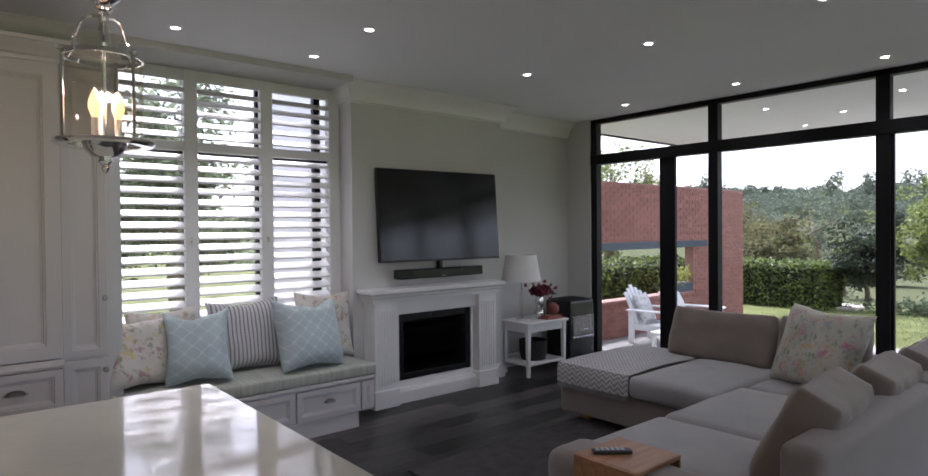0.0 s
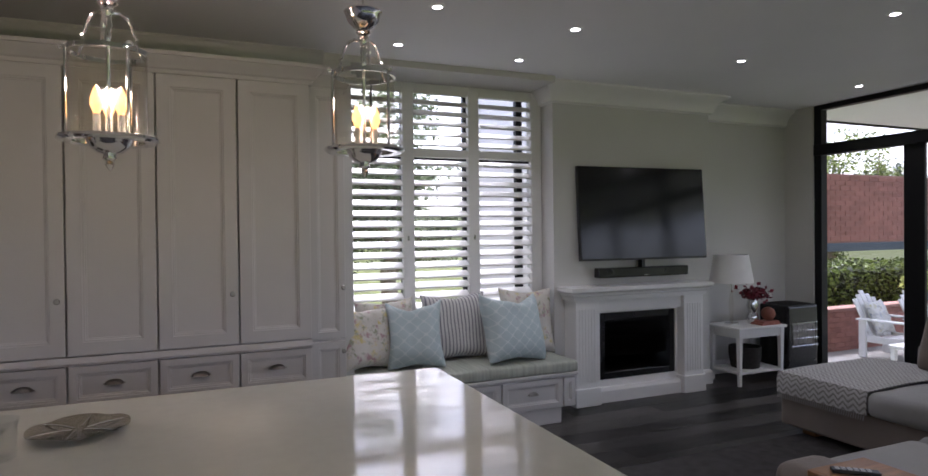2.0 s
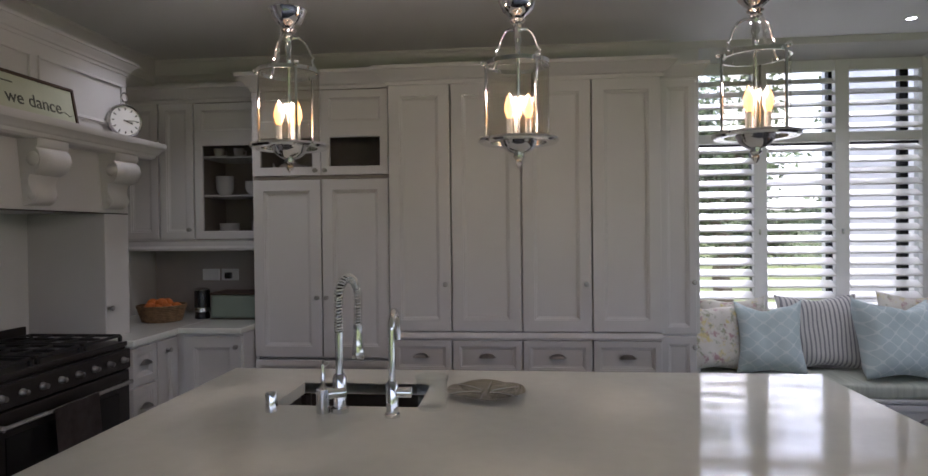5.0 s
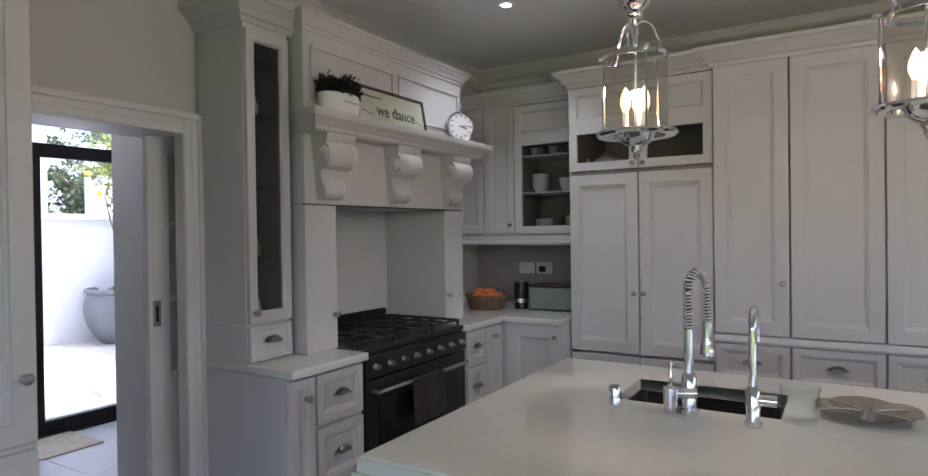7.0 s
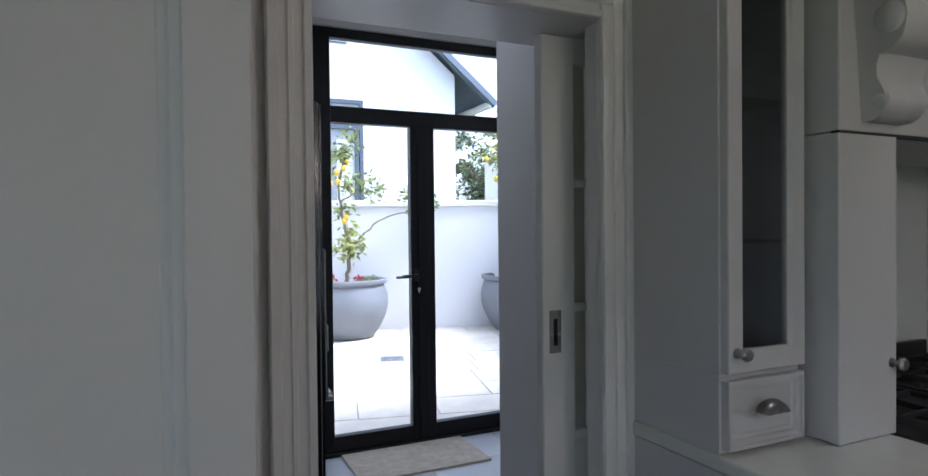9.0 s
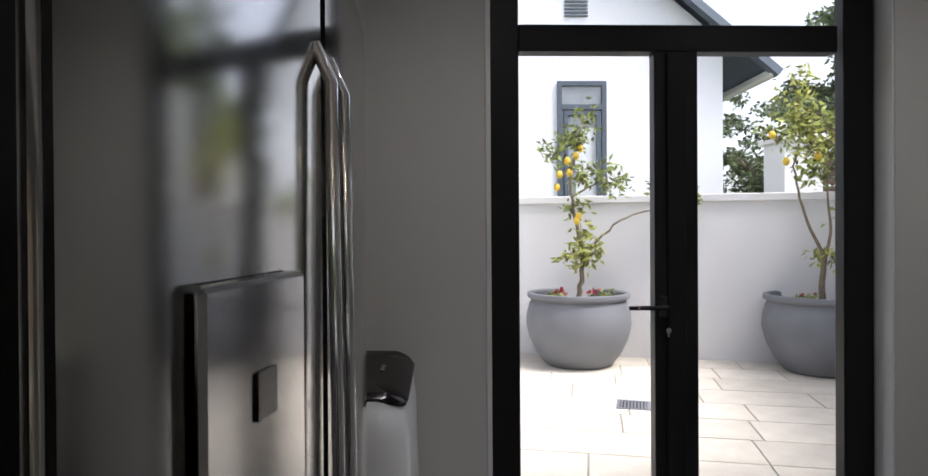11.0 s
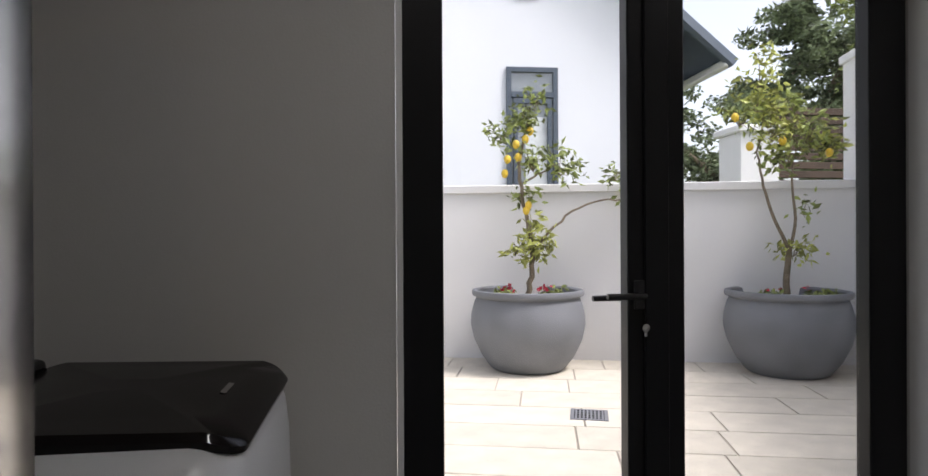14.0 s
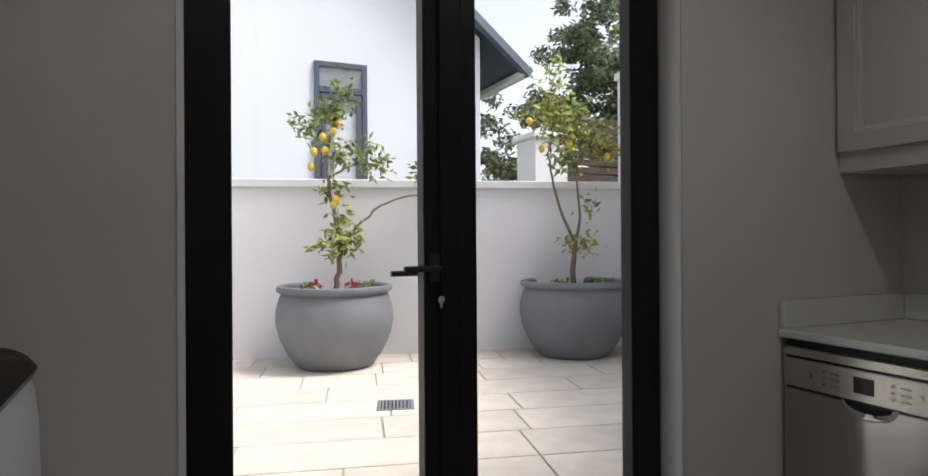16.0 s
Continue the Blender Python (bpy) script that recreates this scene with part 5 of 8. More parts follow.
# ---- ceiling downlights ----
LED = glow("led_disc", (1.0, 0.96, 0.9), 8)
dl = thing("downlight", "small recessed round white ceiling downlight", "ceiling light", (0.66, 3.0, CEIL), "ceiling downlights")
part("rim", lathe([(0.028, CEIL + 0.0), (0.045, CEIL), (0.045, CEIL - 0.004), (0.028, CEIL - 0.006), (0.028, CEIL)], 20, (0.66, 3.0, 0)), TRIM, dl)
part("lens", lathe([(0, CEIL - 0.003), (0.028, CEIL - 0.003), (0.028, CEIL - 0.001), (0, CEIL - 0.001)], 20, (0.66, 3.0, 0)), LED, dl, "glowing white lens")
# Spots at y -1.2 and -2.9 are unseen, added to continue the grid.
spots = [(0.66, 3.0), (1.6, 3.05), (1.6, 2.3), (0.66, 2.25), (3.18, 2.48), (3.22, 1.38), (3.25, 0.3), (4.84, 2.72), (4.84, 1.58), (4.88, 0.48), (-2.6, 2.15), (1.6, -1.2), (3.25, -1.2), (4.88, -1.2), (1.6, -2.9), (3.9, -2.9), (-4.75, 0.5), (-4.75, 1.8)]
for k, (x, y) in enumerate(spots):
    if k:
        copy_thing(dl, pose(x, y, CEIL))
    ld = bpy.data.lights.new("downlight_beam", "SPOT")
    ld.energy, ld.spot_size, ld.spot_blend, ld.color, ld.shadow_soft_size = (4.5 if x > -3.5 else 8.5), radians(115 if x > -3.5 else 150), 0.7, (1.0, 0.97, 0.92), 0.04
    new("downlight_beam", ld).matrix_basis = pose(x, y, CEIL - 0.012)

# ---- corner sofa ----
def back_cushion(w, h, t, n=22):
    """A boxed back cushion: soft corners, domed faces, sagging top and a few creases."""
    bm = bmesh.new()
    faces = []
    sup = lambda u: math.copysign(abs(u) ** 0.8, u)
    rim = []
    for s in (-1, 1):
        g = []
        for i in range(n + 1):
            row = []
            for j in range(n + 1):
                u, v = sup(2 * i / n - 1), sup(2 * j / n - 1)
                q = max(abs(u), abs(v))
                corner = 1 - 0.05 * (abs(u) * abs(v)) ** 4
                d = 0.58 + 0.42 * max(0.0, (1 - u ** 6) * (1 - v ** 6)) ** 0.7
                sag = -0.022 * (1 - u * u) * max(0, v)
                cr = 0.007 * math.sin(u * 13 + v * 2 + w * 20) * max(0, v) ** 2 * (1 - q ** 8) + noise.noise((u * 1.6 + w * 9, v * 1.6, s)) * 0.012
                row.append(bm.verts.new((u * w / 2 * corner, s * (t / 2 * d + cr), h / 2 + v * h / 2 * corner + sag)))
            g.append(row)
        rim.append([g[i][0] for i in range(n)] + [g[n][j] for j in range(n)] + [g[i][n] for i in range(n, 0, -1)] + [g[0][j] for j in range(n, 0, -1)])
        for i in range(n):
            for j in range(n):
                bm.faces.new((g[i][j], g[i + 1][j], g[i + 1][j + 1], g[i][j + 1]))
    for k in range(len(rim[0])):
        m = (k + 1) % len(rim[0])
        bm.faces.new((rim[0][k], rim[0][m], rim[1][m], rim[1][k]))
    bmesh.ops.recalc_face_normals(bm, faces=bm.faces)
    return bm



sofa = thing("corner_sofa", "large taupe linen corner sofa with loose cushions", "sofa", (3.6, 0.8, 0))
XS0, XS1, YS0, YS1 = 1.66, 4.42, -0.22, 2.27
part("base", boxes(((3.32, 0.95, 0.06), (XS1, YS1, 0.30)), bev=0.02, seg=2), SOFA, sofa)
part("base", boxes(((1.93, 0.0, 0.06), (XS1, 0.948, 0.30)), bev=0.02, seg=2), SOFA, sofa)
part("arm", boxes(((XS0, 0.0, 0.06), (1.95, 0.93, 0.50)), bev=0.07, seg=4), SOFA, sofa, "", 60)
part("back", boxes(((1.80, YS0, 0.06), (3.2, -0.06, 0.745)), bev=0.045, seg=3), SOFA, sofa, "", 60)
part("back", boxes(((3.205, YS0, 0.06), (XS1 + 0.2, -0.06, 0.745)), bev=0.045, seg=3), SOFA, sofa, "", 60)
part("back", boxes(((XS1, 0.0, 0.06), (XS1 + 0.2, 2.0, 0.60)), bev=0.045, seg=3), SOFA, sofa, "", 60)
part("seat_cushion", slab_cushion((3.29, 1.62, 0.29), (XS1, YS1, 0.42), 0.04, 0.015), SOFASEAT, sofa, "light linen seat cushion", 60)
part("seat_cushion", slab_cushion((3.27, 0.93, 0.29), (XS1, 1.61, 0.45), 0.05, 0.025), SOFASEAT, sofa, "light linen seat cushion", 60)
part("seat_cushion", slab_cushion((2.66, 0.02, 0.29), (3.6, 0.95, 0.45), 0.05, 0.025), SOFASEAT, sofa, "light linen seat cushion", 60)
part("seat_cushion", slab_cushion((3.61, 0.02, 0.29), (XS1, 0.92, 0.45), 0.05, 0.025), SOFASEAT, sofa, "light linen seat cushion", 60)
part("seat_cushion", slab_cushion((1.955, 0.02, 0.29), (2.65, 0.95, 0.45), 0.05, 0.025), SOFASEAT, sofa, "light linen seat cushion", 60)
for x, y in ((3.45, 2.10), (4.3, 2.10), (1.78, 0.80), (1.85, -0.12), (4.5, -0.12), (4.5, 1.9), (3.0, -0.12)):
    part("foot", boxes(((x - 0.05, y - 0.05, 0), (x + 0.05, y + 0.05, 0.065))), WOOD, sofa, "oak block foot")
for lab, mt, p, w, h, t, lean, turn in (
    ("long taupe linen back cushion on the sofa", CUSHIONTAUPE, (4.24, 1.44, 0.435), 0.86, 0.42, 0.2, 20, -92),
    ("taupe linen back cushion on the sofa", CUSHIONTAUPE, (4.26, 0.70, 0.435), 0.58, 0.42, 0.2, 18, -90),
    ("taupe linen back cushion slumped on the sofa", CUSHIONTAUPE, (2.32, 0.13, 0.43), 0.56, 0.48, 0.23, 27, 186),
    ("taupe linen back cushion in the sofa middle", CUSHIONTAUPE, (3.02, 0.11, 0.43), 0.54, 0.46, 0.22, 25, 183),
    ("taupe linen back cushion at the sofa corner", CUSHIONTAUPE, (3.74, 0.10, 0.43), 0.56, 0.44, 0.22, 24, 182),
    ("large floral cushion with pink and green blooms on the sofa", PINKFLORAL, (3.76, 0.60, 0.45), 0.72, 0.56, 0.20, 20, -122),
):
    c = thing("scatter_cushion", lab, "cushion", p, "sofa cushions")
    M = pose(*p, -lean, 0, turn)
    if mt is CUSHIONTAUPE:
        part("cover", moved(back_cushion(w, h, t), M), mt, c, "", 80)
    else:
        part("cover", moved(pillow(w, h, t), M), mt, c, "", 80)
THROW = mat("white_zigzag_throw", (0.46, 0.455, 0.445), 0.95, var=0.05, scale=6, bump=0.5, bscale=300, fine=0.3, sheen=0.2)


def zigzag(m, dark, pitch, rise):
    """Woven chevron rows: a stripe whose place swings to and fro along the other axis."""
    n, l = m.node_tree.nodes, m.node_tree.links
    b = n["Principled BSDF"]
    old = b.inputs["Base Color"].links[0].from_socket
    tc, sep = n.new("ShaderNodeTexCoord"), n.new("ShaderNodeSeparateXYZ")
    l.new(tc.outputs["Object"], sep.inputs[0])
    pp, add, fold, cut, mix = n.new("ShaderNodeMath"), n.new("ShaderNodeMath"), n.new("ShaderNodeMath"), n.new("ShaderNodeMath"), n.new("ShaderNodeMix")
    pp.operation, pp.inputs[1].default_value = "PINGPONG", rise
    l.new(sep.outputs["Y"], pp.inputs[0])
    down = n.new("ShaderNodeMath")
    down.operation = "ADD"
    l.new(sep.outputs["X"], down.inputs[0])
    l.new(sep.outputs["Z"], down.inputs[1])
    add.operation = "ADD"
    l.new(pp.outputs[0], add.inputs[0])
    l.new(down.outputs[0], add.inputs[1])
    fold.operation, fold.inputs[1].default_value = "PINGPONG", pitch
    l.new(add.outputs[0], fold.inputs[0])
    cut.operation, cut.inputs[1].default_value = "GREATER_THAN", pitch * 0.58
    l.new(fold.outputs[0], cut.inputs[0])
    mix.data_type = "RGBA"
    mix.inputs["B"].default_value = (*dark, 1)
    l.new(cut.outputs[0], mix.inputs["Factor"])
    l.new(old, mix.inputs["A"])
    l.new(mix.outputs["Result"], b.inputs["Base Color"])


zigzag(THROW, (0.24, 0.23, 0.22), 0.02, 0.035)
tb = thing("throw_blanket", "white woven zigzag throw over the chaise seat", "blanket", (3.7, 1.95, 0.44))
bm = bmesh.new()
nx, ny = 24, 16
g = []
for i in range(nx + 1):
    row = []
    for j in range(ny + 1):
        s, y = i / nx * 1.25, 1.60 + j / ny * 0.66
        x, z = (4.38 - s, 0.448) if s < 1.10 else (3.275 - 0.006, 0.448 - (s - 1.10))
        z += 0.012 * max(0, 1 - ((x - 3.85) / 0.6) ** 2) + 0.004 * noise.noise((x * 6, y * 6, 1))
        row.append(bm.verts.new((x - 0.004 * math.sin(y * 30), y + 0.03 * noise.noise((x * 2, 3, y)) * (j == 0), z)))
    g.append(row)
for i in range(nx):
    for j in range(ny):
        bm.faces.new((g[i][j], g[i + 1][j], g[i + 1][j + 1], g[i][j + 1]))
bmesh.ops.recalc_face_normals(bm, faces=bm.faces)
bmesh.ops.solidify(bm, geom=bm.faces[:], thickness=0.006)
part("cloth", bm, THROW, tb, "", 60)
bm = bmesh.new()
for k in range(40):
    y = 1.61 + k * 0.0162
    tube([(3.265, y, 0.30), (3.262, y + 0.004, 0.265)], 0.003, 4, bm)
part("fringe", bm, SOFASEAT, tb)
tray = thing("sofa_tray", "oak wrap-over tray on the sofa arm", "tray", (1.75, 0.66, 0.5))
part("top", boxes(((1.655, 0.41, 0.505), (1.975, 0.73, 0.525)), bev=0.004), WOOD, tray)
part("side", boxes(((1.642, 0.41, 0.27), (1.656, 0.73, 0.524)), bev=0.003), WOOD, tray)
part("side", boxes(((1.962, 0.41, 0.47), (1.976, 0.73, 0.504)), bev=0.003), WOOD, tray)
rc = thing("remote_control", "black television remote on the oak tray", "remote control", (1.72, 0.66, 0.526))
mr_ = pose(1.77, 0.62, 0.526, 0, 0, -40)
part("case", moved(boxes(((-0.085, -0.022, 0), (0.085, 0.022, 0.016)), bev=0.005, seg=2), mr_), PLASTIC, rc)
part("keys", moved(boxes(*(((-0.07 + i * 0.022, -0.014 + j * 0.011, 0.016), (-0.056 + i * 0.022, -0.007 + j * 0.011, 0.018)) for i in range(6) for j in range(3))), mr_), PEWTER, rc)
ru = thing("floor_rug", "charcoal woven rug in front of the sofa", "rug", (2.3, 1.6, 0))
part("weave", boxes(((1.75, 0.75, 0.0), (3.75, 2.15, 0.012)), bev=0.004), RUG, ru)

# ---- things on the kitchen shelf and worktops ----
pl = thing("herb_pot", "bushy dark herb in a white oval pot", "plant", (-2.955, 1.10, 2.0))
bm = lathe([(0, 2.001), (0.086, 2.001), (0.09, 2.006), (0.09, 2.092), (0.085, 2.092), (0.083, 2.02), (0, 2.02)], 28)
moved(bm, Matrix.Translation((-2.955, 1.14, 0)) @ Matrix.Diagonal((0.75, 1.3, 1, 1)))
pot = part("pot", bm, TRIM, pl, "", 40)
part("label_bar", boxes(((-2.888, 1.10, 2.05), (-2.886, 1.2, 2.056))), mat("label_ink", (0.45, 0.43, 0.4), 0.8), pot)
part("soil", lathe([(0, 2.08), (0.05, 2.08), (0.05, 2.082), (0, 2.084)], 16, (-2.955, 1.12, 0)), SOIL, pl)
rng = np.random.default_rng(11)
pts = rng.normal(size=(2800, 3)) * (0.045, 0.07, 0.022)
pts = pts[(pts[:, 0] / 0.085) ** 2 + (pts[:, 1] / 0.115) ** 2 < 1] + (-2.955, 1.14, 2.118)
pts[:, 2] = np.maximum(pts[:, 2], 2.09)
v, f = leaves(pts, 0.024, 0.5, 3, -0.5)
cloud_part("foliage", v, f, mat("dark_herb", (0.02, 0.019, 0.02), 0.6, var=0.4, island=1.0), pl)
pc = thing("framed_sign", "long pale framed lettered sign leaning on the mantel", "picture", (-2.97, 1.55, 2.0))
mp_ = pose(-2.955, 1.56, 2.0, -10, 0, 90)
part("frame", moved(boxes(((-0.29, -0.008, 0.0), (0.29, 0.012, 0.014)), ((-0.29, -0.008, 0.176), (0.29, 0.012, 0.19)), ((-0.29, -0.008, 0.014), (-0.276, 0.012, 0.176)), ((0.276, -0.008, 0.014), (0.29, 0.012, 0.176)), bev=0.002), mp_), TIMBER, pc)
pb = part("board", moved(boxes(((-0.277, 0, 0.013), (0.277, 0.008, 0.177))), mp_), mat("pale_sage_board", (0.50, 0.52, 0.40), 0.8, var=0.05), pc)


def writing(text, size, m, material, parent, name="lettering"):
    cu = bpy.data.curves.new(name, "FONT")
    cu.body, cu.size, cu.extrude, cu.align_x = text, size, 0.0008, "CENTER"
    tmp = bpy.data.objects.new(name, cu)
    scene.collection.objects.link(tmp)
    bpy.context.view_layer.update()
    me = bpy.data.meshes.new_from_object(tmp.evaluated_get(bpy.context.evaluated_depsgraph_get()))
    bpy.data.objects.remove(tmp)
    me.materials.clear()
    me.materials.append(material)
    me.transform(m)
    ob = new(name, me)
    ob.parent = parent
    ob.matrix_parent_inverse = rest(parent).inverted()
    return ob


INK = mat("black_ink", (0.07, 0.07, 0.06), 0.7)
up_ = pose(0, 0, 0, 90)
writing("we dance", 0.085, mp_ @ Matrix.Translation((0.03, -0.0015, 0.05)) @ up_, INK, pb)
part("small_writing", moved(boxes(((-0.24, -0.001, 0.138), (-0.08, 0.0, 0.144))), mp_), INK, pb)
part("flourish", moved(tube([(-0.25 + k * 0.012, -0.001, 0.055 + 0.008 * math.sin(k * 0.9)) for k in range(8)], 0.0015, 5), mp_), INK, pb)
part("flourish", moved(tube([(0.19 + k * 0.01, -0.001, 0.055 + 0.008 * math.sin(k * 0.9)) for k in range(8)], 0.0015, 5), mp_), INK, pb)
ck = thing("mantel_clock", "round silver pocket-watch style clock on the mantel", "clock", (-2.96, 2.18, 2.0))
mc = pose(-2.95, 2.20, 2.095, 90, 0, 58)
part("case", moved(lathe([(0, -0.03), (0.085, -0.03), (0.092, -0.01), (0.092, 0.01), (0.085, 0.018), (0.080, 0.014), (0.080, 0.006), (0, 0.006)], 36), mc), STEEL, ck, "", 40)
face = part("dial", moved(lathe([(0, 0.0065), (0.079, 0.0065), (0.079, 0.008), (0, 0.008)], 36), mc), TRIM, ck, "white dial")
for k in range(12):
    part("hour_mark", moved(moved(boxes(((-0.003, 0.058, 0.008), (0.003, 0.072, 0.0095))), pose(0, 0, 0, 0, 0, 30 * k)), mc), INK, face)
part("clock_hand", moved(moved(boxes(((-0.003, -0.01, 0.0095), (0.003, 0.04, 0.011))), pose(0, 0, 0, 0, 0, -110)), mc), INK, face)
part("clock_hand", moved(moved(boxes(((-0.002, -0.012, 0.011), (0.002, 0.058, 0.0125))), pose(0, 0, 0, 0, 0, -85)), mc), INK, face)
part("crown", moved(lathe([(0, 0), (0.012, 0), (0.012, 0.018), (0, 0.02)], 12), at(-2.95, 2.20, 2.186)), STEEL, ck)
part("ring", tube([(-2.95, 2.20 + 0.026 * math.sin(a), 2.222 + 0.026 * math.cos(a)) for a in np.linspace(0, 2 * math.pi, 20)], 0.004, 6), STEEL, ck)
part("foot", boxes(((-2.98, 2.14, 2.0), (-2.93, 2.22, 2.012)), bev=0.003), STEEL, ck)

fbk = thing("fruit_basket", "round wicker basket heaped with oranges", "basket", (-3.12, 2.80, 0.91))
WICKER = mat("wicker", (0.21, 0.13, 0.07), 0.8, var=0.3, scale=40, bump=0.6, bscale=90)
bm = bmesh.new()
for k in range(9):
    z, r = 0.92 + k * 0.0115, 0.115 + 0.03 * (k / 8)
    tube([(-3.12 + (r + 0.003 * math.cos(j * math.pi + k * math.pi)) * math.cos(j / 36 * 2 * math.pi), 2.80 + (r + 0.003 * math.cos(j * math.pi + k * math.pi)) * math.sin(j / 36 * 2 * math.pi), z) for j in range(37)], 0.0065, 5, bm)
part("weave", bm, WICKER, fbk, "", 60)
part("bottom", lathe([(0, 0.911), (0.115, 0.911), (0.115, 0.918), (0, 0.918)], 24, (-3.12, 2.80, 0)), WICKER, fbk)
ORANGE = mat("orange_peel", (0.52, 0.14, 0.025), 0.5, var=0.12, scale=12, bump=0.3, bscale=300)
rs = random.Random(3)
for k in range(13):
    a, r = k * 2.4, 0.092 * math.sqrt((k % 9) / 9)
    bm = bmesh.new()
    oc = (-3.12 + r * math.cos(a), 2.80 + r * math.sin(a), 0.965 + (0.05 if k > 8 else 0.028) + rs.random() * 0.012)
    ball(bm, oc, 0.036, (1, 1, 0.93), 14)
    tagged(new("orange", mesh("orange", bm, ORANGE, 60)), "ripe orange lying in the wicker basket", "fruit", "oranges in the basket")
gr = thing("coffee_grinder", "small black and steel coffee grinder on the worktop", "grinder", (-2.91, 2.92, 0.91))
part("body", lathe([(0, 0.911), (0.048, 0.911), (0.045, 0.95), (0.05, 1.0), (0.05, 1.09), (0.046, 1.10), (0, 1.10)], 20, (-2.91, 2.92, 0)), BLACK, gr, "", 40)
part("band", lathe([(0.049, 0.955), (0.053, 0.957), (0.053, 0.985), (0.049, 0.987), (0.049, 0.955)], 20, (-2.91, 2.92, 0)), STEEL, gr, "", 40)
part("lid", lathe([(0.05, 1.10), (0.047, 1.108), (0.02, 1.116), (0, 1.118)], 20, (-2.91, 2.92, 0)), STEEL, gr, "", 40)
to = thing("bread_bin", "pale green bread bin with dark rim on the worktop", "bread bin", (-2.58, 3.0, 0.91))
part("body", boxes(((-2.83, 2.87, 0.915), (-2.47, 3.1, 1.07)), bev=0.015, seg=3), mat("sage_enamel", (0.20, 0.245, 0.205), 0.35, var=0.05), to)
part("lid", boxes(((-2.835, 2.865, 1.071), (-2.465, 3.105, 1.085)), bev=0.005), TIMBER, to)
part("base", boxes(((-2.83, 2.87, 0.911), (-2.47, 3.1, 0.9145))), TIMBER, to)
for x, w in ((-3.06, 0.0), (-2.915, 1.0)):
    so = thing("wall_socket", "white double wall socket on the splashback", "socket", (x, 3.334, 1.17), "kitchen sockets")
    part("plate", boxes(((x - 0.065, 3.325, 1.13), (x + 0.065, 3.334, 1.215)), bev=0.004), WHITEPLASTIC, so)
    if w:
        part("plug", boxes(((x - 0.025, 3.285, 1.145), (x + 0.02, 3.325, 1.19)), bev=0.008, seg=2), PLASTIC, so, "black plug")
# crockery behind glass
CHINA = mat("white_china", (0.72, 0.71, 0.69), 0.25, var=0.02)
def bowl_stack(x, y, z, n, r=0.062):
    t = thing("bowl_stack", "stack of white china bowls inside the glazed cupboard", "bowl", (x, y, z))
    for k in range(n):
        part("bowl", lathe([(0, 0.0), (r * 0.5, 0.0), (r * 0.85, 0.03), (r, 0.055), (r * 0.96, 0.055), (r * 0.8, 0.032), (r * 0.45, 0.006), (0, 0.006)], 20, (x, y, z + 0.001 + k * 0.019)), CHINA, t, "", 50)
bowl_stack(-2.83, 3.10, 1.732, 5)
bowl_stack(-2.62, 3.10, 1.732, 3)
bowl_stack(-2.80, 3.10, 1.448, 3, 0.07)
bowl_stack(-2.60, 3.12, 1.448, 4, 0.05)
for x, z in ((-2.86, 1.992), (-2.72, 1.992), (-2.58, 1.992)):
    cp = thing("teacup", "white china cup inside the glazed cupboard", "cup", (x, 3.08, z), "cups behind glass")
    part("cup", lathe([(0, 0.001), (0.025, 0.001), (0.036, 0.06), (0.034, 0.06), (0.023, 0.006), (0, 0.006)], 16, (x, 3.08, z)), CHINA, cp, "", 50)
    part("handle", tube([(x + 0.034, 3.08, z + 0.045), (x + 0.055, 3.08, z + 0.042), (x + 0.052, 3.08, z + 0.02), (x + 0.03, 3.08, z + 0.014)], 0.004, 6), CHINA, cp)
tp = thing("teapot", "white china teapot behind the small glazed door", "teapot", (-2.30, 2.90, 1.82))
part("pot", lathe([(0, 1.82), (0.045, 1.82), (0.075, 1.86), (0.07, 1.91), (0.03, 1.935), (0.012, 1.94), (0.014, 1.955), (0, 1.96)], 20, (-2.28, 2.90, 0)), CHINA, tp, "", 50)
part("spout", tube([(-2.35, 2.90, 1.86), (-2.39, 2.90, 1.89), (-2.40, 2.90, 1.925)], 0.013, 8, None, 0.6), CHINA, tp)
part("handle", tube([(-2.21, 2.90, 1.91), (-2.17, 2.90, 1.90), (-2.175, 2.90, 1.86), (-2.215, 2.90, 1.85)], 0.006, 6), CHINA, tp)
dish = thing("serving_dish", "white china dish behind the small glazed door", "dish", (-1.80, 2.95, 1.82))
part("dish", lathe([(0, 1.82), (0.08, 1.82), (0.13, 1.855), (0.125, 1.855), (0.07, 1.826), (0, 1.826)], 24, (-1.80, 2.95, 0)), CHINA, dish, "", 50)
for z, kind in ((1.978, 0), (1.668, 1), (1.358, 2), (1.094, 0)):
    fg = thing("figurine", "small china ornament on the dresser's glass shelf", "ornament", (-3.2, 0.84, z), "dresser ornaments")
    part("body", lathe([(0, 0.001), (0.03, 0.001), (0.034, 0.03), (0.026, 0.07), (0.015, 0.085), (0.02, 0.105), (0.012, 0.125), (0, 0.13)] if kind != 1 else [(0, 0.001), (0.018, 0.001), (0.005, 0.012), (0.005, 0.06), (0.03, 0.085), (0.028, 0.13), (0.026, 0.13), (0, 0.08)], 18, (-3.2, 0.84, z)), (CHINA, LGLASS, mat("olive_glaze", (0.35, 0.36, 0.22), 0.35, var=0.15))[kind], fg, "", 50)

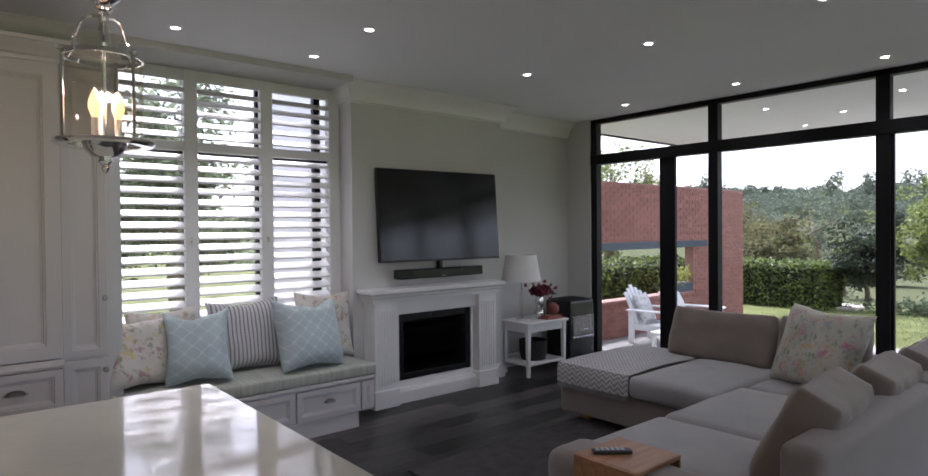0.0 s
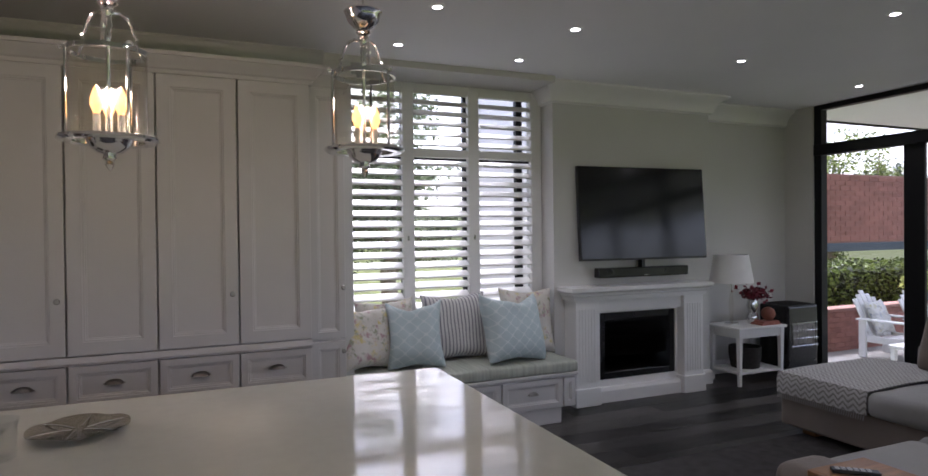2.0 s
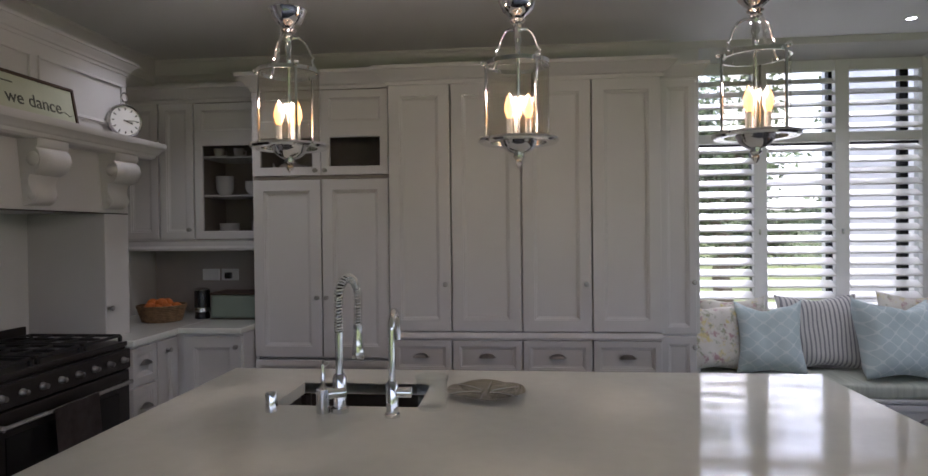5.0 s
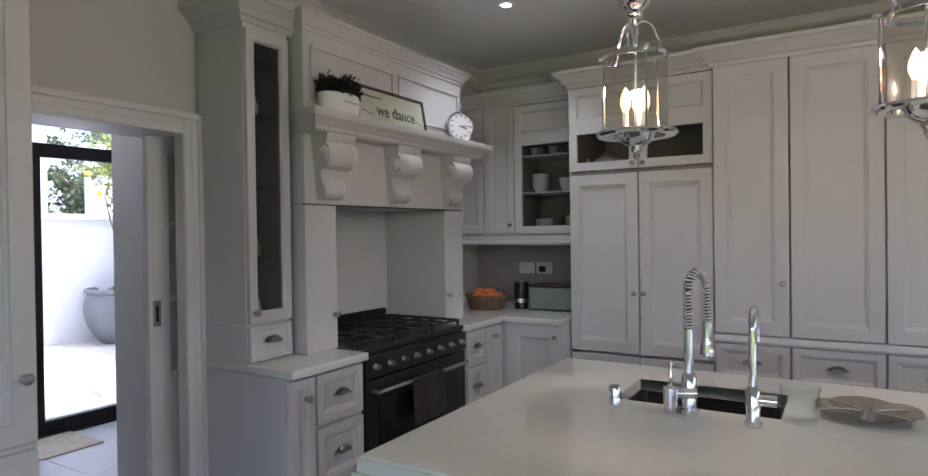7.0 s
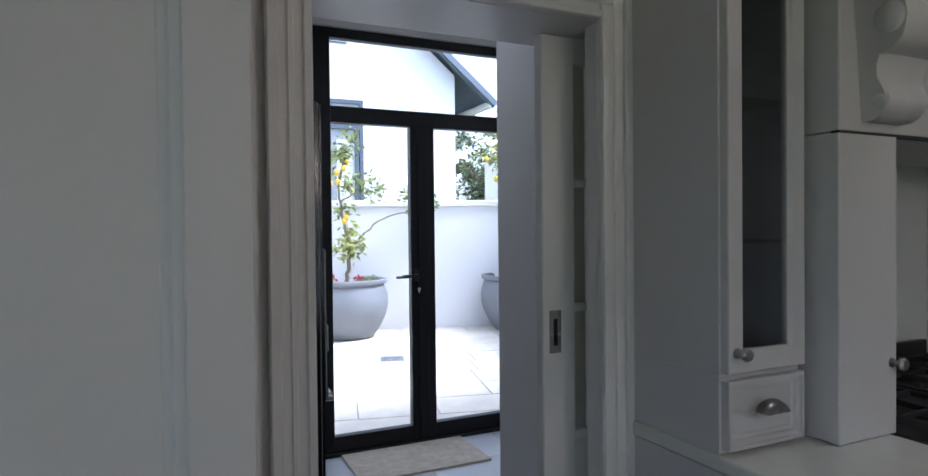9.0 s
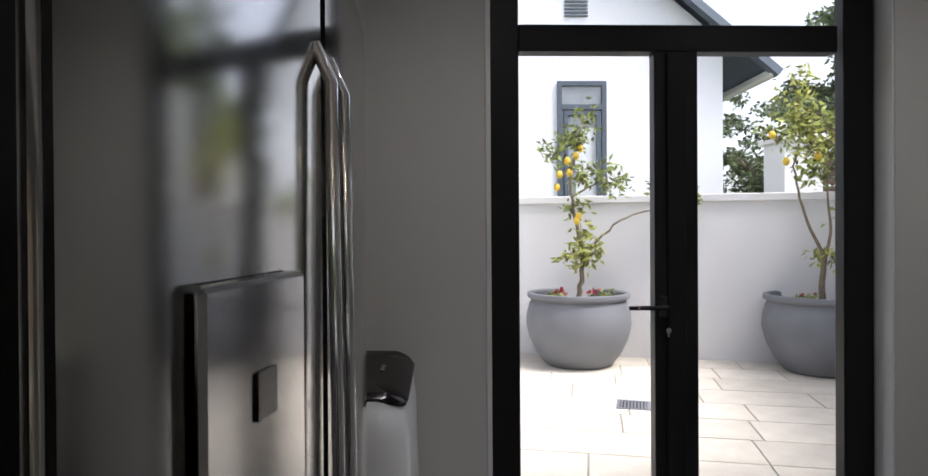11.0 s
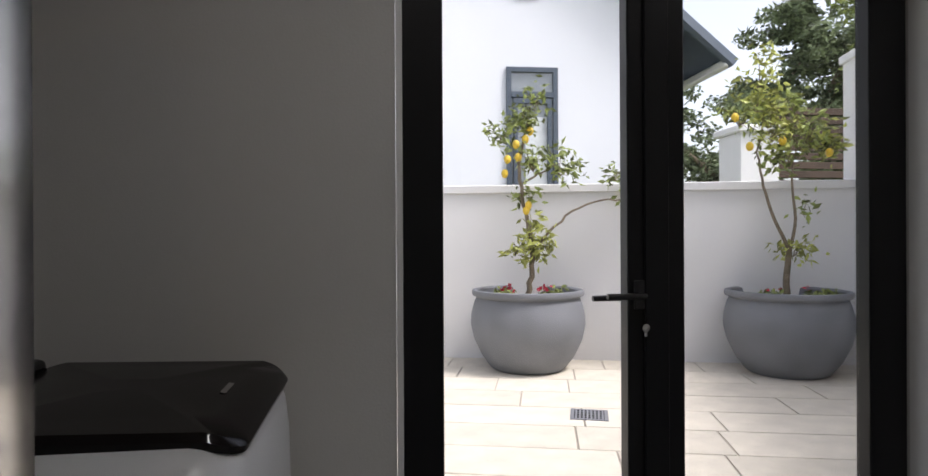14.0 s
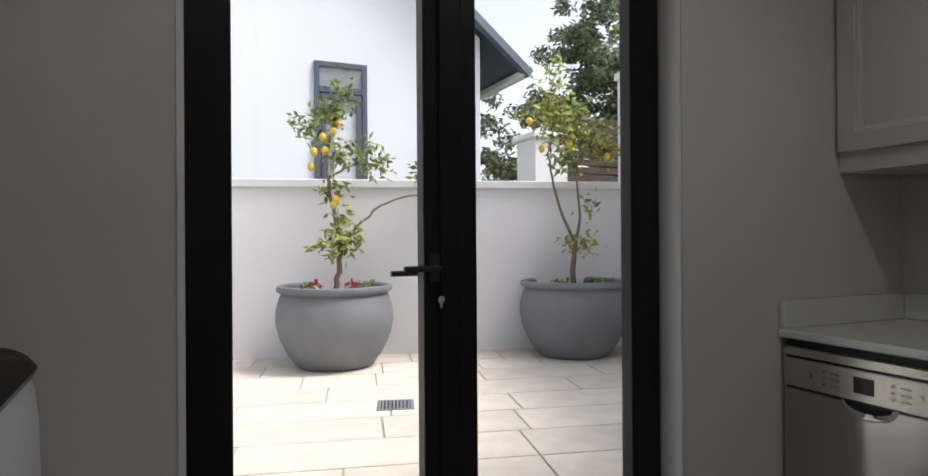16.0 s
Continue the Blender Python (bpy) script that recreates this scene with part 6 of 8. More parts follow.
# ---- doorway to the scullery ----
ARCH = 0.022
Z0, Z1, YA0, YA1, YB0, YB1 = 1.892, 1.988, -0.150, -0.062, 0.630, 0.712
XF = XD + ARCH
dw_ = structure("door_scullery_frame", boxes(((XD, YB0, 0), (XF, YB1, Z1)), ((XD, YA0, 0), (XF, YA1, Z1)), ((XD, YA1, Z0), (XF, YB0, Z1)), bev=0.006, seg=2), TRIM, "white moulded door architrave", "door frame")
bead = []
for o, w_, t_ in ((0.0, 0.018, 0.008), (0.035, 0.014, 0.006), (0.066, 0.022, 0.014)):
    bead += [((XF, YB0 + o, 0), (XF + t_, YB0 + o + w_, Z0 + o + w_)), ((XF, YA1 - o - w_, 0), (XF + t_, YA1 - o, Z0 + o + w_)), ((XF, YA1 - o, Z0 + o), (XF + t_, YB0 + o, Z0 + o + w_))]
part("moulding", boxes(*bead, bev=0.003), TRIM, dw_)
part("jamb", boxes(((XW - 0.14, -0.066, 0), (XD, -0.061, 1.904)), ((XW - 0.14, -0.061, 0), (XW - 0.045, -0.033, 1.893)), ((XW - 0.14, -0.061, 1.893), (XD, 0.651, 1.904)), ((XW + 0.043, 0.640, 0), (XD, 0.651, 1.893))), TRIM, dw_)


def sliding_leaf(x, y0, name, label):
    """A pocket door pulled mostly into the wall: its edge stile, a narrow glazed slot with bars, and a flush pull."""
    t = tagged(new(name), label, "sliding door", "", "structure")
    a, g0, g1, b = y0, y0 + 0.100, y0 + 0.145, y0 + 0.86
    part("stile", boxes(((x, a, 0.01), (x + 0.035, g0, 1.89)), bev=0.003), TRIM, t)
    part("stile", boxes(((x, g1, 0.01), (x + 0.035, b, 1.89)), bev=0.003), TRIM, t)
    for z0, z1 in ((0.01, 0.84), (1.82, 1.89)):
        part("rail", boxes(((x + 0.001, g0, z0), (x + 0.034, g1, z1))), TRIM, t)
    for z in (1.175, 1.505):
        part("glazing_bar", boxes(((x + 0.004, g0, z - 0.011), (x + 0.036, g1, z + 0.011)), bev=0.003), TRIM, t)
    part("sill_bead", boxes(((x + 0.004, g0 - 0.004, 0.83), (x + 0.046, g1 + 0.002, 0.85)), bev=0.004), TRIM, t)
    part("pane", boxes(((x + 0.010, g0 - 0.004, 0.83), (x + 0.016, g1 + 0.004, 1.83))), mat("frosted_pane", (0.55, 0.54, 0.46), 0.5, var=0.04, trans=0.15), t, "obscured glass pane")
    h = part("flush_pull", boxes(((x + 0.035, a + 0.018, 1.060), (x + 0.038, a + 0.054, 1.172)), bev=0.001), STEEL, t, "recessed steel flush pull")
    part("recess", boxes(((x + 0.038, a + 0.030, 1.08), (x + 0.0385, a + 0.042, 1.15))), BLACK, h)
    return t


sliding_leaf(-3.56, 0.552, "door_scullery_front", "white sliding door with a glazed slot, pushed open")

# tall cupboard beside the doorway
tc2 = thing("tall_cupboard", "tall pale grey shaker cupboard beside the scullery doorway", "cupboard", (-3.1, -0.7, 0))
XC = -2.74
part("body", boxes(((XD + 0.002, -1.44, 0.09), (XC, -0.24, 2.42))), CAB, tc2)
part("plinth", boxes(((XD + 0.002, -1.43, 0), (XC - 0.05, -0.25, 0.09))), CAB, tc2)
mC = at(XC, 0, 0, 90)
for y0, y1, ky in ((-1.44, -0.84, -0.88), (-0.84, -0.24, -0.275)):
    front(tc2, mC, "door", y0, y1, 0.93, 2.345, (ky, 1.10), 0.06)
    front(tc2, mC, "drawer", y0, y1, 0.62, 0.92, (ky, 0.78), 0.06)
    front(tc2, mC, "door", y0, y1, 0.10, 0.61, (ky, 0.55))
part("cornice", sweep([(XD, -1.44), (XC, -1.44), (XC, -0.24), (XD, -0.24)], CROWN), CAB, tc2, "stepped grey cornice moulding", 25)

# ---- scullery ----
fz = thing("fridge_freezer", "wide two-door polished steel fridge freezer with dark sides and water dispenser", "fridge", (-4.39, -0.3, 0))
FX0, FX1, FY, FZ = -4.845, -3.93, 0.070, 1.757
part("cabinet", boxes(((FX0, -0.70, 0.03), (FX1, FY - 0.095, FZ - 0.01)), bev=0.006), DARKSTEEL, fz, "dark grey side panels")
part("door_seal", boxes(((FX0 + 0.01, FY - 0.095, 0.06), (FX1 - 0.01, FY - 0.086, FZ - 0.02))), BLACK, fz)
xm, hw = (FX0 + FX1) / 2, (FX1 - FX0) / 2
bowed = lambda x: FY + 0.046 * (FX1 - x) / (FX1 - FX0) + 0.030 * (1 - abs((x - xm) / hw) ** 2.2)


def bowed_door(x0, x1, z0, z1):
    """A thick fridge door whose front bulges towards the middle of the pair."""
    bm = bmesh.new()
    n = 14
    f = [(x0 + (x1 - x0) * k / n, bowed(x0 + (x1 - x0) * k / n)) for k in range(n + 1)]
    lo = [bm.verts.new((x, y, z0)) for x, y in f] + [bm.verts.new((x1, FY - 0.085, z0)), bm.verts.new((x0, FY - 0.085, z0))]
    hi = [bm.verts.new((v.co.x, v.co.y, z1)) for v in lo]
    bm.faces.new(lo), bm.faces.new(hi)
    for k in range(len(lo)):
        j = (k + 1) % len(lo)
        bm.faces.new((lo[k], lo[j], hi[j], hi[k]))
    bmesh.ops.recalc_face_normals(bm, faces=bm.faces)
    bmesh.ops.bevel(bm, geom=[e for e in bm.edges if abs(e.calc_face_angle(0)) > 0.6], offset=0.01, segments=3, affect="EDGES")
    return bm


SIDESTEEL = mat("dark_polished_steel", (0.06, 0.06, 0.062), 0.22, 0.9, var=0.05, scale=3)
for x0, x1, hx in ((FX0, xm - 0.003, xm - 0.035), (xm + 0.003, FX1, xm + 0.035)):
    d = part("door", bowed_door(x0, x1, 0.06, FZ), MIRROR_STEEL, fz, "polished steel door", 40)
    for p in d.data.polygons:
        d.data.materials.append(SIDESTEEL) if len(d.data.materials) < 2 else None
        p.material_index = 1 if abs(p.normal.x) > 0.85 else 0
    yh = bowed(hx)
    part("handle", tube([(hx, yh - 0.002, 0.50), (hx, yh + 0.018, 0.545), (hx, yh + 0.024, 1.05), (hx, yh + 0.018, 1.545), (hx, yh - 0.002, 1.59)], 0.008, 10), CHROME, d, "long bowed bar handle", 40)
dx = FX1 - 0.225
slant = math.degrees(math.atan2(bowed(dx + 0.10) - bowed(dx - 0.10), 0.20))
mF = pose(dx, bowed(dx), 0, 0, 0, slant)
dsp = part("dispenser", moved(boxes(((-0.105, 0.002, 0.86), (0.105, 0.012, 1.33)), bev=0.006), mF), MIRROR_STEEL, fz, "steel dispenser housing")
part("recess", moved(boxes(((-0.09, 0.0125, 0.87), (0.09, 0.015, 1.09))), mF), BLACK, dsp, "black dispenser recess")
part("paddle", moved(boxes(((-0.03, 0.015, 1.0), (0.03, 0.024, 1.085)), bev=0.004), mF), WHITEPLASTIC, dsp, "pale dispenser paddle")
part("display", moved(boxes(((-0.02, 0.0125, 1.21), (0.02, 0.015, 1.25))), mF), BLACK, dsp, "small black display")
part("tray", moved(boxes(((-0.09, 0.012, 0.858), (0.09, 0.03, 0.872)), bev=0.003), mF), STEEL, dsp)
for x in (FX0 + 0.07, FX1 - 0.07):
    part("hinge_cover", boxes(((x - 0.06, FY - 0.13, FZ), (x + 0.06, FY - 0.02, FZ + 0.03)), bev=0.01, seg=2), PLASTIC, fz)
    part("foot", boxes(((x - 0.03, FY - 0.16, 0), (x + 0.03, FY - 0.12, 0.03))), PLASTIC, fz)
    part("foot", boxes(((x - 0.03, -0.68, 0), (x + 0.03, -0.62, 0.03))), PLASTIC, fz)
cal = thing("wall_calendar", "paper calendar stuck on the fridge side", "calendar", (FX1, -0.10, 1.6))
part("picture", boxes(((FX1, -0.165, 1.684), (FX1 + 0.002, -0.04, 1.738))), mat("calendar_photo", (0.03, 0.03, 0.035), 0.5, var=0.4, scale=20), cal)
part("page", boxes(((FX1, -0.168, 1.591), (FX1 + 0.002, -0.038, 1.683))), TRIM, cal)
part("printed_days", boxes(*(((FX1 + 0.002, -0.16 + i * 0.02, 1.6 + j * 0.013), (FX1 + 0.0025, -0.15 + i * 0.02, 1.605 + j * 0.013)) for i in range(6) for j in range(5))), mat("faded_ink", (0.42, 0.42, 0.42), 0.8), cal)
nt = thing("paper_note", "cream paper note stuck on the fridge side", "note", (FX1, -0.12, 1.5))
part("sheet", boxes(((FX1, -0.15, 1.449), (FX1 + 0.002, -0.047, 1.57))), mat("cream_paper", (0.30, 0.26, 0.23), 0.9, var=0.04), nt)
part("magnet", boxes(((FX1 + 0.002, -0.11, 1.56), (FX1 + 0.007, -0.065, 1.574)), bev=0.002), PLASTIC, nt)
ofc = thing("over_fridge_cupboard", "pale grey cupboard built over the fridge", "cupboard", (-4.3, -0.35, 1.86))
part("body", boxes(((-4.86, -0.74, 1.83), (-3.90, -0.06, 2.52))), CAB, ofc)
part("side_panel", boxes(((-3.90, -0.74, 0.0), (-3.882, -0.28, 2.52))), CAB, ofc)
for x0, x1, kx in ((-4.855, -4.385, -4.42), (-4.38, -3.905, -3.94)):
    front(ofc, at(0, -0.06, 0, 180), "door", -x1, -x0, 1.85, 2.50, (-kx, 1.93))

wm = thing("washing_machine", "white top-loading washing machine with a dark glass lid", "washing machine", (-5.55, -0.15, 0))
WX0, WX1, WY0, WY1 = -5.86, -5.27, -0.48, 0.145
bm = bmesh.new()


def soft_ring(bm, x0, x1, y0, y1, r, zf, n=8):
    """A closed ring of vertices round a soft-cornered rectangle."""
    ring = []
    for cx, cy, a0 in ((x1 - r, y1 - r, 0), (x0 + r, y1 - r, 90), (x0 + r, y0 + r, 180), (x1 - r, y0 + r, 270)):
        for k in range(n + 1):
            a = radians(a0 + 90 * k / n)
            px, py = cx + r * math.cos(a), cy + r * math.sin(a)
            ring.append(bm.verts.new((px, py, zf(px, py))))
    return ring


def lofted(bm, rings):
    for p, q in zip(rings, rings[1:]):
        for k in range(len(p)):
            j = (k + 1) % len(p)
            bm.faces.new((p[k], p[j], q[j], q[k]))
    bm.faces.new(rings[0][::-1]), bm.faces.new(rings[-1])
    bmesh.ops.recalc_face_normals(bm, faces=bm.faces)
    return bm


WXF = WX1 - 0.10
crown_z = lambda x, y: 0.868 + 0.035 * (WX1 - x) / 0.6 + 0.05 * max(0, 1 - abs((y + 0.15) / 0.325) ** 3.5)
lofted(bm, [soft_ring(bm, WX0, WX1, WY0, WY1 + 0.02, 0.09, lambda x, y: 0.03), soft_ring(bm, WX0, WX1, WY0, WY1 + 0.03, 0.09, lambda x, y: 0.55), soft_ring(bm, WX0, WX1 - 0.01, WY0, WY1 + 0.025, 0.09, lambda x, y: 0.80), soft_ring(bm, WX0, WX1 - 0.05, WY0 + 0.005, WY1 + 0.015, 0.08, lambda x, y: crown_z(x, y) - 0.035), soft_ring(bm, WX0 + 0.01, WX1 - 0.09, WY0 + 0.02, WY1 + 0.0, 0.07, lambda x, y: crown_z(x, y) - 0.012)])
part("body", bm, WHITEPLASTIC, wm, "", 50)
bm = bmesh.new()
lofted(bm, [soft_ring(bm, WX0 + 0.004, WXF + 0.006, WY0 + 0.06, WY1 + 0.012, 0.06, lambda x, y: crown_z(x, y) - 0.014), soft_ring(bm, WX0 + 0.002, WXF + 0.012, WY0 + 0.06, WY1 + 0.018, 0.06, lambda x, y: crown_z(x, y) + 0.004), soft_ring(bm, WX0 + 0.012, WXF, WY0 + 0.065, WY1 + 0.006, 0.055, lambda x, y: crown_z(x, y) + 0.016), soft_ring(bm, WX0 + 0.08, WXF - 0.07, WY0 + 0.13, WY1 - 0.06, 0.05, lambda x, y: crown_z(x, y) + 0.012), soft_ring(bm, WX0 + 0.2, WXF - 0.2, WY0 + 0.28, WY1 - 0.2, 0.03, lambda x, y: crown_z(x, y) + 0.012)])
part("lid", bm, mat("dark_lid_glass", (0.010, 0.008, 0.008), 0.14, var=0.05, spec=0.22), wm, "dark glossy glass lid", 40)
part("lid_badge", moved(boxes(((-0.035, -0.006, 0), (0.035, 0.006, 0.0015))), pose(WX0 + 0.24, WY1 - 0.075, 0.9365, -12, 3, 0)), STEEL, wm)
part("control_bar", boxes(((WX0 + 0.01, WY0 + 0.01, 0.86), (WX1 - 0.01, WY0 + 0.08, 0.97)), bev=0.02, seg=3), BLACK, wm)
part("spec_sticker", boxes(((WX0 + 0.10, WY1 - 0.001, 0.80), (WX0 + 0.14, WY1 + 0.001, 0.84))), STEEL, wm)
for x in (WX0 + 0.06, WX1 - 0.06):
    for y in (WY0 + 0.06, WY1 - 0.06):
        part("foot", lathe([(0, 0), (0.025, 0), (0.02, 0.035), (0, 0.035)], 10, (x, y, 0)), PLASTIC, wm)

YC, XP, ZT = 2.335, -5.83, 0.85      # worktop front, end wall face, worktop top
cu_ = thing("scullery_worktop", "white quartz scullery worktop with upstand", "worktop", (-4.8, 2.7, 0.85))
part("slab", boxes(((XP + 0.002, YC, ZT - 0.028), (-3.62, 3.018, ZT)), bev=0.006, seg=2), STONE, cu_)
part("upstand", boxes(((XP + 0.024, 2.995, ZT + 0.0005), (-3.62, 3.018, ZT + 0.1)), bev=0.003), STONE, cu_)
part("upstand", boxes(((XP + 0.002, YC + 0.008, ZT + 0.0005), (XP + 0.022, 3.016, ZT + 0.1)), bev=0.003), STONE, cu_)
wall_box("wall_scullery_pier", (-5.90, 1.912, 0), (XP, 3.02, CEIL), WALL)
structure("trim_door_bead", boxes(((-5.94, 0.425, 0), (-5.895, 0.442, 2.62))), TRIM, "thin white plaster bead", "trim")
structure("trim_door_reveal", boxes(((-5.92, 1.903, 0.02), (-5.832, 1.911, 2.62))), TRIM, "white painted door reveal", "trim")
dwm = thing("dishwasher", "built-under stainless steel dishwasher with display", "dishwasher", (-5.5, 2.7, 0))
DX0, DX1, DY = XP + 0.012, XP + 0.612, YC + 0.012
part("body", boxes(((DX0, DY + 0.022, 0.09), (DX1, 3.0, 0.815))), PLASTIC, dwm)
part("top_strip", boxes(((DX0, DY, 0.763), (DX1, DY + 0.02, 0.795)), bev=0.004), STEEL, dwm)
part("control_panel", boxes(((DX0, DY, 0.658), (DX1, DY + 0.02, 0.757)), bev=0.004), STEEL, dwm)
dd = part("door", boxes(((DX0, DY + 0.004, 0.10), (DX1, DY + 0.02, 0.653)), bev=0.004), MIRROR_STEEL, dwm, "polished steel door")
part("display", boxes(((DX0 + 0.255, DY - 0.002, 0.685), (DX0 + 0.318, DY, 0.735))), BLACK, dwm, "small black display")


def half_disc(x, z, w, h, y0, y1, n=20):
    """A downward half ellipse, extruded towards the room."""
    bm = bmesh.new()
    ring = [(x + w * math.cos(math.pi * k / n), z - h * math.sin(math.pi * k / n)) for k in range(n + 1)]
    p = [bm.verts.new((a, y0, b)) for a, b in ring]
    q = [bm.verts.new((a + (x - a) * 0.12, y1, b + (z - b) * 0.12)) for a, b in ring]
    bm.faces.new(p), bm.faces.new(q[::-1])
    for k in range(n + 1):
        j = (k + 1) % (n + 1)
        bm.faces.new((p[k], p[j], q[j], q[k]))
    bmesh.ops.recalc_face_normals(bm, faces=bm.faces)
    return bm


part("handle_scoop", half_disc(DX0 + 0.30, 0.657, 0.088, 0.052, DY + 0.004, DY - 0.003), CHROME, dd, "scooped chrome handle", 40)
# Raised black half disc gives the scoop its shaded upper part.
part("handle_shade", half_disc(DX0 + 0.30, 0.657, 0.078, 0.03, DY - 0.002, DY - 0.005), BLACK, dd, "black plate for the shaded hand recess", 40)
for x in (0.10, 0.45, 0.52):
    part("button", moved(lathe([(0, 0), (0.011, 0), (0.010, 0.003), (0, 0.003)], 14), Matrix.Translation((DX0 + x, DY, 0.708)) @ pose(0, 0, 0, 90)), STEEL, dwm, "round button")
for x in (0.155, 0.375):
    for z in (0.685, 0.705, 0.725):
        part("button", moved(lathe([(0, 0), (0.006, 0), (0.005, 0.003), (0, 0.003)], 10), Matrix.Translation((DX0 + x, DY, z + 0.004)) @ pose(0, 0, 0, 90)), PEWTER, dwm, "small round button")
        part("printed_mark", boxes(((DX0 + x + 0.022, DY - 0.001, z), (DX0 + x + 0.052, DY, z + 0.006))), PEWTER, dwm)
part("kick_plate", boxes(((DX0, DY + 0.05, 0), (DX1, DY + 0.07, 0.09))), PLASTIC, dwm)
sbu = thing("scullery_base_unit", "pale grey base cupboard under the scullery worktop", "cupboard", (-4.4, 2.7, 0))
part("body", boxes(((DX1 + 0.004, YC + 0.03, 0.09), (-3.63, 3.0, ZT - 0.03))), CAB, sbu)
part("plinth", boxes(((DX1 + 0.004, YC + 0.08, 0), (-3.63, 2.95, 0.09))), CAB, sbu)
for k in range(2):
    front(sbu, at(0, YC + 0.03), "door", DX1 + 0.01 + k * 0.78, DX1 + 0.78 + k * 0.78, 0.1, ZT - 0.035, (DX1 + 0.74 + k * 0.08, 0.76))
swu = thing("wall_cupboard", "pale grey wall cupboard over the scullery worktop", "cupboard", (-4.7, 2.9, 1.40))
part("body", boxes(((XP + 0.002, 2.66, 1.408), (-3.62, 3.018, 2.5))), CAB, swu)
for k in range(3):
    front(swu, at(0, 2.66), "door", XP + 0.006 + k * 0.73, XP + 0.73 + k * 0.73, 1.475, 2.45, (XP + 0.69 + k * 0.73, 1.54))
hob = thing("counter_sink", "steel sink set in the scullery worktop", "sink", (-4.95, 2.7, ZT))
part("rim", boxes(*(((a0 - 5.45, b0 + 2.52, ZT + 0.001), (a1 - 5.45, b1 + 2.52, ZT + 0.006)) for a0, b0, a1, b1 in ((0, 0, 0.8, 0.04), (0, 0.36, 0.8, 0.4), (0, 0.04, 0.04, 0.36), (0.76, 0.04, 0.8, 0.36))), bev=0.002), STEEL, hob)
part("bowl", boxes(((-5.41, 2.56, ZT + 0.0005), (-4.69, 2.88, ZT + 0.0025))), DARKSTEEL, hob)
dm = thing("door_mat", "beige woven door mat inside the glass door", "mat", (-5.5, 1.05, 0))
part("weave", boxes(((-5.90, 0.58, 0.0), (-5.44, 1.38, 0.014)), bev=0.004), mat("beige_coir", (0.46, 0.40, 0.31), 0.98, var=0.12, scale=20, bump=0.8, bscale=250), dm)

# glass door to the courtyard
gd = tagged(new("door_courtyard"), "black aluminium double glass door with a top light", "glass door", "", "structure")
GX0, GX1 = -5.985, -5.925
for y0, y1, z1 in ((0.44, 0.55, 2.60), (1.06, 1.138, 2.05), (1.142, 1.225, 2.05), (1.785, 1.902, 2.60)):
    part("stile", boxes(((GX0, y0, 0.02), (GX1, y1, z1)), bev=0.004), ALU, gd)
part("transom", boxes(((GX0 - 0.005, 0.55, 2.045), (GX1 + 0.005, 1.76, 2.145)), bev=0.004), ALU, gd)
part("head", boxes(((GX0, 0.40, 2.56), (GX1, 1.91, 2.62)), bev=0.004), ALU, gd)
part("bottom_rail", boxes(((GX0, 0.55, 0.02), (GX1, 1.06, 0.115)), bev=0.004), ALU, gd)
part("bottom_rail", boxes(((GX0, 1.225, 0.02), (GX1, 1.76, 0.115)), bev=0.004), ALU, gd)
part("threshold", boxes(((GX0 - 0.03, 0.40, -0.01), (GX1 + 0.03, 1.97, 0.02)), bev=0.003), ALU, gd)
part("astragal", boxes(((GX1, 1.105, 0.03), (GX1 + 0.012, 1.175, 2.04)), bev=0.003), ALU, gd)
for y0, y1, z0, z1 in ((0.54, 1.07, 0.11, 2.05), (1.22, 1.77, 0.11, 2.05), (0.54, 1.77, 2.14, 2.57)):
    p = part("pane", boxes(((-5.958, y0, z0), (-5.952, y1, z1))), GLASS, gd, "clear glass pane")
    p.visible_shadow = False
hd = part("handle_plate", boxes(((GX1, 1.075, 1.05), (GX1 + 0.012, 1.105, 1.13)), bev=0.004), PLASTIC, gd, "black lever handle")
part("lever", tube([(GX1 + 0.01, 1.09, 1.09), (GX1 + 0.045, 1.09, 1.09), (GX1 + 0.05, 1.075, 1.09), (GX1 + 0.05, 0.985, 1.09)], 0.009, 8), PLASTIC, hd, "", 50)
part("lever", tube([(GX0 - 0.01, 1.09, 1.07), (GX0 - 0.05, 1.09, 1.07), (GX0 - 0.05, 0.995, 1.07)], 0.009, 8), PLASTIC, hd, "", 50)
kh = part("lock_cylinder", moved(lathe([(0, 0), (0.011, 0), (0.011, 0.006), (0, 0.007)], 14), pose(GX1 + 0.012, 1.105, 1.0, 0, 90, 0)), STEEL, gd, "steel lock cylinder")
part("lock_tail", boxes(((GX1 + 0.012, 1.1, 0.975), (GX1 + 0.018, 1.11, 1.0)), bev=0.002), STEEL, kh)

# ---- courtyard ----
SKEW = -13.5
mK = at(-10.6, 1.5, 0, SKEW)           # courtyard axes: local x towards the house, local y along the wall
cw = structure("wall_courtyard", moved(boxes(((-0.22, -3.0, -0.1), (0.0, 3.40, 1.70))), mK), RENDERWALL, "white rendered courtyard wall", "wall")
part("coping", moved(boxes(((-0.25, -3.0, 1.70), (0.03, 3.40, 1.785)), bev=0.008), mK), RENDERWALL, cw, "white rendered coping")
cw2 = structure("wall_courtyard_side", moved(boxes(((-0.22, 3.40, -0.1), (4.6, 3.62, 2.95))), mK), RENDERWALL, "taller white rendered courtyard side wall", "wall")
part("coping", moved(boxes(((-0.25, 3.37, 2.95), (4.6, 3.65, 3.03)), bev=0.008), mK), RENDERWALL, cw2)
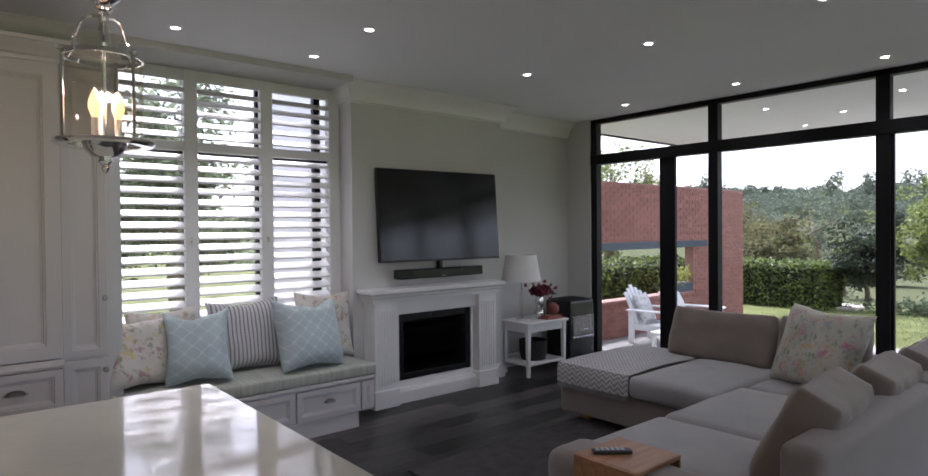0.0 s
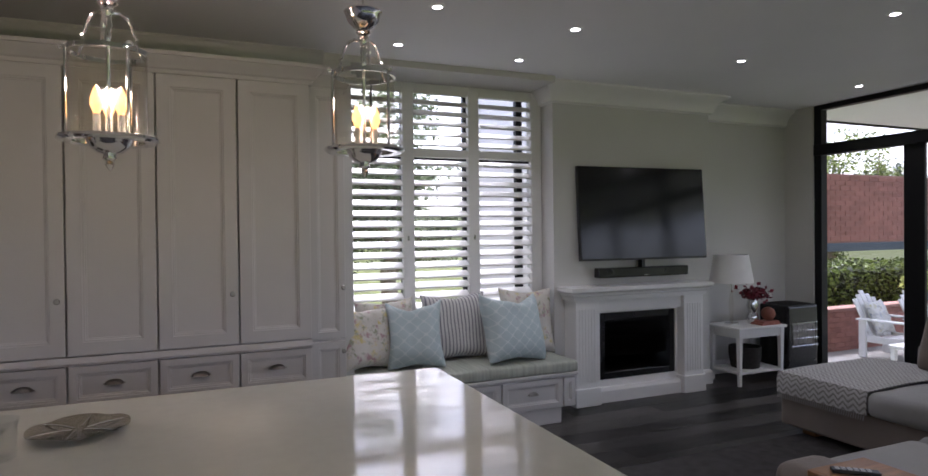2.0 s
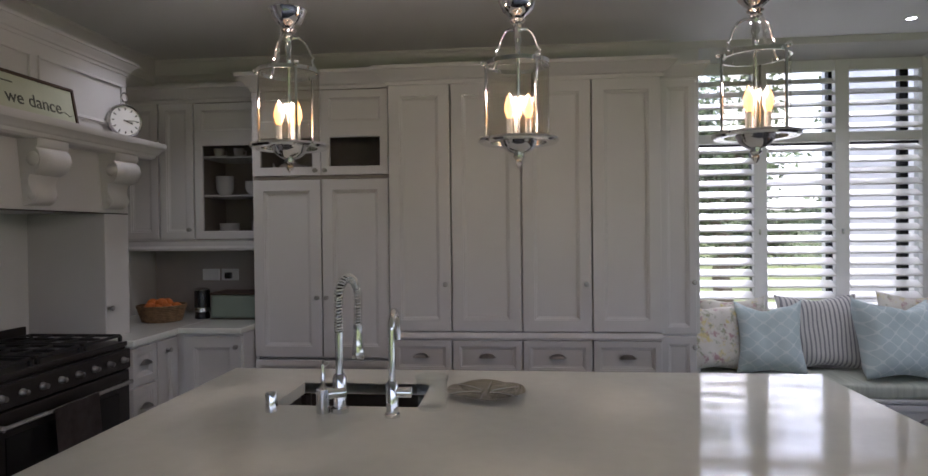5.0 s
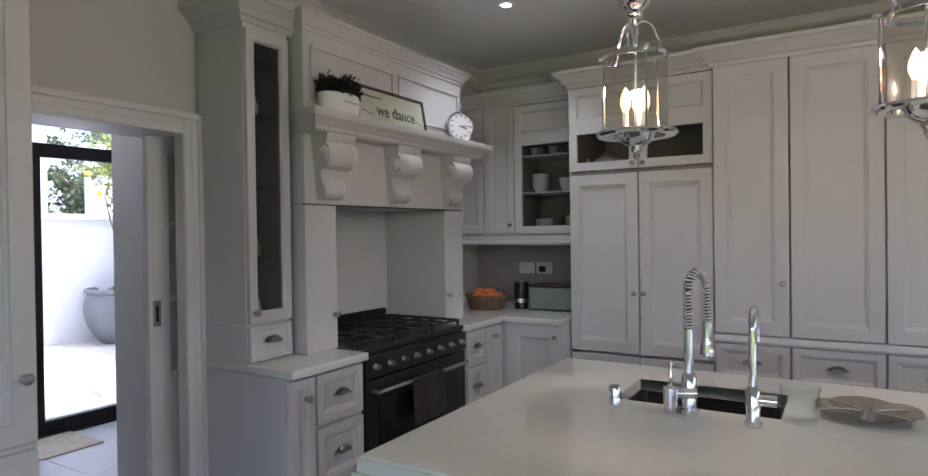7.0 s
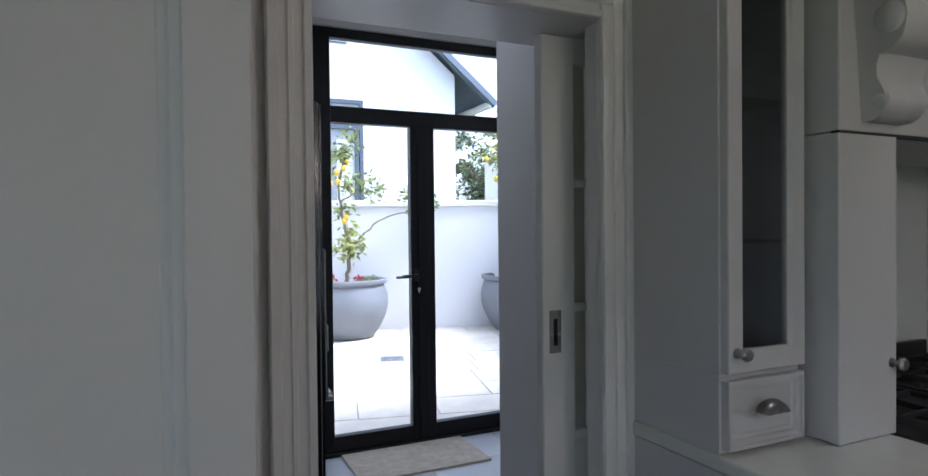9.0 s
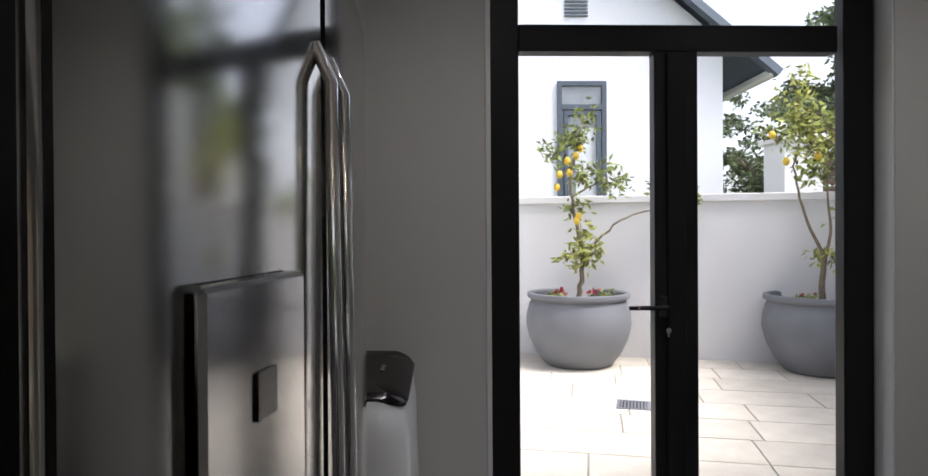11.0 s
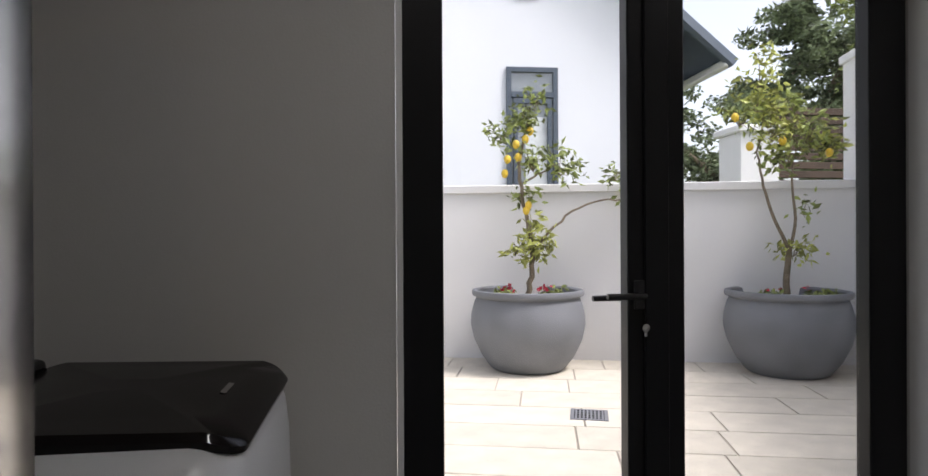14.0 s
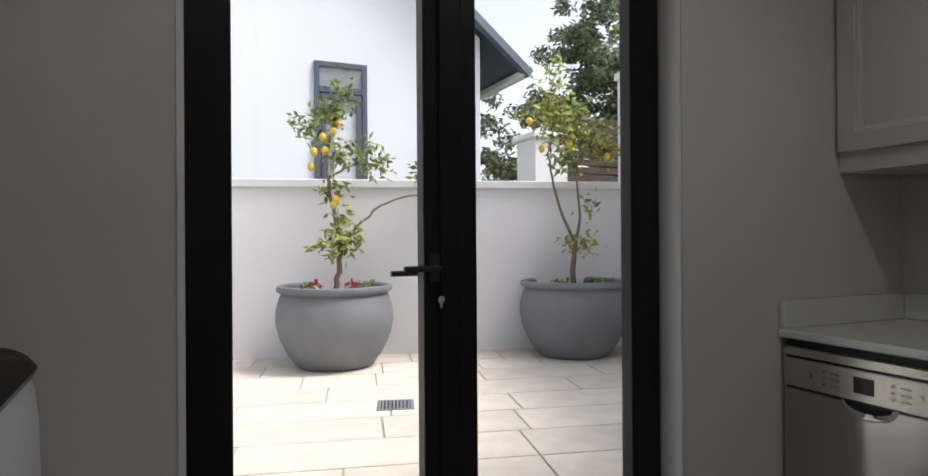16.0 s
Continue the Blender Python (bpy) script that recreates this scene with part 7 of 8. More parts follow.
courtyard = structure("pavement_courtyard", moved(boxes(((-0.1, -3.2, -0.12), (5.6, 3.9, -0.010))), mK), JOINT, "cream concrete flagstone courtyard paving", "pavement")
wall_box("wall_house_outside", (-6.12, 3.2, 0), (-5.98, 7.0, 3.2), RENDERWALL, "white rendered house wall")
wall_box("wall_house_outside_south", (-6.12, -6.0, 0), (-5.98, -0.75, 3.2), RENDERWALL, "white rendered house wall")
dg = thing("floor_drain", "square dark drain grate set in the paving", "drain", (-8.5, 1.76, 0))
mD = at(-8.50, 1.76, 0, SKEW - 4)
part("frame", moved(boxes(((-0.13, -0.13, 0.0), (0.13, -0.105, 0.006)), ((-0.13, 0.105, 0.0), (0.13, 0.13, 0.006)), ((-0.13, -0.105, 0.0), (-0.105, 0.105, 0.006)), ((0.105, -0.105, 0.0), (0.13, 0.105, 0.006))), mD), POTGREY, dg)
part("pit", moved(boxes(((-0.105, -0.105, 0.0), (0.105, 0.105, 0.002))), mD), BLACK, dg)
for k in range(8):
    part("bar", moved(boxes(((-0.105, -0.096 + k * 0.026, 0.001), (0.105, -0.084 + k * 0.026, 0.006))), mD), POTGREY, dg)
for k in range(3):
    part("bar", moved(boxes(((-0.065 + k * 0.06, -0.105, 0.001), (-0.055 + k * 0.06, 0.105, 0.0055))), mD), POTGREY, dg)

POTP = [(0, 0.0), (0.27, 0.0), (0.30, 0.02), (0.37, 0.12), (0.435, 0.27), (0.46, 0.40), (0.455, 0.50), (0.43, 0.60), (0.415, 0.635), (0.425, 0.645), (0.445, 0.655), (0.452, 0.675), (0.445, 0.70), (0.425, 0.705), (0.405, 0.69), (0.395, 0.60), (0.0, 0.60)]


def branch(bm, p, d, length, r, rng_, depth, tips, steps=5):
    pts = [Vector(p)]
    d = Vector(d).normalized()
    for k in range(steps):
        d = (d + Vector(rng_.normal(size=3)) * 0.13 + Vector((0, 0, 0.05))).normalized()
        pts.append(pts[-1] + d * length / steps)
        if depth <= 1:
            tips.append((pts[-1].copy(), d.copy()))
    tube(pts, r, 7, bm, 0.55)
    if depth > 0:
        for k in range(3):
            q = pts[2 + k] if k < 3 else pts[-1]
            a = Vector(rng_.normal(size=3))
            nd = (d * 0.9 + a * 0.55).normalized()
            branch(bm, q, nd, length * 0.6, r * 0.5, rng_, depth - 1, tips, 4)


def lemon_tree(label, x, y, stems, seed, n_leaf, lemons, plate):
    """A pot with a grafted lemon tree. stems: lists of points; leaves gather about the given clumps."""
    p = thing("plant_pot", "large round grey clay planter standing on the paving", "planter", (x, y, 0), "courtyard planters")
    part("bowl", lathe([(r * 1.18, z * 1.07) for r, z in POTP], 48, (x, y, 0)), POTGREY, p, "", 40)
    part("soil", lathe([(0, 0.655), (0.45, 0.65), (0.45, 0.645), (0, 0.645)], 32, (x, y, 0)), SOIL, p)
    t = thing("lemon_tree", label, "tree", (x, y, 0.6), "courtyard lemon trees")
    rg_ = np.random.default_rng(seed)
    bm = bmesh.new()
    for pts, r, tp_ in stems:
        fine = []
        P = [Vector(q) for q in pts]
        for a, b in zip(P, P[1:]):
            fine += [a.lerp(b, k / 4) + Vector(rg_.normal(size=3)) * 0.006 for k in range(4)]
        tube([(x + q.x, y + q.y, q.z) for q in fine + [P[-1]]], r, 8, bm, tp_)
    twig = []
    old, young = [], []
    for (cx, cy, cz), (rx, ry, rz), n, kind in plate:
        for k in range(max(3, n // 16)):
            c = Vector((cx + rg_.normal() * rx * 0.5, cy + rg_.normal() * ry * 0.5, cz + rg_.normal() * rz * 0.5))
            s = Vector((cx, cy, cz - rz * 0.8))
            tube([(x + s.x, y + s.y, s.z), (x + (s.x + c.x) / 2, y + (s.y + c.y) / 2, (s.z + c.z) / 2 + 0.02), (x + c.x, y + c.y, c.z)], 0.0045, 5, bm, 0.5)
            m_ = n // max(3, n // 16)
            q = rg_.normal(size=(m_, 3)) * 0.055 + np.array((x + c.x, y + c.y, c.z))
            (young if kind else old).append(q)
    part("trunk", bm, BARK, t, "", 60)
    for nm, arr, mt_ in (("crown", old, LEAF), ("young_growth", young, LEAFYELLOW)):
        if arr:
            v_, f_ = leaves(np.concatenate(arr), 0.085, 0.42, seed, 0.35)
            cloud_part(nm, v_, f_, mt_, t)
    for lx, ly, lz in lemons:
        bm = bmesh.new()
        ball(bm, (x + lx, y + ly, lz), 0.034, (1, 1, 1.25), 12)
        part("lemon", bm, LEMON, t, "ripe yellow lemon", 60)
    bd = thing("bedding_plant", "small bedding plant with red flowers at the planter rim", "plant", (x, y, 0.6))
    gpts = np.concatenate([rg_.normal(size=(90, 3)) * (0.05, 0.06, 0.02) + (x + a, y + b, 0.72) for a, b in ((0.2, -0.26), (0.2, 0.2))])
    v_, f_ = leaves(gpts, 0.06, 0.6, seed + 1, -0.3)
    cloud_part("foliage", v_, f_, LEAF, bd)
    fpts = np.concatenate([rg_.normal(size=(16 if seed == 21 else 4, 3)) * (0.02, 0.025, 0.012) + (x + a, y + b, 0.78) for a, b in ((0.22, -0.24), (0.2, 0.08))])
    v_, f_ = leaves(fpts, 0.04, 0.9, seed + 2, 0)
    cloud_part("petals", v_, f_, mat("red_petals", (0.45, 0.02, 0.05), 0.6, var=0.2, island=0.5), bd)


lemon_tree("young lemon tree with a long side branch and ripe fruit", -10.10, 1.665,
           [([(0, 0, 0.6), (0.02, 0.02, 0.8), (0.0, 0.05, 1.05), (0.02, 0.01, 1.35), (0.0, -0.05, 1.65), (0.0, -0.08, 1.95), (0.0, 0.0, 2.3), (0, 0.03, 2.5)], 0.03, 0.3),
            ([(0.0, 0.05, 1.12), (0.06, 0.2, 1.3), (0.08, 0.42, 1.5), (0.05, 0.7, 1.6), (0.0, 1.0, 1.62), (0.02, 1.15, 1.66)], 0.014, 0.4),
            ([(0, -0.06, 1.75), (0.05, 0.1, 1.85), (0.05, 0.3, 1.95)], 0.012, 0.4)], 21, 700,
           [(0.05, -0.02, 1.5), (0.06, 0.0, 1.55), (0.08, -0.12, 2.12), (0.08, -0.03, 2.17), (0.07, -0.2, 1.98), (0.05, 0.02, 2.25), (0.08, -0.1, 2.0), (0.03, -0.22, 1.85)],
           [((0, -0.05, 2.40), (0.14, 0.16, 0.16), 150, 0), ((0, -0.22, 2.22), (0.12, 0.14, 0.10), 90, 0), ((0, 0.08, 2.55), (0.1, 0.1, 0.12), 70, 0), ((0.04, 0.05, 1.98), (0.15, 0.22, 0.14), 150, 0), ((0.05, 0.30, 1.92), (0.14, 0.18, 0.12), 130, 0), ((0.03, -0.08, 1.72), (0.1, 0.14, 0.1), 60, 0),
            ((0.02, 1.1, 1.72), (0.12, 0.16, 0.12), 110, 0), ((0.05, 0.85, 1.85), (0.1, 0.12, 0.08), 50, 0), ((0.02, 0.02, 1.1), (0.1, 0.13, 0.12), 110, 1), ((0.02, 0.04, 1.3), (0.06, 0.06, 0.14), 80, 1), ((0.02, -0.12, 1.15), (0.06, 0.06, 0.1), 45, 1), ((0.03, 0.2, 1.15), (0.06, 0.06, 0.1), 45, 1)])
lemon_tree("forked young lemon tree with yellowing leaves and fruit", -9.60, 3.97,
           [([(0, 0, 0.6), (0.0, 0.0, 0.85), (0.01, 0.02, 1.1)], 0.032, 0.8),
            ([(0.01, 0.02, 1.1), (0.0, -0.12, 1.4), (0.02, -0.24, 1.7), (0.0, -0.28, 2.0), (0.0, -0.2, 2.4)], 0.018, 0.35),
            ([(0.01, 0.02, 1.1), (0.02, 0.08, 1.4), (0.0, 0.05, 1.75), (0.0, 0.1, 2.1)], 0.017, 0.35)], 33, 700,
           [(0.1, -0.55, 2.3), (0.1, -0.1, 2.1), (0.1, 0.35, 2.0), (0.08, -0.4, 2.05)],
           [((0, -0.25, 2.75), (0.12, 0.12, 0.22), 120, 1), ((0, -0.3, 2.5), (0.16, 0.2, 0.16), 170, 1), ((0, -0.45, 2.35), (0.15, 0.18, 0.14), 130, 0), ((0.02, -0.15, 2.25), (0.18, 0.22, 0.18), 190, 1), ((0.02, 0.15, 2.15), (0.18, 0.24, 0.16), 190, 0), ((0.02, 0.1, 2.4), (0.16, 0.2, 0.14), 120, 0), ((0.02, 0.42, 2.1), (0.14, 0.18, 0.12), 120, 1), ((0.02, 0.0, 2.0), (0.16, 0.26, 0.12), 140, 0), ((0.0, 0.06, 1.12), (0.1, 0.14, 0.08), 80, 1), ((0.0, 0.16, 1.5), (0.06, 0.08, 0.08), 24, 0)])

# neighbouring house
hs = thing("neighbour_house", "white rendered gabled house with a narrow grey window", "house", (-14.5, 2.0, 0))
bm = bmesh.new()
XHs, ya, yb, eave, ridge, ym = -13.2, -5.6, 4.62, 4.35, 8.6, -0.5
fr_ = [bm.verts.new((XHs, y, z)) for y, z in ((ya, 0), (yb, 0), (yb, eave), (ym, ridge), (ya, eave))]
bk_ = [bm.verts.new((XHs - 7, v.co.y, v.co.z)) for v in fr_]
bm.faces.new(fr_), bm.faces.new(bk_[::-1])
for k in range(5):
    bm.faces.new((fr_[k], fr_[(k + 1) % 5], bk_[(k + 1) % 5], bk_[k]))
bmesh.ops.recalc_face_normals(bm, faces=bm.faces)
part("wall", bm, HOUSEWALL, hs)
slope = (ridge - eave) / (yb - ym)
for s, ye in ((1, yb), (-1, ya)):
    bm = bmesh.new()
    o = 0.75 * s
    q = [bm.verts.new(c_) for c_ in ((XHs + 0.25, ym, ridge + 0.12), (XHs + 0.25, ye + o, eave - slope * 0.75 + 0.12), (XHs - 7.2, ye + o, eave - slope * 0.75 + 0.12), (XHs - 7.2, ym, ridge + 0.12))]
    bm.faces.new(q)
    bmesh.ops.solidify(bm, geom=bm.faces[:], thickness=0.14)
    rf = part("roof", bm, SLATE, hs, "blue-grey metal roof")
    part("barge_board", tube([(XHs + 0.26, ym, ridge + 0.06), (XHs + 0.26, ye + o, eave - slope * 0.75 + 0.06)], 0.09, 4), SLATE, rf)
part("gutter", boxes(((XHs - 7, yb + 0.62, eave - 0.60), (XHs + 0.25, yb + 0.76, eave - 0.48)), bev=0.02), TRIM, hs)
wd = part("window", boxes(((XHs, 2.02, 1.35), (XHs + 0.05, 2.09, 3.72)), ((XHs, 2.71, 1.35), (XHs + 0.05, 2.78, 3.72)), ((XHs, 2.09, 3.65), (XHs + 0.05, 2.71, 3.72)), ((XHs, 2.09, 3.28), (XHs + 0.06, 2.71, 3.36)), ((XHs, 2.09, 1.35), (XHs + 0.05, 2.71, 1.42))), SLATE, hs, "narrow grey-framed window")
part("sash", boxes(((XHs + 0.02, 2.12, 1.45), (XHs + 0.06, 2.18, 3.26)), ((XHs + 0.02, 2.62, 1.45), (XHs + 0.06, 2.68, 3.26)), ((XHs + 0.02, 2.18, 3.19), (XHs + 0.06, 2.62, 3.26))), SLATE, wd)
part("pane", boxes(((XHs + 0.004, 2.09, 1.42), (XHs + 0.012, 2.71, 3.65))), mat("house_pane", (0.25, 0.27, 0.28), 0.06, var=0.1, spec=0.8), wd, "reflecting glass")
part("blind", boxes(((XHs + 0.013, 2.3, 1.42), (XHs + 0.016, 2.62, 3.0))), mat("pale_curtain", (0.6, 0.62, 0.62), 0.8, var=0.1), wd)
part("vent", boxes(*(((XHs, 2.14, 4.72 + k * 0.055), (XHs + 0.03, 2.5, 4.745 + k * 0.055)) for k in range(6))), SLATE, hs, "slatted gable vent")
pr = structure("wall_gate_pier", boxes(((-12.6, 4.95, 0), (-12.05, 5.5, 2.62)), bev=0.01), RENDERWALL, "white rendered gate pier", "pier")
part("cap", boxes(((-12.66, 4.89, 2.62), (-11.99, 5.56, 2.72)), bev=0.02), RENDERWALL, pr)
fn = thing("slatted_fence", "dark horizontal timber slat fence behind the wall", "fence", (-12.3, 6.6, 0))
for k in range(22):
    part("slat", boxes(((-12.38, 5.5, 0.3 + k * 0.125), (-12.33, 8.6, 0.395 + k * 0.125)), bev=0.004), TIMBER, fn)
for y in (5.6, 7.0, 8.4):
    part("post", boxes(((-12.46, y - 0.05, 0), (-12.38, y + 0.05, 3.1))), TIMBER, fn)

# ---- trees ----
def tree(label, x, y, height, spread, n, seed, mt_=None, trunk=0.16, low=0.3, size=0.16, z0=0.0, name="tree"):
    """Tapered trunk, limbs and a crown of many leaf clumps with gaps."""
    t = thing(name, label, "tree", (x, y, z0))
    rg_ = np.random.default_rng(seed)
    bm = bmesh.new()
    tips = []
    top = height * 0.6
    stem = [Vector((x + rg_.normal() * 0.04 * k, y + rg_.normal() * 0.04 * k, z0 + top * k / 6)) for k in range(7)]
    tube(stem, trunk, 9, bm, 0.45)
    for k in range(9):
        b = stem[2 + k % 5]
        a = k * 2.4 + rg_.random()
        branch(bm, b, (math.cos(a), math.sin(a), 0.7), spread * (0.6 + 0.3 * rg_.random()), trunk * 0.35, rg_, 1, tips)
    part("trunk", bm, BARK, t, "", 60)
    cents = np.array([p for p, _ in tips])
    extra = np.clip(rg_.normal(size=(90, 3)), -1.8, 1.8) * (spread * 0.42, spread * 0.42, height * 0.2) + (x, y, z0 + height * 0.65)
    cents = np.concatenate([cents, extra])
    cents = cents[cents[:, 2] > z0 + height * low]
    pick = cents[rg_.integers(0, len(cents), n)]
    jit = rg_.normal(size=(n, 3))
    jit *= np.minimum(1, 1.7 / np.linalg.norm(jit, axis=1))[:, None]
    pts = pick + jit * np.array((0.16, 0.16, 0.11)) * spread * 0.55
    v_, f_ = leaves(pts, size, 0.5, seed, 0.2)
    cloud_part("crown", v_, f_, mt_ or LEAFDARK, t)
    return t


tree("tall dark evergreen tree behind the courtyard wall", -17.2, 10.0, 8.5, 1.9, 22500, 51, size=0.158, trunk=0.25)
tree("leafy tree behind the slatted fence", -15.5, 6.7, 3.9, 1.25, 12000, 52, size=0.115)
tree("broad green tree beyond the courtyard", -18.5, 13.6, 8, 2.6, 18000, 53, size=0.173, trunk=0.25)
tree("leafy tree behind the courtyard side wall", -13.2, 9.8, 6.5, 2.2, 13500, 54, LEAFLIGHT, size=0.122)
# planting outside the shuttered window
tree("dense shrub outside the shuttered window", 0.5, 8.2, 3.9, 1.5, 14000, 61, size=0.094, low=0.05)
tree("dense shrub outside the shuttered window", 2.3, 8.9, 4.0, 1.6, 14000, 62, size=0.094, low=0.05)
structure("wall_neighbour_window", boxes(((2.32, 5.6, 0), (4.4, 5.8, 3.6))), RENDERWALL, "white rendered garden wall", "wall")

# ---- garden ----
bm = bmesh.new()
N = 48
gv = []
R = [0, 4.4, 4.7, 8, 12, 18, 26, 40, 60, 90, 140, 220, 400, 900, 2500]
def ground_z(x, y):
    d = math.hypot(x, y)
    east = max(0.0, x - 14)
    z = (-0.14 if x < 4.5 else -0.45) - 0.045 * min(max(east, 0), 30)
    if d > 60 and x > 0:
        z += min(1.0, (d - 60) / 160) * (11.5 + 3.5 * math.sin(math.atan2(y, x) * 5 - 1.2) + 1.5 * math.sin(math.atan2(y, x) * 11))
    elif d > 60:
        z += min(1.0, (d - 60) / 260) * 6
    return z
for r in R:
    gv.append([bm.verts.new((r * math.cos(2 * math.pi * k / N), r * math.sin(2 * math.pi * k / N), ground_z(r * math.cos(2 * math.pi * k / N), r * math.sin(2 * math.pi * k / N)))) for k in range(N if r else 1)])
for p, q in zip(gv, gv[1:]):
    for k in range(N):
        if len(p) == 1:
            bm.faces.new((p[0], q[k], q[(k + 1) % N]))
        else:
            bm.faces.new((p[k], q[k], q[(k + 1) % N], p[(k + 1) % N]))
bmesh.ops.recalc_face_normals(bm, faces=bm.faces)
structure("ground", bm, GRASS, "green lawn sloping into the valley", "ground", 60)

patio = structure("pavement_patio", boxes(((5.42, -5, -0.5), (10.9, 5.5, -0.40))), PATIOSTONE, "pale paved covered patio", "pavement")
pr_ = structure("ceiling_patio", boxes(((5.45, -6, 2.86), (9.4, 4.5, 3.05))), CEILING, "white plastered patio soffit", "ceiling")
part("fascia", boxes(((9.4, -6, 2.84), (9.46, 4.5, 3.12)), ((5.45, 4.5, 2.84), (9.46, 4.56, 3.12))), ALU, pr_)
for x, y in ((6.8, 2.2), (6.9, 0.9), (8.4, 2.4), (8.5, 1.0), (7.7, 1.7), (9.0, 1.2), (9.0, -0.4), (6.9, -0.6)):
    copy_thing(dl, pose(x, y, 2.858))
bw = structure("wall_patio_brick", boxes(((7.2, 5.605, -0.45), (11.2, 5.80, 0.19)), ((11.2, 5.605, -0.45), (13.27, 5.80, 2.32)), ((7.2, 5.605, 1.25), (11.2, 5.80, 2.32))), MORTAR, "red face-brick patio wall with a long opening", "wall")
part("lintel", boxes(((7.2, 5.58, 1.12), (11.7, 5.82, 1.25)), bev=0.004), SLATE, bw, "blue-grey steel lintel")
part("coping", boxes(((7.2, 5.57, 0.19), (11.2, 5.84, 0.235)), bev=0.006), MORTAR, bw)


def leafy_box(name, label, a, b, n, seed, size=0.09):
    rg_ = np.random.default_rng(seed)
    t = thing(name, label, "hedge", ((a[0] + b[0]) / 2, (a[1] + b[1]) / 2, a[2]))
    # Near-black box stands in for the shaded depth behind the leaves.
    part("core", boxes(((a[0] + 0.08, a[1] + 0.08, a[2]), (b[0] - 0.08, b[1] - 0.08, b[2] - 0.1))), mat("hedge_shade_core", (0.02, 0.03, 0.01), 0.95, var=0.4, scale=8, bump=1, bscale=20), t)
    u = rg_.random((n, 3))
    side = rg_.integers(0, 4, n)
    lo_, hi_ = np.array(a), np.array(b)
    pts = lo_ + u * (hi_ - lo_)
    pts[side == 0, 1] = lo_[1]
    pts[side == 1, 2] = hi_[2]
    pts[side == 2, 0] = lo_[0]
    pts[side == 3, 1] = lo_[1]
    bumps = np.array([noise.noise(Vector(p) * 2.2) for p in pts])[:, None] * 0.07
    pts += rg_.normal(size=(n, 3)) * 0.035 + bumps
    v_, f_ = leaves(pts, size, 0.6, seed, 0.1)
    cloud_part("leaves", v_, f_, HEDGE, t)


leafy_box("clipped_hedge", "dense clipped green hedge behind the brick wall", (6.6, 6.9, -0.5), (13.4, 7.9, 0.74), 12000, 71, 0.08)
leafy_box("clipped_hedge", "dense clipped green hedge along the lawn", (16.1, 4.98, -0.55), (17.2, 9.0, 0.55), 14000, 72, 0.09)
tree("bare slender tree at the lawn's edge", 18.3, 5.8, 3.7, 1.1, 420, 81, LEAFLIGHT, 0.04, size=0.072, z0=-0.5)
tree("bushy dark-leaved tree by the lawn", 17.2, 4.4, 2.1, 1.0, 9000, 82, LEAFDEEP, 0.07, 0.25, 0.102, -0.5)
tree("young green tree behind the lawn", 21.4, 6.2, 1.9, 0.6, 4500, 83, LEAFLIGHT, 0.08, 0.2, 0.095, -0.8)
tree("broad spreading tree beside the lawn", 15.6, 2.2, 3.0, 1.5, 13500, 84, LEAFLIGHT, 0.14, 0.3, 0.109, -0.5)
tree("wide olive-brown thicket tree", 21.5, 8.9, 2.2, 1.8, 16000, 85, LEAFOLIVE, 0.16, 0.08, 0.116, -0.6)
tree("wide olive-green thicket tree", 26.0, 12.6, 2.8, 2.0, 15000, 86, LEAFOLIVE, 0.18, 0.08, 0.136, -0.8)
tree("leafy tree above the brick wall", 13.4, 9.4, 4.3, 1.7, 14000, 87, LEAFLIGHT, 0.12, 0.1, 0.095, -0.2)
tree("leafy tree above the brick wall", 9.6, 9.6, 4.1, 1.6, 13000, 88, LEAFLIGHT, 0.12, 0.1, 0.088, -0.2)
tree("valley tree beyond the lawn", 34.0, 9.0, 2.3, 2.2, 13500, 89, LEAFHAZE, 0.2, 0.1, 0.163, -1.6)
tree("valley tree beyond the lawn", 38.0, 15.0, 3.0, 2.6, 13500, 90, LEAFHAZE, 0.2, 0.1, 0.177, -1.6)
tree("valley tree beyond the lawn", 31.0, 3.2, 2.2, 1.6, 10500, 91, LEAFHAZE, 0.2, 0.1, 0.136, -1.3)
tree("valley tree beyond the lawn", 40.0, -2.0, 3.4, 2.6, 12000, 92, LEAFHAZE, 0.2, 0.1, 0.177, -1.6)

# woods on the far hillside, one mass; haze is put into their pale leaf colour
rg_ = np.random.default_rng(99)
allv, allf, base = [], [], 0
for k in range(1000):
    a, d = rg_.uniform(-0.5, 1.15), 85 + 150 * rg_.random() ** 0.9
    cx, cy = d * math.cos(a), d * math.sin(a)
    h = rg_.uniform(1.5, 4.5) if k % 14 else rg_.uniform(6.0, 9.0)
    w = rg_.uniform(2.0, 4.0) if k % 14 else rg_.uniform(1.6, 2.4)
    n = 230
    q_ = rg_.normal(size=(n * 2, 3))
    q_ = q_[np.linalg.norm(q_, axis=1) < 1.75]
    pts = q_ * (w * 0.5, w * 0.5, h * 0.28) + (cx, cy, ground_z(cx, cy) + h * 0.5)
    v_, f_ = leaves(pts, 0.25 + d / 420, 0.7, k, 0.1)
    allv.append(v_), allf.append(f_ + base)
    base += len(v_)
wo = tagged(new("hillside_woods", cloud("hillside_woods", np.concatenate(allv), np.concatenate(allf), mat("hazed_foliage", (0.135, 0.165, 0.115), 0.9, var=0.2, scale=0.05, island=0.45, through_light=0.3))), "distant wooded hillside with pines", "woods", "", "stuff")
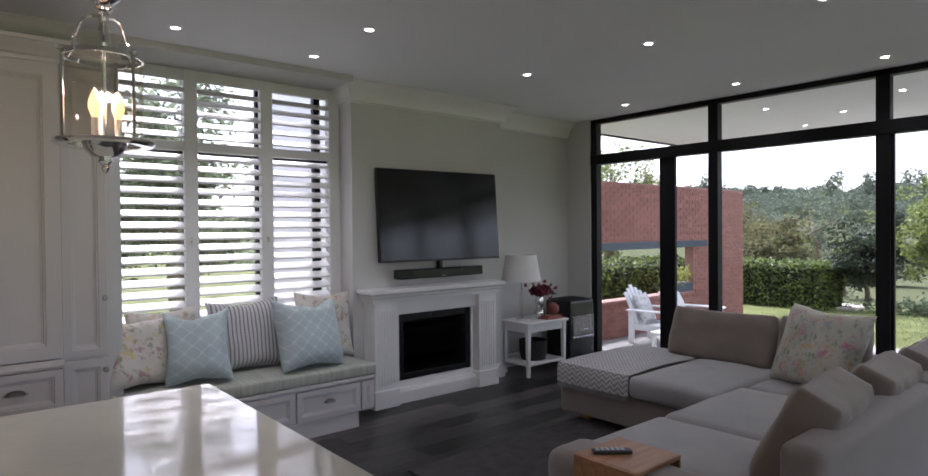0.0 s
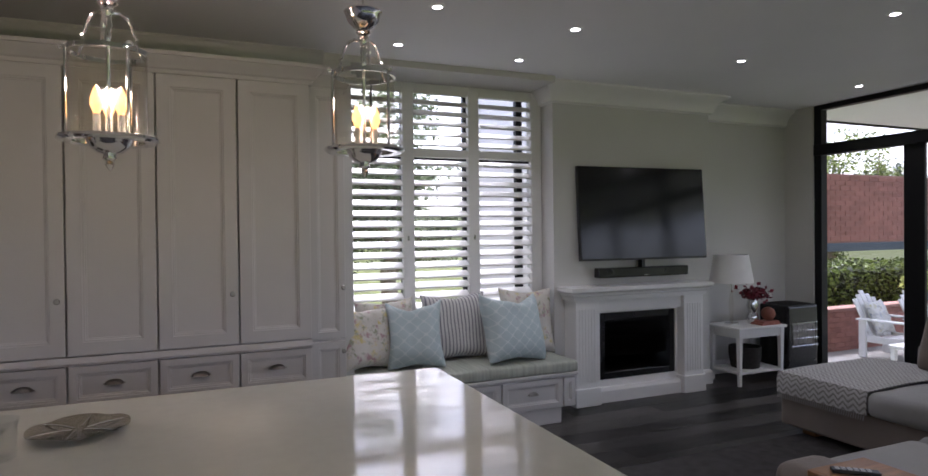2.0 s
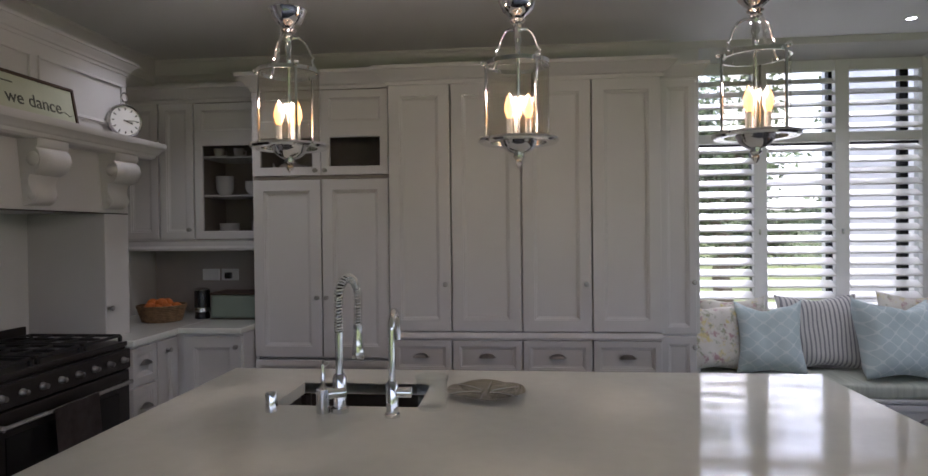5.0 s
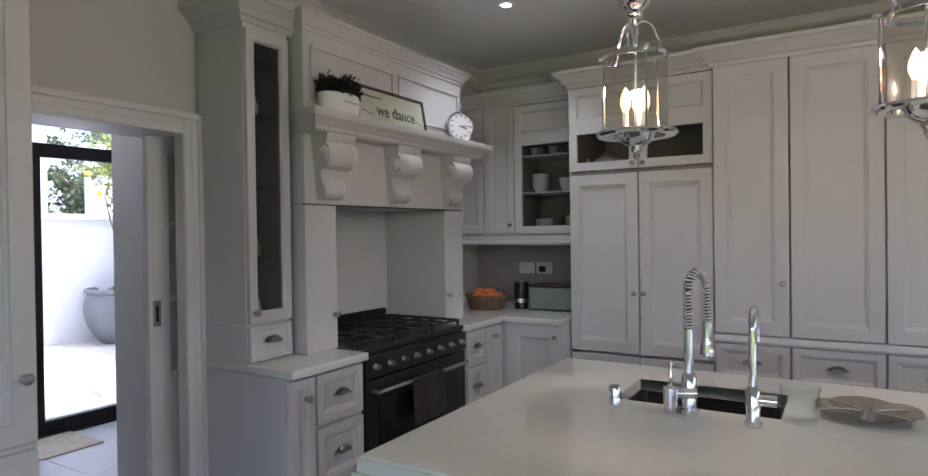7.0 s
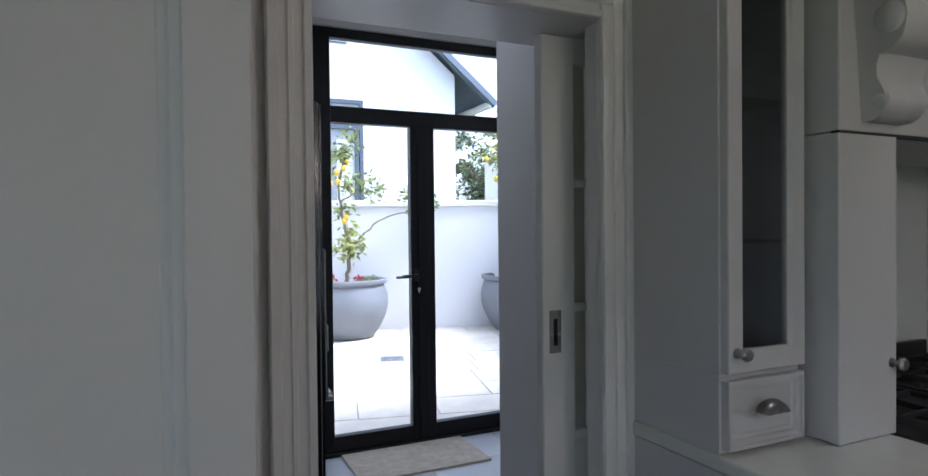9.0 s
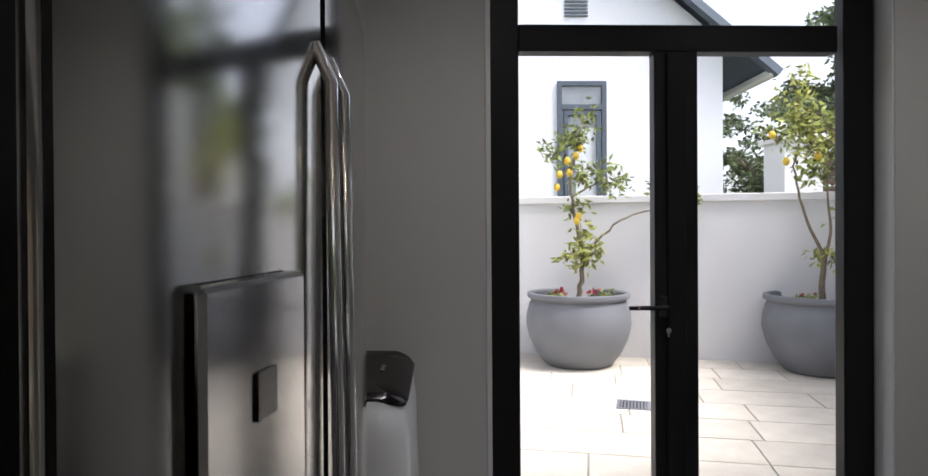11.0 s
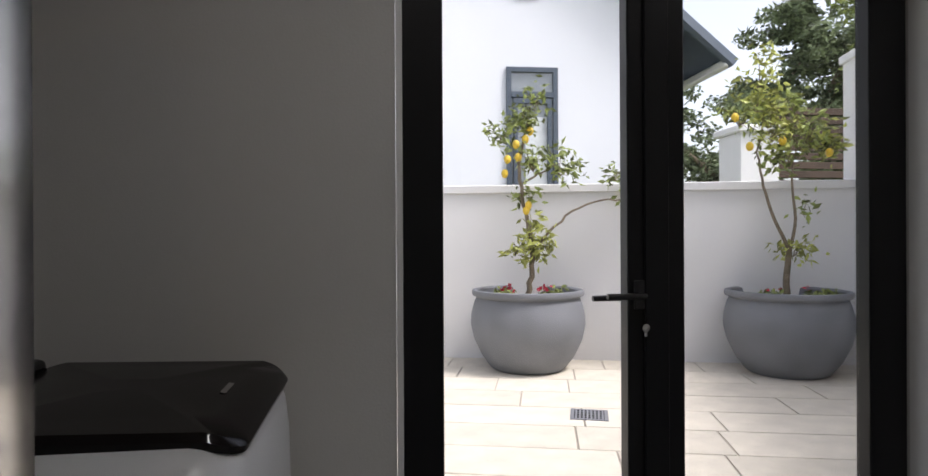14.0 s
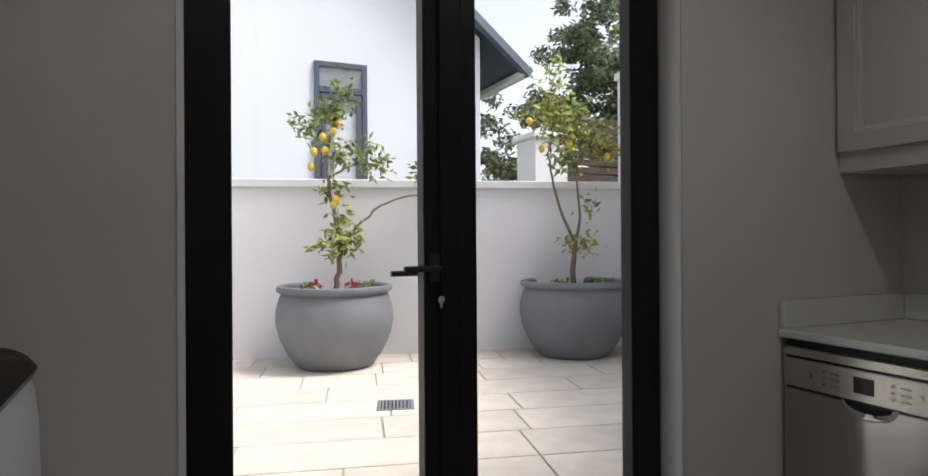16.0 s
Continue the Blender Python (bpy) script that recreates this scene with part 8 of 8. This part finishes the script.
# low planting at the lawn's edge
rg_ = np.random.default_rng(98)
pts = np.concatenate([rg_.normal(size=(160, 3)) * (0.3, 0.3, 0.16) + (x, y, -0.6) for x, y in zip(rg_.uniform(16.5, 19, 26), rg_.uniform(-1, 6.5, 26))])
v_, f_ = leaves(pts, 0.16, 0.4, 97, -0.3)
tagged(new("border_plants", cloud("border_plants", v_, f_, LEAFDARK)), "low green border plants along the lawn", "plants", "", "stuff")
slab_ = solid("stone_slab", boxes(((16.75, 4.45, -0.66), (17.9, 5.45, -0.53)), bev=0.03), PAVER, "flat pale stone slab on the lawn", "stone")
# grass blades near the patio
pts = np.stack([rg_.uniform(11, 16, 9000), rg_.uniform(-2.5, 5.5, 9000), np.full(9000, -0.47)], 1)
v_, f_ = leaves(pts, 0.05, 0.12, 96, -2.5)
tagged(new("lawn_grass", cloud("lawn_grass", v_, f_, mat("grass_blade", (0.14, 0.20, 0.04), 0.7, var=0.35, island=1.0))), "short mown green grass", "grass", "", "stuff")


# ---- patio furniture ----
WHITEWOOD = mat("white_painted_timber", (0.74, 0.74, 0.73), 0.5, var=0.04, scale=6, bump=0.1)
PATIOFLORAL = pattern("blue_floral_cotton", (0.62, 0.62, 0.60), "flower", [(0.30, 0.36, 0.44), (0.42, 0.40, 0.22), (0.25, 0.27, 0.3)], 12)


def adirondack(x, y, turn):
    t = thing("garden_chair", "white slatted garden chair with a floral cushion", "chair", (x, y, -0.40), "patio chairs", turn)
    M = pose(x, y, -0.40, 0, 0, turn)
    for k in range(5):
        xo = -0.24 + k * 0.12
        h = 0.98 - 0.06 * abs(k - 2)
        part("back_slat", moved(boxes(((xo - 0.052, -0.012, 0.02), (xo + 0.052, 0.012, h - 0.24)), bev=0.01, seg=2), M @ Matrix.Translation((0, 0.22, 0.26)) @ pose(0, 0, 0, -24)), WHITEWOOD, t)
    for k in range(5):
        part("seat_slat", moved(boxes(((-0.28, -0.36 + k * 0.12, 0.33 - k * 0.022), (0.28, -0.26 + k * 0.12, 0.355 - k * 0.022)), bev=0.005), M), WHITEWOOD, t)
    for s in (-1, 1):
        part("arm", moved(boxes(((s * 0.36 - 0.06, -0.42, 0.54), (s * 0.36 + 0.06, 0.36, 0.565)), bev=0.008), M), WHITEWOOD, t)
        part("leg", moved(boxes(((s * 0.36 - 0.02, -0.38, 0), (s * 0.36 + 0.02, -0.26, 0.54)), bev=0.004), M), WHITEWOOD, t)
        part("leg", moved(boxes(((s * 0.32 - 0.02, 0.26, 0), (s * 0.32 + 0.02, 0.36, 0.54)), bev=0.004), M), WHITEWOOD, t)
        part("side_rail", moved(boxes(((s * 0.30 - 0.015, -0.36, 0.22), (s * 0.30 + 0.015, 0.34, 0.32)), bev=0.004), M), WHITEWOOD, t)
    c = thing("chair_cushion", "blue floral back cushion on the garden chair", "cushion", (x, y, 0.3), "patio cushions")
    part("cover", moved(pillow(0.46, 0.52, 0.12), M @ Matrix.Translation((0, 0.14, 0.33)) @ pose(0, 0, 0, -24)), PATIOFLORAL, c, "", 80)


adirondack(8.66, 4.80, 6)
adirondack(9.22, 4.50, 9)
pt = thing("patio_table", "low white painted patio table", "table", (7.5, 3.8, -0.4))
part("tabletop", boxes(((7.2, 3.55, 0.0), (7.75, 4.0, 0.04)), bev=0.006), WHITEWOOD, pt)
for x in (7.22, 7.68):
    for y in (3.57, 3.93):
        part("leg", boxes(((x, y, -0.40), (x + 0.05, y + 0.05, 0.0))), WHITEWOOD, pt)
fl = thing("trough_planter", "dark trough planter with yellow-green leaves on the wall ledge", "planter", (10.7, 5.7, 0.235))
part("trough", boxes(((10.4, 5.58, 0.235), (11.1, 5.82, 0.41)), bev=0.01), SLATE, fl)
rg_ = np.random.default_rng(95)
v_, f_ = leaves(rg_.normal(size=(420, 3)) * (0.18, 0.07, 0.07) + (10.7, 5.7, 0.52), 0.1, 0.5, 94, -0.4)
cloud_part("foliage", v_, f_, LEAFYELLOW, fl)
bs = thing("patio_bench", "dark blue outdoor bench sofa with its back to the glass", "bench", (6.0, 1.2, -0.4))
NAVY = mat("navy_canvas", (0.035, 0.05, 0.075), 0.9, var=0.15, scale=6, bump=0.4, bscale=300)
part("back", boxes(((5.75, 1.1, 0.0), (5.9, 2.1, 0.60)), bev=0.03, seg=2), NAVY, bs)
part("seat", boxes(((5.9, 1.1, -0.1), (6.5, 2.1, 0.08)), bev=0.03, seg=2), NAVY, bs)
for x in (5.8, 6.42):
    for y in (1.12, 2.03):
        part("leg", boxes(((x, y, -0.40), (x + 0.05, y + 0.05, 0.0))), ALU, bs)

# ---- floor planks, paving stones and bricks, piece by piece ----
def piece(name, me, m, parent):
    ob = new(name, me)
    ob.parent = parent
    ob.matrix_basis = m
    return ob


PW, PL = 0.19, 1.9
pm = mesh("plank", boxes(((0, 0.0008, -0.012), (PL - 0.0015, PW - 0.0008, 0)), bev=0.0012), FLOORWOOD)
y, row = YS, 0
while y < 3.85:
    x = -3.56 - (row * 0.73) % PL
    while x < XE - 0.02:
        a, b = max(x, -3.56), min(x + PL, XE - 0.02)
        if b - a > 0.03:
            piece("plank", pm, Matrix.Translation((a, y, 0)) @ Matrix.Diagonal(((b - a) / PL, 1, 1, 1)), floor)
        x += PL
    y, row = y + PW, row + 1

tm = mesh("floor_tile", boxes(((0.002, 0.002, -0.006), (0.598, 0.598, 0)), bev=0.0015), TILEFLOOR)
for i in range(5):
    for j in range(7):
        sx = min(1.0, (-3.56 - (-6.1 + i * 0.6)) / 0.6)
        if sx > 0.05:
            piece("floor_tile", tm, Matrix.Translation((-6.1 + i * 0.6, -0.8 + j * 0.6, 0)) @ Matrix.Diagonal((sx, 1, 1, 1)), floor_scullery)

rs = random.Random(8)
fm = mesh("flagstone", boxes(((0.006, 0.006, -0.010), (0.444, 0.894, 0.0)), bev=0.003), PAVER)
for i in range(10):
    yy = -3.2 - (0.0, 0.45, 0.22)[i % 3]
    while yy < 3.6:
        w = rs.choice((0.6, 0.9, 0.9, 1.05))
        b = min(yy + w, 3.64)
        if b > yy + 0.05 and yy > -3.2:
            piece("flagstone", fm, mK @ Matrix.Translation((i * 0.45, yy, rs.uniform(-0.001, 0.001))) @ Matrix.Diagonal((1, (b - yy) / 0.9, 1, 1)), courtyard)
        yy += w

BL, BH = 0.225, 0.0785
bk = mesh("brick", boxes(((0.004, 0, 0.004), (BL - 0.004, 0.02, BH - 0.004)), bev=0.002), BRICK)
count = 0
vv, ff = [], []
for r in range(36):
    z = -0.45 + r * BH
    x = 7.2 - (BL / 2 if r % 2 else 0)
    while x < 13.27:
        a, b = max(x, 7.2), min(x + BL, 13.27)
        mid = (a + b) / 2
        if (mid > 11.2 or z + BH < 0.195 or z > 1.24) and z + BH < 2.33 and b - a > 0.03:
            if mid > 11.4 and count < 300 and z > 0.2:
                piece("brick", bk, Matrix.Translation((a, 5.588, z)) @ Matrix.Diagonal(((b - a) / BL, 1, 1, 1)), bw)
                count += 1
            else:
                i0 = len(vv)
                g_ = 0.004
                vv += [(xx, yy_, zz) for yy_ in (5.588, 5.606) for xx, zz in ((a + g_, z + g_), (b - g_, z + g_), (b - g_, z + BH - g_), (a + g_, z + BH - g_))]
                ff += [tuple(i0 + k for k in q_) for q_ in ((0, 1, 2, 3), (0, 4, 5, 1), (1, 5, 6, 2), (2, 6, 7, 3), (3, 7, 4, 0))]
        x += BL
bme = bpy.data.meshes.new("brick_field")
bme.from_pydata(vv, [], ff)
bme.materials.append(BRICKFAR)
bo = new("brick_field", bme)
bo.parent = bw
tagged(bo, "", "", "", "stuff")
